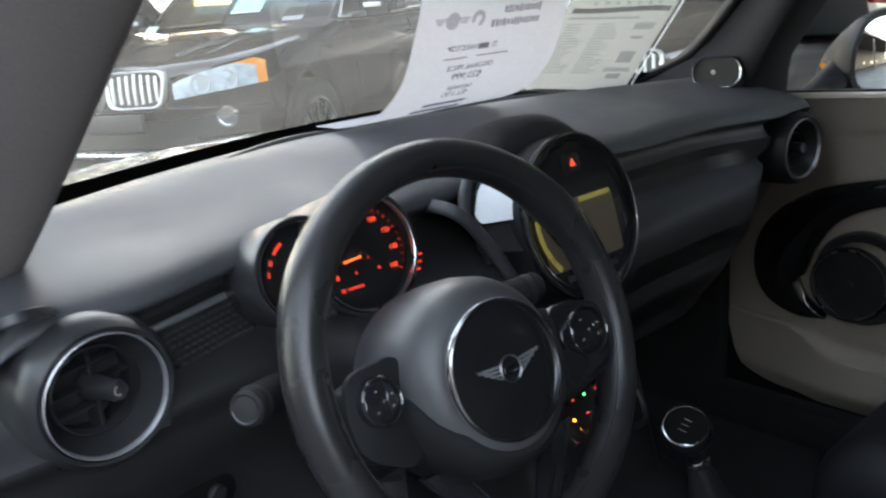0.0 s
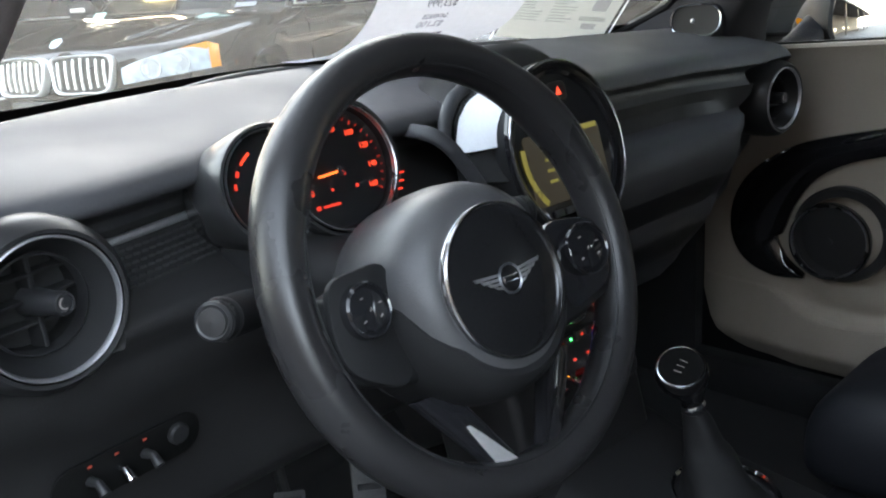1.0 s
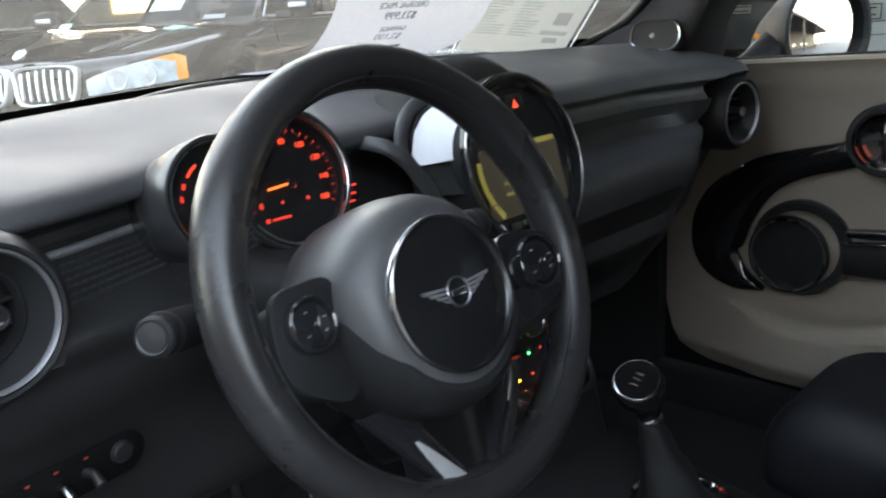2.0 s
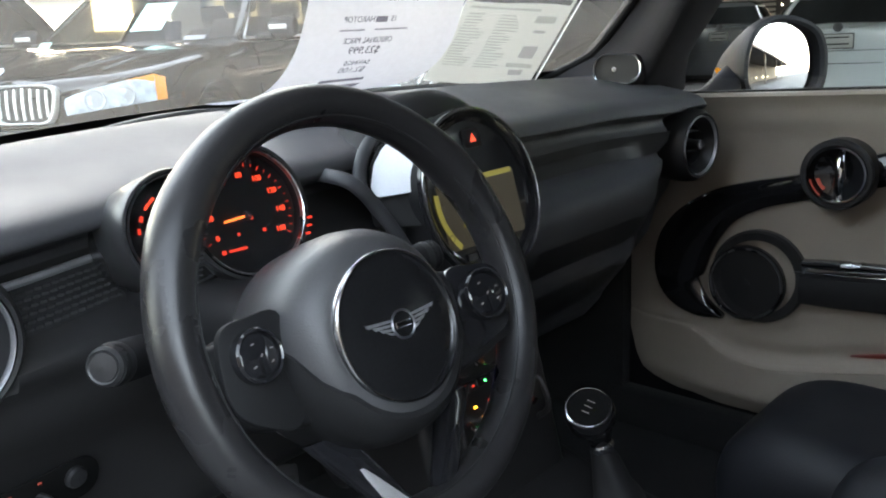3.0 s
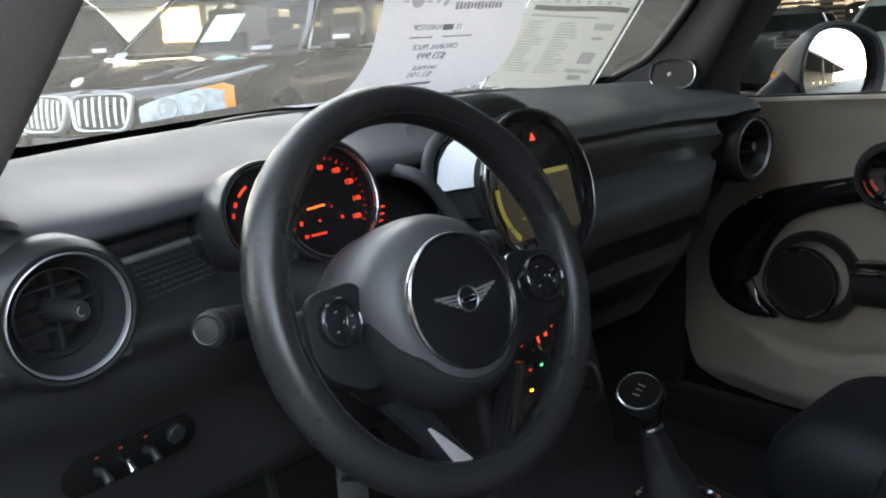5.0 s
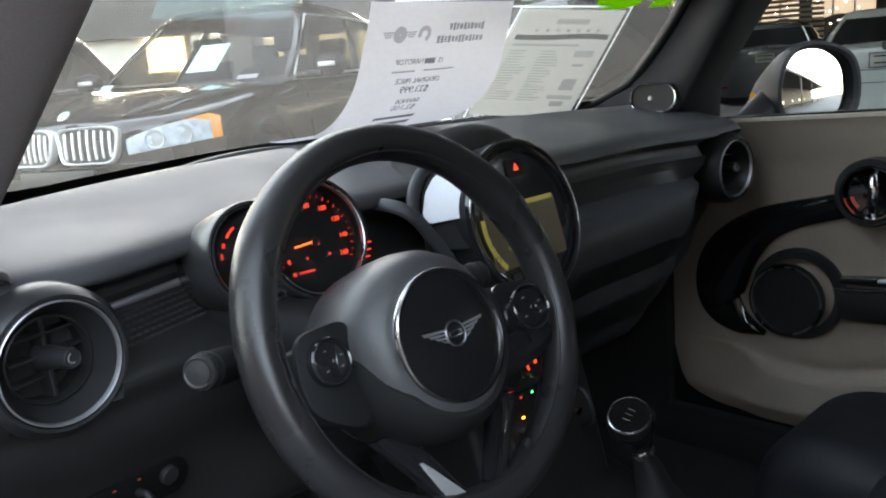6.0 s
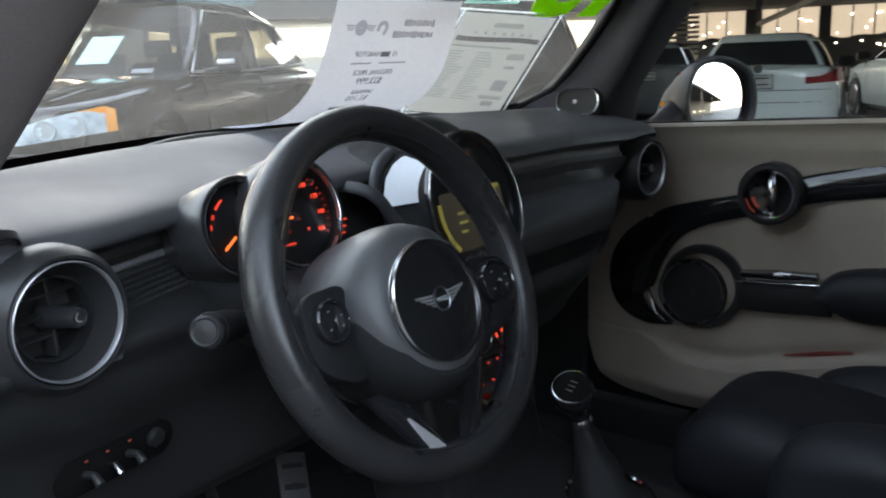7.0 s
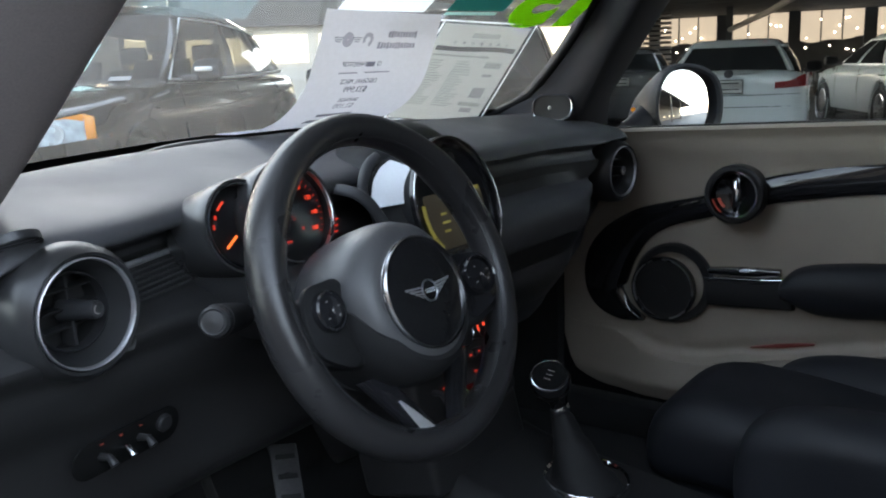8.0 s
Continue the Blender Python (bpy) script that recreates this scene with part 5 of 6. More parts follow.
# ---- passenger's seat ----
def seat(label, sx, sy):
    s = thing("car_seat", label, "seat", "front seats", (0.375 + sx, -0.3 + sy, 0.3))

    def cushion(name, stations, label=""):
        bm = bmesh.new()
        rows = []
        for c, w, h in stations:
            rows.append([(c[0] + sx + p[0], c[1] + sy, c[2] + p[1]) for p in rounded(w, h, min(w, h) * 0.42, 6)])
        capped(bm, rows)
        ob = part(name, bm, SEATMAT, s, label, 3.2)
        sub = ob.modifiers.new("soft", "SUBSURF")
        sub.levels = sub.render_levels = 2
        return ob

    cushion("seat_cushion", [((0.375, 0.022, 0.495), 0.18, 0.05), ((0.375, 0.008, 0.505), 0.25, 0.12), ((0.375, -0.04, 0.525), 0.28, 0.155), ((0.375, -0.12, 0.530), 0.29, 0.155), ((0.375, -0.26, 0.515), 0.29, 0.15), ((0.375, -0.5, 0.48), 0.29, 0.14)], "padded seat cushion")
    for x, dy, dz in ((0.195, 0.0, 0.045), (0.548, 0.055, 0.0)):
        cushion("bolster", [((x, -0.155 + dy, 0.49 + dz), 0.05, 0.05), ((x, -0.162 + dy, 0.495 + dz), 0.085, 0.12), ((x, -0.185 + dy, 0.505 + dz), 0.11, 0.165), ((x, -0.25 + dy, 0.520 + dz), 0.12, 0.175), ((x, -0.36 + dy, 0.528 + dz), 0.12, 0.175), ((x, -0.52, 0.52 + dz), 0.11, 0.16)], "side bolster")
    cushion("seat_base", [((0.375, -0.01, 0.40), 0.42, 0.06), ((0.375, -0.03, 0.39), 0.46, 0.14), ((0.375, -0.5, 0.37), 0.46, 0.15)])
    bm = bmesh.new()
    rows = []
    for z, y, w, dp in ((0.46, -0.56, 0.44, 0.12), (0.6, -0.60, 0.50, 0.14), (0.8, -0.66, 0.50, 0.14), (0.98, -0.72, 0.44, 0.12), (1.06, -0.75, 0.34, 0.09)):
        rows.append([(0.375 + sx + p[0], y + sy + p[1], z) for p in rounded(w, dp, dp * 0.42, 6)])
    capped(bm, rows)
    part("backrest", bm, SEATMAT, s, "padded backrest")
    bm = bmesh.new()
    rows = []
    for z, w in ((1.05, 0.05), (1.07, 0.20), (1.12, 0.25), (1.19, 0.25), (1.24, 0.20), (1.255, 0.08)):
        rows.append([(0.375 + sx + p[0], -0.765 + sy + p[1], z) for p in rounded(w, 0.09 if w > 0.1 else 0.04, 0.018, 5)])
    capped(bm, rows)
    part("headrest", bm, SEATMAT, s, "padded headrest")


seat("black leatherette front passenger seat", 0.0, 0.0)
seat("black leatherette driver's seat by the open door", -0.74, -0.10)


# ---- papers at the windscreen ----
def price_sheet():
    """A letter sheet that hangs inside the glass and curls out onto the dashboard."""
    d = thing("price_sheet", "white printed price sheet that curls onto the dashboard", "paper sheet", at=(0.02, 0.4, 1.03))
    prof = spline([(0, 0.276, 1.262), (0, 0.305, 1.206), (0, 0.326, 1.157), (0, 0.360, 1.094), (0, 0.415, 1.052), (0, 0.490, 1.033), (0, 0.560, 1.031)], 8)
    x0, x1 = -0.106, 0.164

    def on(u, v):
        """A place on the sheet: u from its left edge, v metres down from its top."""
        i, left = 0, v
        while i < len(prof) - 2 and left > (prof[i + 1] - prof[i]).length:
            left -= (prof[i + 1] - prof[i]).length
            i += 1
        seg = prof[i + 1] - prof[i]
        p = prof[i] + seg.normalized() * left
        x = x0 + u + 0.10 * (p.z - 1.15) * -0.1
        wave = 0.006 * math.sin(9 * (u - 0.1)) * step(1.03, 1.2, p.z)
        return Vector((x, p.y + wave, p.z)), seg.normalized()

    rows = []
    total = sum((b - a).length for a, b in zip(prof, prof[1:]))
    for k in range(41):
        rows.append([on((x1 - x0) * j / 16, 0.072 + (total - 0.0723) * k / 40)[0] for j in range(17)])
    bm = bmesh.new()
    sheet(bm, rows)
    pg = part("page", bm, PAPER, d, "white page")

    def frame_at(u, v):
        p, dn = on(u, v)
        x = Vector((1, 0, 0))
        y = -dn
        z = x.cross(y).normalized()
        m = Matrix((x, y, z)).transposed().to_4x4()
        m.translation = p + z * 0.0012
        return m

    def bar(u, v, w, h, mat=INK):
        bm = bmesh.new()
        box(bm, (-w / 2, -h / 2, 0), (w / 2, h / 2, 0.0002), frame_at(u, v))
        part("print_bar", bm, mat, pg)

    # two round marks, the dealer's name as bars, and the lines below
    for u in (0.056, 0.100):
        bm = bmesh.new()
        lathe(bm, [(0.0108, 0), (0.0108, 0.0003), (0.0048 if u > 0.07 else 0.001, 0.0003)], frame_at(u, 0.113), 28, (0, 360) if u < 0.07 else (-70, 210))
        part("print_mark", bm, INK, pg)
    for u in (0.036, 0.076):
        for k in range(3):
            bar(u, 0.110 + 0.003 * k, 0.018 - 0.004 * k, 0.0014, PALEINK)
    rnd = random.Random(9)
    for v, u0, u1 in ((0.1045, 0.146, 0.214), (0.1215, 0.126, 0.216)):
        u = u0
        while u < u1:
            wd = rnd.uniform(0.0040, 0.0065)
            bar(u + wd / 2, v, wd, rnd.uniform(0.0070, 0.0110), PALEINK)
            u += wd + 0.0020
    letters("HARDTOP", 0.0105, INK, pg, frame_at(0.084, 0.150), mirrored=True)
    bar(0.121, 0.150, 0.019, 0.0075)
    letters("15", 0.0105, INK, pg, frame_at(0.142, 0.150), mirrored=True)
    for u, wd in ((0.076, 0.040), (0.142, 0.056)):
        bar(u, 0.163, wd, 0.0020, PALEINK)
    letters("ORIGINAL PRICE", 0.0108, INK, pg, frame_at(0.108, 0.1775), mirrored=True)
    letters("$23,999", 0.0160, INK, pg, frame_at(0.108, 0.192), mirrored=True)
    letters("SAVINGS", 0.0108, INK, pg, frame_at(0.108, 0.213), mirrored=True)
    letters("$2,100", 0.0160, PALEINK, pg, frame_at(0.108, 0.227), mirrored=True)
    bar(0.108, 0.251, 0.075, 0.008)
    bar(0.108, 0.273, 0.088, 0.014)


price_sheet()


def window_sticker():
    d = thing("window_sticker", "off-white printed data sheet in a clear sleeve on the windscreen", "paper sheet", at=(0.4, 0.45, 1.03))
    tl, tr, bl, br = Vector((0.252, 0.372, 1.190)), Vector((0.474, 0.335, 1.182)), Vector((0.312, 0.560, 1.030)), Vector((0.530, 0.512, 0.998))

    def on(u, v, up=0.0):
        p = tl.lerp(tr, u).lerp(bl.lerp(br, u), v)
        n = (tr - tl).cross(tl - bl).normalized()
        return p + n * (up - 0.008 * math.sin(math.pi * v) * 0)

    def patch(name, u0, v0, u1, v1, mat, up, label="", parent=None):
        bm = bmesh.new()
        rows = [[on(u0 + (u1 - u0) * j / 4, v0 + (v1 - v0) * i / 4, up) for j in range(5)] for i in range(5)]
        sheet(bm, rows)
        return part(name, bm, mat, parent or d, label)

    pg = patch("page", 0, 0, 1, 1, PAPER2, 0.0, "off-white page")
    patch("sleeve", -0.16, -0.05, 1.03, 1.02, SLEEVE, 0.003, "clear plastic sleeve")
    for e in ((-0.16, -0.05, -0.142, 1.02), (-0.05, -0.05, -0.035, 1.02), (1.015, -0.05, 1.03, 1.02), (-0.16, -0.05, 1.03, -0.035)):
        patch("sleeve_edge", *e, BRIGHT, 0.0038, "white welded edge of the sleeve", pg)
    bm = bmesh.new()
    sheet(bm, [[on(0.05 + 0.91 * k / 24, v + 0.008 * math.sin(0.5 + 5.5 * k / 24), 0.0012) for k in range(25)] for v in (0.20, 0.245)])
    part("print_band", bm, DARKINK, pg, "dark wavy band")
    patch("print_bar", 0.36, 0.07, 0.68, 0.115, FAINT, 0.0012, "", pg)
    patch("print_bar", 0.06, 0.285, 0.70, 0.305, FAINT, 0.0012, "", pg)
    for k in range(7):
        patch("print_mark", 0.20 + 0.1 * k, 0.155, 0.235 + 0.1 * k, 0.178, PALEINK if k % 2 else FAINT, 0.0012, "", pg)
    rnd = random.Random(4)
    for c, (a, b) in enumerate(((0.07, 0.30), (0.36, 0.60))):
        for k in range(19):
            patch("print_line", a, 0.345 + 0.026 * k, a + (b - a) * rnd.uniform(0.5, 1), 0.356 + 0.026 * k, FAINT, 0.0012, "", pg)
    for u0, v0, u1, v1, mt in ((0.70, 0.34, 0.90, 0.40, FAINT), (0.74, 0.46, 0.86, 0.485, PALEINK), (0.73, 0.60, 0.88, 0.71, PALEINK), (0.66, 0.76, 0.92, 0.80, FAINT), (0.72, 0.82, 0.86, 0.87, PALEINK)):
        patch("print_mark", u0, v0, u1, v1, mt, 0.0012, "", pg)


window_sticker()


def on_glass(name, x0, z0, x1, z1, mat, label, category):
    bm = bmesh.new()
    rows = [[(x0 + (x1 - x0) * i / 12, screen_y(x0 + (x1 - x0) * i / 12, z) + 0.006, z) for i in range(13)] for z in (z0, (z0 + z1) / 2, z1)]
    sheet(bm, rows)
    bmesh.ops.solidify(bm, geom=bm.faces[:], thickness=0.0004)
    return tagged(part(name, bm, mat), label, category)


def year_sticker():
    """Large lime figures on the glass, seen from behind."""
    x, z = 0.474, 1.224
    e = 0.002
    p = Vector((x, screen_y(x, z) - 0.001, z))
    ux = (Vector((x + e, screen_y(x + e, z), z)) - Vector((x, screen_y(x, z), z))).normalized()
    uz = (Vector((x, screen_y(x, z + e), z + e)) - Vector((x, screen_y(x, z), z))).normalized()
    n = ux.cross(uz).normalized()
    m = Matrix((ux, uz, n)).transposed().to_4x4()
    m.translation = p
    ob = letters("15", 0.19, LIME, None, m, "year_sticker", mirrored=True, bold=0.010, depth=0.0004)
    tagged(ob, "large lime green number sticker on the windscreen", "sticker")


year_sticker()
on_glass("header_label", 0.250, 1.210, 0.372, 1.25, TEAL, "teal header label on the windscreen glass", "label")
on_glass("header_strip", 0.252, 1.2035, 0.362, 1.208, MINT, "mint strip under the header label on the glass", "label")
on_glass("white_strip", 0.018, 1.207, 0.205, 1.226, BRIGHT, "narrow bright white strip at the windscreen's top", "label")


on_glass("pale_label", -0.352, 1.190, -0.150, 1.235, PALE_FILM, "pale clear sticker at the windscreen's top", "label")


def inside_mirror():
    c = Vector((0.0, 0.19, 1.246))
    d = thing("rear_view_mirror", "black rear-view mirror on the windscreen", "mirror", at=c)
    m = facing(c, -14, -4)
    o = rounded(0.20, 0.066, 0.03, 6)
    bm = bmesh.new()
    sheet(bm, [[(x * s, y * s, z) for x, y in o] for s, z in ((0.7, -0.03), (0.95, -0.02), (1.0, -0.006), (0.98, 0.002), (0.92, 0.002))], True, m)
    part("housing", bm, BLACK, d)
    bm = bmesh.new()
    plate(bm, [(x * 0.93, y * 0.93) for x, y in o], 0.002, m)
    part("mirror_glass", bm, MIRROR, d)
    bm = bmesh.new()
    tube(bm, [m @ Vector((0, 0.0, -0.028)), m @ Vector((0, 0.02, -0.05)), Vector((0.0, screen_y(0, 1.30) + 0.008, 1.30))], 0.009, 10)
    part("arm", bm, BLACK, d)


inside_mirror()


# ---- parked cars ----
def parked_car(name, label, paint, at, heading, L=4.65, W=0.93, H=1.66, hood=1.10, belt=1.05, tail=0.0, wb=2.81, front=0.86, wheel=0.355, face="front", group="parked cars", clear=False, width=(0.90, 0.655), priced=True):
    """A parked car. Its nose is at the place given, its tail lies along the heading (degrees from y towards x).
    Local u: across, positive to the car's own left; v: back from the nose; w: up."""
    c, s = math.cos(radians(heading)), math.sin(radians(heading))
    m = Matrix(((c, s, 0, at[0]), (-s, c, 0, at[1]), (0, 0, 1, at[2]), (0, 0, 0, 1)))
    car = thing(name, label, "car", group, at)
    axles = (front, front + wb)

    def half(v):
        if v < 0.7:
            return W * math.sqrt(max(0, 1 - (1 - v / 0.7) ** 3)) * 0.99 + 0.01
        if v > L - 0.6:
            return W * math.sqrt(max(0, 1 - (1 - (L - v) / 0.6) ** 3)) * 0.97 + 0.01
        return W

    def nose_v(u):
        return 0.7 * (1 - max(0, 1 - (u / W) ** 2) ** (1 / 3))

    def sill(v):
        z = 0.24
        for a in axles:
            r = wheel * 1.13
            if abs(v - a) < r:
                z = max(z, wheel + math.sqrt(r * r - (v - a) ** 2))
        return z

    def top(v):
        z = hood - 0.05 - 0.22 * (1 - step(-0.35, 1.1, v)) * 0.9
        if tail and v > L - tail:
            z = belt + 0.09 - 0.05 * step(L - 0.25, L, v)
        elif v > 1.3:
            z = max(z, belt + 0.02)
        if v < 0.12:
            z -= 0.10 * (1 - v / 0.12) ** 2
        return z

    stations = sorted({round(v, 3) for v in [0, 0.015, 0.04, 0.08, 0.13, 0.2, 0.28, 0.36, 0.45] + [0.5 + 0.07 * i for i in range(int((L - 0.9) / 0.07))] + [L - 0.4, L - 0.3, L - 0.2, L - 0.12, L - 0.06, L - 0.02, L]})
    rows = []
    for v in stations:
        h, z0, zt = half(v), sill(v), top(v)
        zb = min(belt - 0.03 + 0.02 * step(1, 4, v), zt - 0.045)
        z0 = min(z0, zb - 0.1)
        ridge = 0.014 * math.exp(-((v - 0.9) / 0.5) ** 2)
        prof = [(h * 0.86, z0 - 0.02), (h * 0.955, z0), (h * 0.985, max(z0 + 0.03, 0.40)), (h, max(z0 + 0.06, 0.60)), (h * 0.985, max(z0 + 0.07, 0.74)), (h * 0.995, max(z0 + 0.08, 0.80)), (h * 0.975, max(z0 + 0.09, zb - 0.08)), (h * 0.945, zb),
                (h * 0.90, zb + (zt - zb) * 0.45), (h * 0.80, zb + (zt - zb) * 0.72), (h * 0.56, zb + (zt - zb) * 0.92 + ridge), (h * 0.50, zb + (zt - zb) * 0.90), (h * 0.25, zt), (0, zt + 0.004)]
        rows.append([(u, v, w) for u, w in prof] + [(-u, v, w) for u, w in prof[-2::-1]])
    bm = bmesh.new()
    vs = sheet(bm, rows, False, m)
    for r in (vs[0], vs[-1]):
        bm.faces.new(r)
    body = part("body", bm, paint, car, "", 0.9)
    # greenhouse
    g0, g1 = 1.28, L - (tail if tail else 0.12)
    r0, r1 = g0 + (0.78 if not tail else 0.95), g1 - (0.45 if not tail else 0.55)

    def house(t, k):
        """The greenhouse: t up from the belt to the roof, k round from front to tail."""
        f, b = g0 + (r0 - g0) * t, g1 + (r1 - g1) * t
        w = (W * width[0]) * (1 - t) + W * width[1] * t + 0.03 * math.sin(math.pi * t)
        return f, b, w, belt - 0.02 + (H - 0.07 - belt + 0.02) * t

    def ring(t, grow=0.0):
        f, b, w, z = house(t, 0)
        w += grow
        f, b = f - grow, b + grow
        pts = spline([(0, f - 0.10, z), (w * 0.6, f - 0.04, z), (w * 0.93, f + 0.10, z), (w, f + 0.5, z), (w * 1.02, (f + b) / 2, z), (w * 0.98, b - 0.45, z), (w * 0.88, b - 0.08, z), (w * 0.5, b + 0.0, z), (0, b + 0.02, z)], 6)
        half_ring = [(p.x * (1 - 0.10 * step(2.9, L, p.y)), p.y, p.z + (0.055 * (1 - t) - 0.10 * t) * step(2.4, L, p.y)) for p in pts] if clear else [(p.x, p.y, p.z) for p in pts]
        return half_ring + [(-x, y, z) for x, y, z in half_ring[-2:0:-1]]

    bm = bmesh.new()
    rr = [ring(t) for t in (0, 0.25, 0.5, 0.75, 0.93)]
    for q, dz in ((0.94, 0.045), (0.80, 0.062), (0.5, 0.07)):
        base = ring(1.0)
        cy = sum(p[1] for p in base) / len(base)
        rr.append([(x * q, cy + (y - cy) * q, z + dz - 0.02) for x, y, z in base])
    if clear:
        rr[1:4] = [ring(0.08), ring(0.5), ring(0.86)]
    n = len(rr[0])
    panes = [(-12, 12), (n // 2 - 8, n // 2 + 8)] + [(a, b) for a, b in ((13, 22), (23, 29), (30, 36))] + [(n - b, n - a) for a, b in ((13, 22), (23, 29), (30, 36))]
    holes = {k % n for a, b in panes for k in range(a, b)} if clear else set()
    vs = [[bm.verts.new(m @ Vector(p)) for p in r] for r in rr]
    for i, (a, b) in enumerate(zip(vs, vs[1:])):
        for k in range(n):
            if i in (1, 2) and k in holes:
                continue
            bm.faces.new((a[k], a[(k + 1) % n], b[(k + 1) % n], b[k]))
    bm.faces.new(vs[-1])
    roof = part("roof", bm, paint, car, "", 0.9)
    if clear:
        # seats seen through the glass
        for u, v, w, z in ((-0.38, 2.25, 0.5, 1.22), (0.38, 2.25, 0.5, 1.22), (0.0, 3.2, 1.3, 1.16)):
            bm = bmesh.new()
            rows = []
            for t in range(5):
                q = t / 4
                rows.append([(u + p[0], v + 0.12 * q + p[1], 1.0 + (z - 1.0) * q) for p in rounded(w * (1 - 0.12 * q * q), 0.13, 0.05, 4)])
            capped(bm, rows, m)
            st = part("seat", bm, SEATMAT, car, "dark seat back")
            for du in ((0,) if w < 1 else (-0.35, 0.35)):
                bm = bmesh.new()
                box(bm, (u + du - 0.13, v + 0.09, z + 0.04), (u + du + 0.13, v + 0.18, z + 0.2), m, bevel=0.035, seg=3)
                part("headrest", bm, SEATMAT, st)

    def glass_patch(name, k0, k1, t0, t1, mirror=False, label="", mat=SUV_GLASS if clear else CARGLASS):
        """A pane let into the greenhouse between two places round it."""
        rows = []
        for i in range(5):
            t = t0 + (t1 - t0) * i / 4
            rg = ring(t, 0.006)
            n = len(rg)
            row = []
            for k in range(k0, k1 + 1):
                x, y, z = rg[k % n]
                row.append(((-x if mirror else x), y, z))
            rows.append(row)
        bm = bmesh.new()
        sheet(bm, rows, False, m)
        return part(name, bm, mat, roof, label)

    glass_patch("windscreen", -12, 12, 0.06, 0.92, label="dark car windscreen")
    n = len(ring(0))
    glass_patch("rear_window", n // 2 - (8 if clear else 10), n // 2 + (8 if clear else 10), 0.12, 0.88, label="dark rear window")
    for mir in (False, True):
        for k0, k1 in ((13, 22), (23, 29), (30, 36)):
            glass_patch("side_window", k0, k1, 0.10, 0.84, mir, "dark side window")
        bm = bmesh.new()
        pts = []
        for t, ks in ((0.06, range(14, 38)),):
            rg = ring(t, 0.012)
            pts += [m @ Vector(((-1 if mir else 1) * rg[k][0], rg[k][1], rg[k][2])) for k in ks]
        rg = ring(0.88, 0.012)
        pts += [m @ Vector(((-1 if mir else 1) * rg[k][0], rg[k][1], rg[k][2])) for k in range(37, 13, -1)]
        tube(bm, pts, 0.009, 6, closed=True)
        part("window_trim", bm, BARS, roof, "bright window trim")
    # inside the arches
    bm = bmesh.new()
    for a in axles:
        box(bm, (-W * 0.86, a - wheel * 1.3, 0.12), (W * 0.86, a + wheel * 1.3, wheel * 2.1), m)
    box(bm, (-W * 0.84, 0.3, 0.16), (W * 0.84, L - 0.3, 0.4), m)
    part("underbody", bm, RUBBER, car)
    for a in axles:
        for sd in (-1, 1):
            hub = m @ Matrix.Translation((sd * (W - 0.115), a, wheel)) @ pose(0, 0, 0, 0, 90 * sd, 0)
            bm = bmesh.new()
            lathe(bm, [(wheel * 0.66, 0.10), (wheel * 0.9, 0.112), (wheel * 0.985, 0.095), (wheel, 0.05), (wheel, -0.08), (wheel * 0.9, -0.1)], hub, 40)
            wh = part("wheel", bm, TYRE, car, "black tyre with alloy rim")
            bm = bmesh.new()
            lathe(bm, [(wheel * 0.67, 0.10), (wheel * 0.63, 0.106), (wheel * 0.60, 0.06)], hub, 36)
            for k in range(10):
                box(bm, (0.03, -0.016, 0.075), (wheel * 0.63, 0.016, 0.095), hub @ pose(0, 0, 0, 0, 0, 36 * k))
            lathe(bm, [(0.055, 0.08), (0.05, 0.10), (0.001, 0.102)], hub, 20)
            part("rim", bm, RIM, wh, "silver spoked alloy rim")
            bm = bmesh.new()
            lathe(bm, [(wheel * 1.1, 0.10), (wheel * 1.16, 0.116), (wheel * 1.2, 0.112)], hub, 28, (-100, 100) if sd > 0 else (80, 280))
            part("arch_trim", bm, BLACK if face == "front" else paint, body)
    # door mirrors, handles and door gaps
    for sd in (-1, 1):
        bm = bmesh.new()
        rows = []
        for t, q in ((0, 0.55), (0.03, 0.9), (0.09, 1.0), (0.16, 0.98), (0.2, 0.8)):
            rows.append([(sd * (W + 0.01 + t), 1.66 + 0.065 * q * math.cos(a), belt + 0.075 + 0.075 * q * math.sin(a)) for a in [2 * math.pi * j / 16 for j in range(16)]])
        capped(bm, rows, m)
        mr = part("door_mirror", bm, SHELLMAT, car, "dark door mirror")
        bm = bmesh.new()
        box(bm, (min(sd * (W + 0.04), sd * (W + 0.17)), 1.588, belt + 0.062), (max(sd * (W + 0.04), sd * (W + 0.17)), 1.602, belt + 0.094), m, bevel=0.005)
        part("mirror_strip", bm, VENTRING, mr, "pale strip")
        bm = bmesh.new()
        box(bm, (sd * (W - 0.07), 1.60, belt + 0.0), (sd * (W + 0.05), 1.68, belt + 0.04), m, bevel=0.01)
        part("mirror_foot", bm, BLACK, mr)
        for v in (2.55, 3.55):
            bm = bmesh.new()
            tube(bm, spline([m @ Vector(p) for p in ((sd * (W - 0.02), v, belt - 0.14), (sd * (W + 0.022), v + 0.04, belt - 0.14), (sd * (W + 0.022), v + 0.19, belt - 0.135), (sd * (W - 0.02), v + 0.22, belt - 0.135))], 4), 0.013, 8)
            part("door_handle", bm, paint, car)
        for v in (1.5, 2.62, 3.62):
            bm = bmesh.new()
            tube(bm, [m @ Vector((sd * (W * k + 0.001), v, z)) for k, z in ((0.975, 0.36), (1.0, 0.60), (0.985, 0.75), (0.978, belt - 0.12), (0.95, belt - 0.04))], 0.005, 6)
            part("door_gap", bm, RUBBER, body)
        bm = bmesh.new()
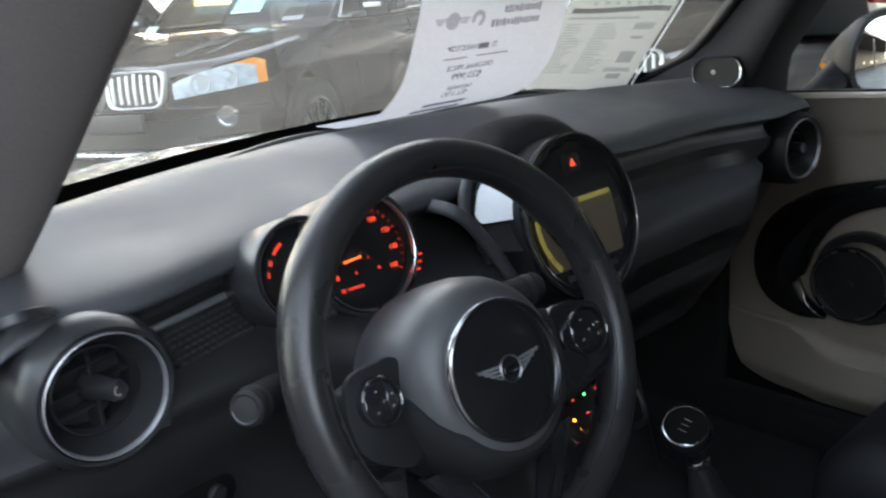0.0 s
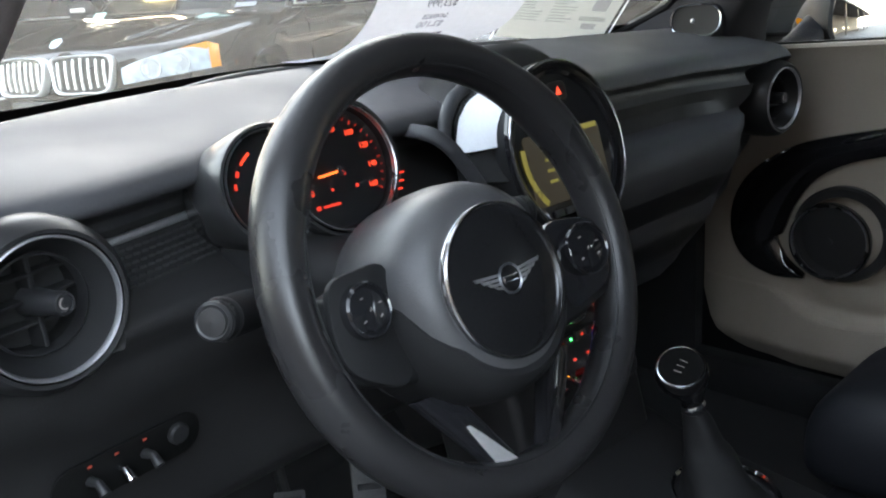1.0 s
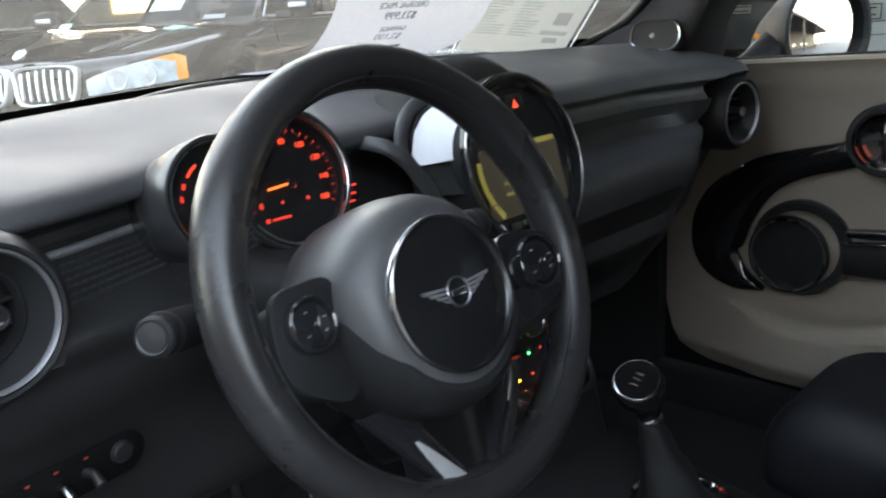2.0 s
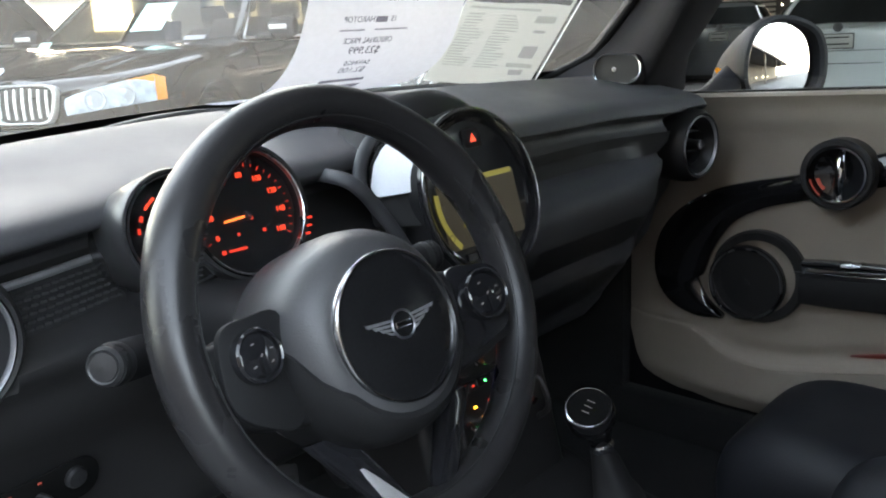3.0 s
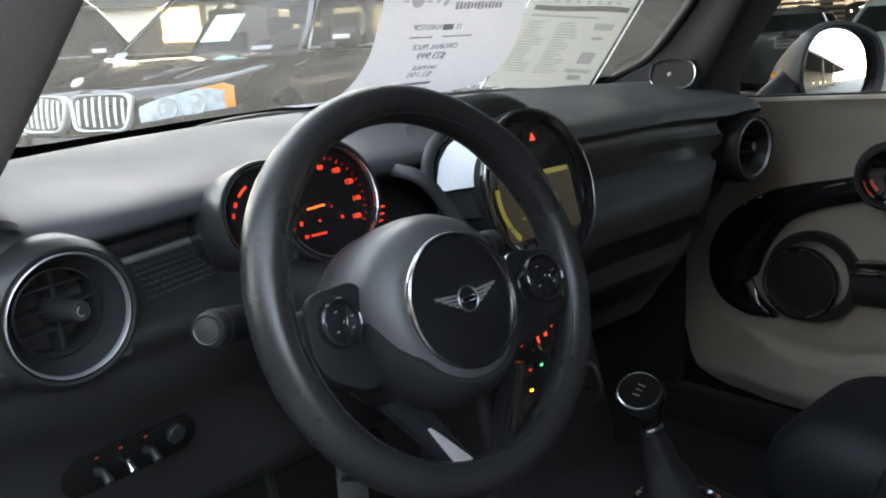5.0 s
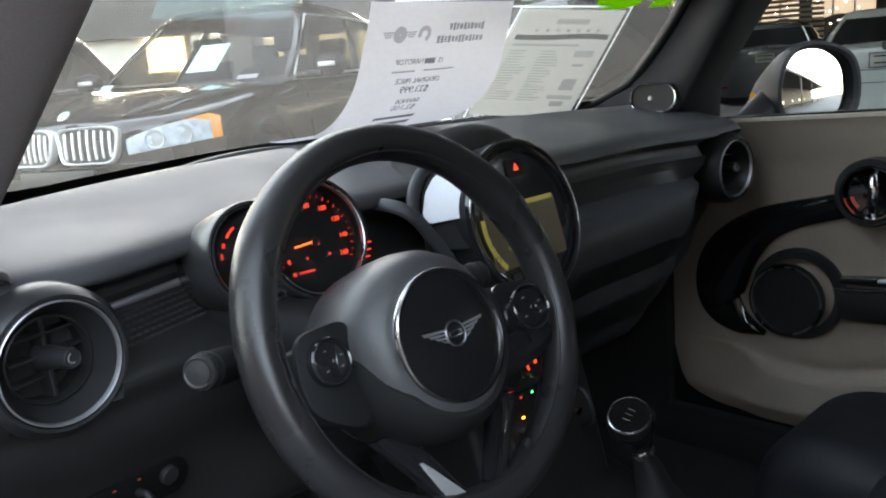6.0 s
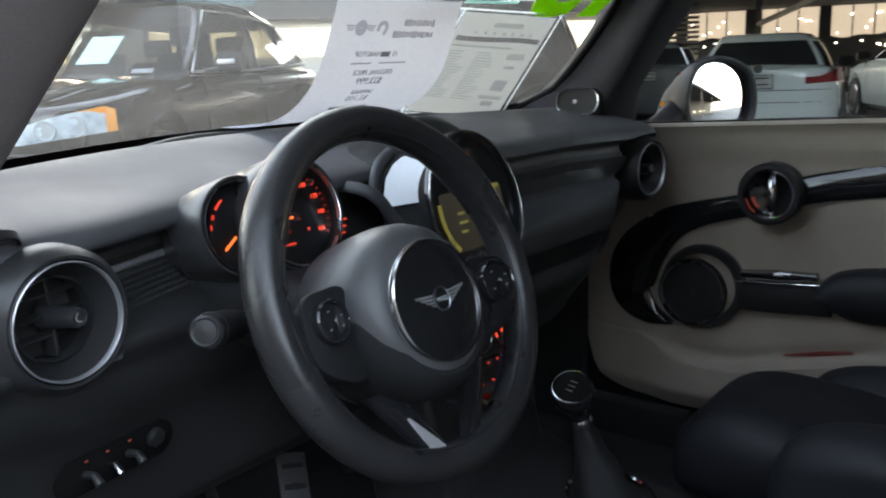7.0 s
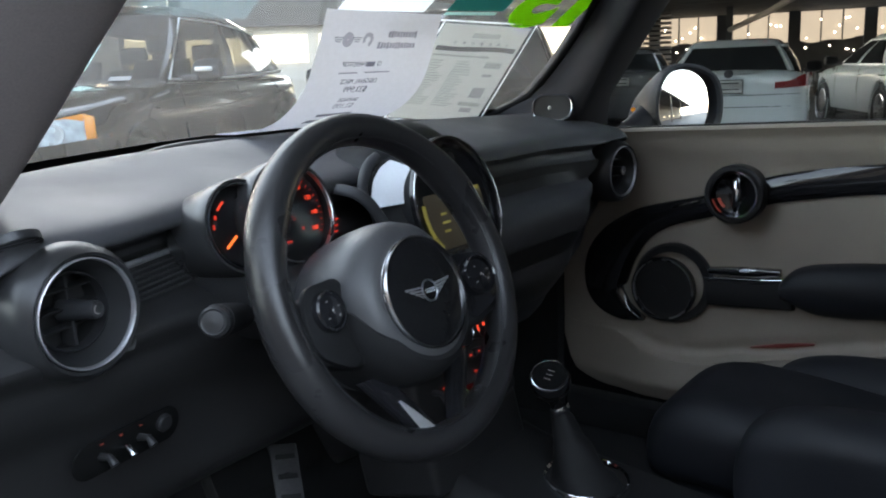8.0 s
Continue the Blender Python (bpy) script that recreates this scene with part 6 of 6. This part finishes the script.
        tube(bm, [m @ Vector((sd * (W * 0.992 + 0.004), 1.45 + 0.2 * k, 0.80 + 0.012 * k)) for k in range(14)], 0.006, 6)
        part("side_crease", bm, paint, body)
    if face == "front":
        # twin grilles with upright bars
        for sd in (-1, 1):
            gm = m @ Matrix.Translation((sd * 0.205, nose_v(0.205) - 0.014, 0.765)) @ pose(0, 0, 0, 84, 0, sd * 8)
            o = [(p.x, p.y) for p in spline([(-0.168, 0.088, 0), (0, 0.101, 0), (0.168, 0.088, 0), (0.180, 0.0, 0), (0.138, -0.098, 0), (0, -0.106, 0), (-0.152, -0.096, 0), (-0.177, 0, 0)], 5, True)]
            bm = bmesh.new()
            sheet(bm, [[(x * q, y * q, z) for x, y in o] for q, z in ((1.05, -0.03), (1.05, 0.016), (1.0, 0.026), (0.93, 0.018), (0.92, -0.01))], True, gm)
            gr = part("grille", bm, BARS, car, "chrome-framed grille")
            bm = bmesh.new()
            plate(bm, [(x * 0.94, y * 0.94) for x, y in o], 0.006, gm @ pose(0, 0, -0.016))
            part("grille_back", bm, BLACK, gr)
            for k in range(7):
                x = -0.138 + 0.046 * k
                hgt = 0.088 - 0.014 * abs(x) / 0.12
                bm = bmesh.new()
                tube(bm, [gm @ Vector((x, y, 0.006 + 0.012 * math.cos(y * 14))) for y in (-hgt, -hgt / 2, 0, hgt / 2, hgt)], 0.0085, 8)
                part("grille_bar", bm, BARS, gr)
        bm = bmesh.new()
        bmx = m @ Matrix.Translation((0, 0.075, 0.935)) @ pose(0, 0, 0, 40)
        lathe(bm, [(0.042, -0.005), (0.042, 0.008), (0.036, 0.010), (0.034, 0.006)], bmx, 28)
        bd = part("badge", bm, CHROME, car, "round badge")
        bm = bmesh.new()
        lathe(bm, [(0.035, 0.006), (0.001, 0.008)], bmx, 24)
        part("badge_disc", bm, MINT, bd)

        def nose(u, w, out=0.012):
            return m @ Vector((u, nose_v(abs(u)) - out * (1.2 - abs(u) / W), w))

        for sd in (-1, 1):
            # headlamp lens in two colours, over two round lamps
            for u0, u1, mat, nm in ((0.43, 0.832, LAMP, "headlamp"), (0.832, 0.866, AMBER, "indicator")):
                rows = []
                for i in range(9):
                    u = u0 + (u1 - u0) * i / 8
                    q = (u - 0.43) / 0.432
                    lo, hi = 0.695 + 0.055 * q, 0.785 + 0.115 * q ** 0.8
                    if u > 0.83:
                        hi -= (u - 0.83) * 0.8
                    rows.append([nose(sd * u, lo + (hi - lo) * j / 6, 0.02 + 0.012 * math.sin(math.pi * j / 6)) + (m.to_3x3() @ Vector((sd * 0.014 * q, 0, 0))) for j in range(7)])
                bm = bmesh.new()
                sheet(bm, rows)
                hl = part(nm, bm, mat, car, "clear headlamp" if mat is LAMP else "amber corner indicator")
                if mat is LAMP:
                    for u in (0.585, 0.72):
                        c0 = nose(sd * u, 0.772 + 0.1 * (u - 0.59), 0.033)
                        mm = Matrix.Translation(c0) @ (m @ pose(0, 0, 0, 90, 0, sd * 20)).to_quaternion().to_matrix().to_4x4()
                        bm = bmesh.new()
                        lathe(bm, [(0.058, -0.004), (0.058, 0.009), (0.051, 0.010), (0.045, 0.002), (0.028, 0.001), (0.001, 0.006)], mm, 28)
                        part("lamp_ring", bm, LAMPBOWL, hl, "pale lamp bowl")
            # amber strip that runs inward along the lamp's top
            bm = bmesh.new()
            rows = []
            for i in range(7):
                u = 0.72 + 0.112 * i / 6
                q = (u - 0.43) / 0.432
                lo, hi = 0.695 + 0.055 * q, 0.785 + 0.115 * q ** 0.8
                rows.append([nose(sd * u, hi - (hi - lo) * (0.02 + 0.30 * (i / 6) ** 2) * (1 - j / 2), 0.027) + (m.to_3x3() @ Vector((sd * 0.014 * q, 0, 0))) for j in range(3)])
            sheet(bm, rows)
            part("indicator_strip", bm, AMBER, hl, "amber strip")
            c0 = nose(sd * 0.69, 0.575, 0.03)
            mm = Matrix.Translation(c0) @ (m @ pose(0, 0, 0, 90, 0, sd * 22)).to_quaternion().to_matrix().to_4x4()
            bm = bmesh.new()
            lathe(bm, [(0.066, -0.03), (0.062, 0.006), (0.050, 0.008), (0.047, 0.0), (0.001, 0.006)], mm, 28)
            part("fog_lamp", bm, CHROME, car, "round fog lamp")
            bm = bmesh.new()
            rows = []
            for i in range(9):
                u = 0.40 + 0.42 * i / 8
                rows.append([nose(sd * u, z, 0.006) for z in (0.47, 0.60 - 0.04 * abs(i - 4) / 4)])
            sheet(bm, rows)
            part("bumper_recess", bm, BLACK, car)
            bm = bmesh.new()
            tube(bm, [nose(sd * (0.38 + 0.06 * i), 0.645 - 0.010 * i * 0.4, 0.012) for i in range(9)], 0.012, 8)
            part("bumper_crease", bm, paint, body)
            # raised lines of the bonnet
            for a0, a1, z in ((0.30, 0.62, 0), (0.52, 0.74, 0)):
                bm = bmesh.new()
                pts = []
                for i in range(9):
                    v = 0.30 + 0.95 * i / 8
                    u = a0 + (a1 - a0) * i / 8
                    h, zt = half(v), top(v)
                    zb = min(belt - 0.03 + 0.02 * step(1, 4, v), zt - 0.045)
                    fr = u / h
                    zz = zb + (zt - zb) * (0.92 if fr < 0.56 else 0.92 - (fr - 0.56) / 0.24 * 0.20)
                    pts.append(m @ Vector((sd * u, v, zz - 0.004)))
                tube(bm, pts, 0.013, 12)
                part("bonnet_crease", bm, paint, body)
        bm = bmesh.new()
        rows = [[nose(u, z, 0.010) for u in [-0.52 + 0.13 * k for k in range(9)]] for z in (0.42, 0.58)]
        sheet(bm, rows)
        part("lower_intake", bm, BLACK, car, "black lower intake")
        bm = bmesh.new()
        box(bm, (-0.26, nose_v(0.26) - 0.09, 0.52), (0.26, nose_v(0.26) - 0.06, 0.63), m, bevel=0.008)
        part("plate_holder", bm, DARK, car)
        bm = bmesh.new()
        tube(bm, [nose(u, 0.385, 0.02) for u in [-0.8 + 0.1 * k for k in range(17)]], 0.02, 8)
        part("lower_lip", bm, SATIN, car, "silver lower lip")
    else:
        def stern(u, w, out=0.012):
            vv = L - 0.6 * (1 - max(0, 1 - (abs(u) / (W * 0.97)) ** 2) ** (1 / 3))
            return m @ Vector((u, vv + out, w))

        for sd in (-1, 1):
            rows = []
            for i in range(9):
                u = 0.50 + 0.39 * i / 8
                q = i / 8
                rows.append([stern(sd * u, 0.82 + 0.02 * q + (0.075 + 0.075 * step(0.3, 0.9, q)) * j / 5, 0.02) + (m.to_3x3() @ Vector((sd * 0.02 * q, 0, 0))) for j in range(6)])
            bm = bmesh.new()
            sheet(bm, rows)
            part("tail_lamp", bm, REDLENS, car, "red tail lamp")
            bm = bmesh.new()
            tube(bm, [stern(sd * (0.62 + 0.03 * k), 0.40, 0.015) for k in range(7)], 0.015, 8)
            part("reflector", bm, REDLENS, car, "red bumper reflector")
        bm = bmesh.new()
        bmx = m @ Matrix.Translation((0, L + 0.004, 1.0)) @ pose(0, 0, 0, -78, 0, 0)
        lathe(bm, [(0.050, -0.005), (0.050, 0.008), (0.044, 0.010), (0.001, 0.010)], bmx, 24)
        part("badge", bm, DARK, car, "round badge")
        bm = bmesh.new()
        box(bm, (-0.165, L - 0.01, 0.775), (0.165, L + 0.012, 0.935), m, bevel=0.004)
        part("plate_frame", bm, DARK, car)
        bm = bmesh.new()
        box(bm, (-0.153, L + 0.0, 0.785), (0.153, L + 0.02, 0.925), m, bevel=0.004)
        pl = part("number_plate", bm, PAPER2, car, "pale dealer plate")
        bm = bmesh.new()
        for z in (0.825, 0.895):
            box(bm, (-0.115, L + 0.02, z - 0.008), (0.115, L + 0.023, z + 0.008), m)
        part("plate_bar", bm, STEEL, pl)
        for z in (0.62, 0.755):
            bm = bmesh.new()
            tube(bm, [stern(-0.85 + 0.1 * k, z, -0.002) for k in range(18)], 0.005, 6)
            part("bumper_gap", bm, DARK, body)

    def screen_sheet(x0, x1, t0, t1, mat, lab):
        rows = []
        for i in range(4):
            rg = ring(t0 + (t1 - t0) * i / 3, 0.012)
            f = [p for p in rg if p[1] < g0 + 1.2]
            row = []
            for k in range(5):
                x = x0 + (x1 - x0) * k / 4
                b = sorted(f, key=lambda p: p[0])
                for p, q in zip(b, b[1:]):
                    if p[0] <= x <= q[0]:
                        w = (x - p[0]) / max(1e-6, q[0] - p[0])
                        row.append((x, p[1] + (q[1] - p[1]) * w - 0.004, p[2]))
                        break
            rows.append(row)
        if all(len(r) == 5 for r in rows):
            bm = bmesh.new()
            sheet(bm, rows, False, m)
            part("screen_label", bm, mat, roof, lab)
    if face == "front" and priced:
        screen_sheet(0.05, 0.28, 0.20, 0.54, MINT, "mint price label on the windscreen")
        screen_sheet(-0.72, -0.58, 0.04, 0.12, MINT, "mint label")
        screen_sheet(0.48, 0.62, 0.07, 0.12, PAPER, "small white label")
    return car


HEAD = 61.1
ux, uy = math.cos(radians(HEAD)), -math.sin(radians(HEAD))
vx, vy = math.sin(radians(HEAD)), math.cos(radians(HEAD))
parked_car("parked_suv", "dark brown metallic SUV with twin chrome grilles, parked facing", PAINT_DARK, (1.112, 4.624, 0.05), HEAD, clear=True)
parked_car("parked_suv", "dark SUV with chrome grille parked beside another", PAINT_DARK, (1.112 + 2.7 * ux + 0.75 * vx, 4.624 + 2.7 * uy + 0.75 * vy, -0.04), HEAD, priced=False)
parked_car("parked_suv", "dark SUV parked behind the brown one in the row", PAINT_DARK, (1.112 - 2.75 * ux - 1.0 * vx, 4.624 - 2.75 * uy - 1.0 * vy, 0.08), HEAD)
# white saloons seen past the passenger's window
d0 = Vector((0.953, 0.303))
parked_car("parked_sedan", "white saloon car with red tail lamps, parked tail first", PAINT_WHITE, (-0.94 + d0.x * 10.4 + 4.62 * 0.966, -0.47 + d0.y * 10.4 + 4.62 * 0.259, -0.08), 255, L=4.62, W=0.90, H=1.43, hood=0.98, belt=0.95, tail=0.55, front=0.80, wheel=0.325, width=(0.93, 0.64), face="rear")
parked_car("parked_sedan", "white saloon car parked beside the other white one", PAINT_WHITE, (16.5, 2.65, -0.04), 242, L=4.62, W=0.90, H=1.45, hood=0.98, belt=0.95, tail=0.55, front=0.80, wheel=0.325, width=(0.93, 0.64), face="rear")
for k, (x, y, hd, pt) in enumerate(((13.0, 8.0, 250, PAINT_DARK), (17.5, 7.5, 250, PAINT_GREY), (22.0, 4.5, 200, PAINT_DARK), (25.0, 1.0, 200, PAINT_DARK), (14.5, 10.5, 250, PAINT_GREY))):
    parked_car("parked_sedan", "dark saloon car in the far rows of the lot", pt, (x, y, -0.1), hd, L=4.6, W=0.9, H=1.45, hood=0.98, belt=0.96, tail=0.55, front=0.8, wheel=0.325, width=(0.93, 0.64), face="rear")


# ---- ground and buildings ----
def ground():
    bm = bmesh.new()
    rows = []
    for i in range(41):
        y = -400 + 20 * i
        rows.append([(-400 + 20 * j, y, -0.004 * (-400 + 20 * j) * 0.3 if abs(-400 + 20 * j) < 30 else -0.036 * (1 if j > 20 else -1)) for j in range(41)])
    sheet(bm, rows)
    tagged(part("ground", bm, ASPHALT, None, "grey asphalt of the car lot"), category="ground", kind="structure")


ground()


def frame_along(az, dist):
    """A frame that faces back along an azimuth: x to the right, y away, z up."""
    a = radians(az)
    f = Vector((math.sin(a), math.cos(a), 0))
    r = Vector((math.cos(a), -math.sin(a), 0))
    m = Matrix((r, f, Vector((0, 0, 1)))).transposed().to_4x4()
    m.translation = Vector((-0.94, -0.49, 0)) + f * dist
    return m


def showroom():
    b = thing("showroom", "long dealership building with lit showroom windows under a dark canopy", "building", at=(38, 10, 0))
    m = frame_along(76, 42)
    bm = bmesh.new()
    box(bm, (-16, 0.3, 0), (16, 8, 3.1), m)
    box(bm, (-16, -0.1, 2.95), (16, 0.3, 6.5), m)
    box(bm, (-16, -0.1, 0), (16, 0.3, 1.55), m)
    part("wall", bm, SOFFIT, b, "dark facade")
    for k in range(10):
        x0 = -15.0 + 3.05 * k
        bm = bmesh.new()
        box(bm, (x0, 0.05, 0.5), (x0 + 2.55, 0.12, 2.95), m)
        w = part("window", bm, SHOW_GLOW, b, "warmly lit showroom window")
        for f in (0.33, 0.67):
            bm = bmesh.new()
            box(bm, (x0 + 2.55 * f - 0.03, -0.02, 0.5), (x0 + 2.55 * f + 0.03, 0.05, 2.95), m)
            part("mullion", bm, STEEL, w)
        # the landscape mirrored in the pane, drawn as a dark hill shape
        bm = bmesh.new()
        ridge = [(x0 + 2.55 * q / 16, 1.68 + 0.07 * math.sin(1.9 * k + 5.1 * q / 16) + 0.05 * math.sin(3.1 * k + 11 * q / 16)) for q in range(17)]
        plate(bm, [(x0, 1.5)] + [(x0 + 2.55, 1.5)] + ridge[::-1], 0.05, m @ Matrix.Translation((0, -0.04, 0)) @ pose(0, 0, 0, 90))
        part("hill_reflection", bm, SOFFIT, w, "dark hill line put in as the pane's reflection")
        bm = bmesh.new()
        box(bm, (x0 + 2.55, -0.3, 0), (x0 + 3.05, 0.1, 2.95), m)
        part("column", bm, SOFFIT, b)
        rnd = random.Random(k)
        for j in range(12):
            bm = bmesh.new()
            x, z = x0 + rnd.uniform(0.2, 2.4), rnd.uniform(1.0, 2.7)
            bmesh.ops.create_icosphere(bm, subdivisions=1, radius=0.032, matrix=m @ Matrix.Translation((x, -0.13, z)))
            part("lamp", bm, WARM_LAMP, w, "bright lamp")
    bm = bmesh.new()
    box(bm, (-9.5, -20, 2.98), (17, 0.2, 3.35), m)
    box(bm, (-3.0, -35, 2.98), (13.0, -20, 3.35), m)
    part("canopy", bm, SOFFIT, b, "dark flat canopy")
    for x in (6,):
        bm = bmesh.new()
        box(bm, (x - 0.12, -20, -0.1), (x + 0.12, -19.76, 3.0), m)
        part("post", bm, STEEL, b)
    bm = bmesh.new()
    box(bm, (-2.42, -7.12, -0.1), (-2.18, -6.88, 3.0), m)
    part("post", bm, STEEL, b)
    bm = bmesh.new()
    tube(bm, [m @ Vector((-2.3, -7, 2.12)), m @ Vector((-0.76, -12, 2.49)), m @ Vector((0.42, -20, 2.68)), m @ Vector((1.4, -24, 2.98))], 0.10, 8)
    part("brace", bm, CONCRETE, b, "pale slanting brace")
    # slatted screen at its end
    for k in range(16):
        bm = bmesh.new()
        box(bm, (-9.2, -6.0, 0.2 + 0.19 * k), (-4.6, -5.9, 0.31 + 0.19 * k), m)
        part("slat", bm, CONCRETE, b, "pale louvre slat")


showroom()


def workshop():
    b = thing("workshop_building", "low building with bright lit band under a dark overhang", "building", at=(22, 22, 0))
    m = frame_along(40, 30)
    bm = bmesh.new()
    box(bm, (-12.5, 0, 0), (13, 6, 2.75), m)
    part("wall", bm, CONCRETE, b, "pale wall")
    bm = bmesh.new()
    box(bm, (-13, -0.5, 2.71), (13.5, 6.2, 4.6), m)
    part("roof", bm, SOFFIT, b, "dark overhanging roof")
    for k in range(1, 6):
        bm = bmesh.new()
        box(bm, (-6.5 + 3.2 * k, -0.08, 1.5), (-3.7 + 3.2 * k, 0.0, 2.42), m)
        part("window", bm, SHOP_GLOW, b, "brightly lit window")
    # added panes whose glow stands in for the low sun's glare and the sky
    for x0, x1, mat, lab in ((-7.2, -5.95, SUN_GLOW, "added pane that glows for the low sun's glare"), (-5.7, -4.75, DAY_GLOW, "added pane that glows for the bright sky")):
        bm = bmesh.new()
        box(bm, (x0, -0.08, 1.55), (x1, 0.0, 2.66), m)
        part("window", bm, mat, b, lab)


workshop()


def shade_canopy():
    """A dark flat roof on posts, added out of view to shade the cars ahead and the dash."""
    b = thing("shade_canopy", "unseen dark canopy on posts, added to shade cars and dash", "canopy", at=(14, 14, 0))
    for az, dist, x0, x1, y1, z in ((25, 8.0, -6.0, 8.0, 9.0, 3.25), (66, 1.3, -2.0, 10.0, 26.9, 3.6)):
        m = frame_along(az, dist)
        bm = bmesh.new()
        box(bm, (x0, 0, z), (x1, y1, z + 0.5), m, bevel=0.04)
        part("roof", bm, SOFFIT, b, "dark flat roof")
        for k in range(5):
            bm = bmesh.new()
            box(bm, (x0 + 0.2, 0.6 + (y1 - 1.5) * k / 4, z - 0.22), (x1 - 0.2, 0.8 + (y1 - 1.5) * k / 4, z + 0.01), m)
            part("beam", bm, STEEL, b)
    for x in (-3.0, 3.0):
        bm = bmesh.new()
        box(bm, (x - 0.1, 6.0, -0.1), (x + 0.1, 6.2, 3.27), frame_along(25, 8.0))
        part("post", bm, STEEL, b)


shade_canopy()


def left_building():
    """An unseen block added on the driver's side to shade the cabin from there."""
    b = thing("left_shade_block", "unseen dark block added to shade the cabin by the open door", "building", at=(-14, -8, 0))
    bm = bmesh.new()
    box(bm, (-17, -30, -0.2), (-11, 4, 6.0))
    part("wall", bm, DARKWALL, b, "dark painted wall")
    bm = bmesh.new()
    box(bm, (-17.2, -30.2, 6.0), (-10.6, 4.2, 6.3))
    part("roof", bm, SOFFIT, b, "dark overhanging roof")
    for k in range(5):
        bm = bmesh.new()
        box(bm, (-11.02, -27 + 6 * k, 0.0), (-10.96, -23.4 + 6 * k, 2.2))
        part("roller_door", bm, STEEL, b, "dark roller door")


left_building()


def rear_building():
    """A long flat canopy behind the car with a dark wall under it, seen in the wing mirror."""
    b = thing("sales_building", "long dark flat-roofed building with few lit windows behind the car", "building", at=(2, -15.4, 0))
    m = Matrix.Translation((2.0, -15.4, 0)) @ pose(0, 0, 0, 0, 0, -60.5)
    # wall near black, so its colour carries the shade under the roof
    bm = bmesh.new()
    box(bm, (0, -12.2, -0.2), (80, -9.0, 4.2), m)
    part("wall", bm, SHELLMAT, b, "dark wall")
    bm = bmesh.new()
    box(bm, (-0.5, -12.4, 4.2), (80.5, 0.0, 4.5), m)
    part("roof", bm, SOFFIT, b, "dark flat roof")
    for k in range(6):
        bm = bmesh.new()
        box(bm, (1.0 + 15.0 * k, -0.7, -0.2), (1.25 + 15.0 * k, -0.45, 4.2), m)
        part("post", bm, STEEL, b)
    for k, w in enumerate((1.6, 0.8, 2.2, 1.0, 1.8, 1.2)):
        bm = bmesh.new()
        box(bm, (8 + 9.5 * k, -9.0, 0.7), (8 + 9.5 * k + w, -8.95, 1.2), m)
        part("window", bm, SHOP_GLOW, b, "lit window")


rear_building()


def side_building():
    """An unseen low block on the passenger's side, added to keep sky out of the display's reflection."""
    b = thing("reflection_block", "unseen low block added to darken the display's reflection", "building", at=(14, -11, 0))
    m = frame_along(123, 18)
    bm = bmesh.new()
    box(bm, (-6.0, 0, -0.2), (5.2, 5, 4.1), m)
    part("wall", bm, SOFFIT, b, "dark wall")
    bm = bmesh.new()
    box(bm, (-6.4, -0.9, 4.1), (5.6, 5.4, 4.4), m)
    part("roof", bm, SOFFIT, b, "dark flat roof")


side_building()
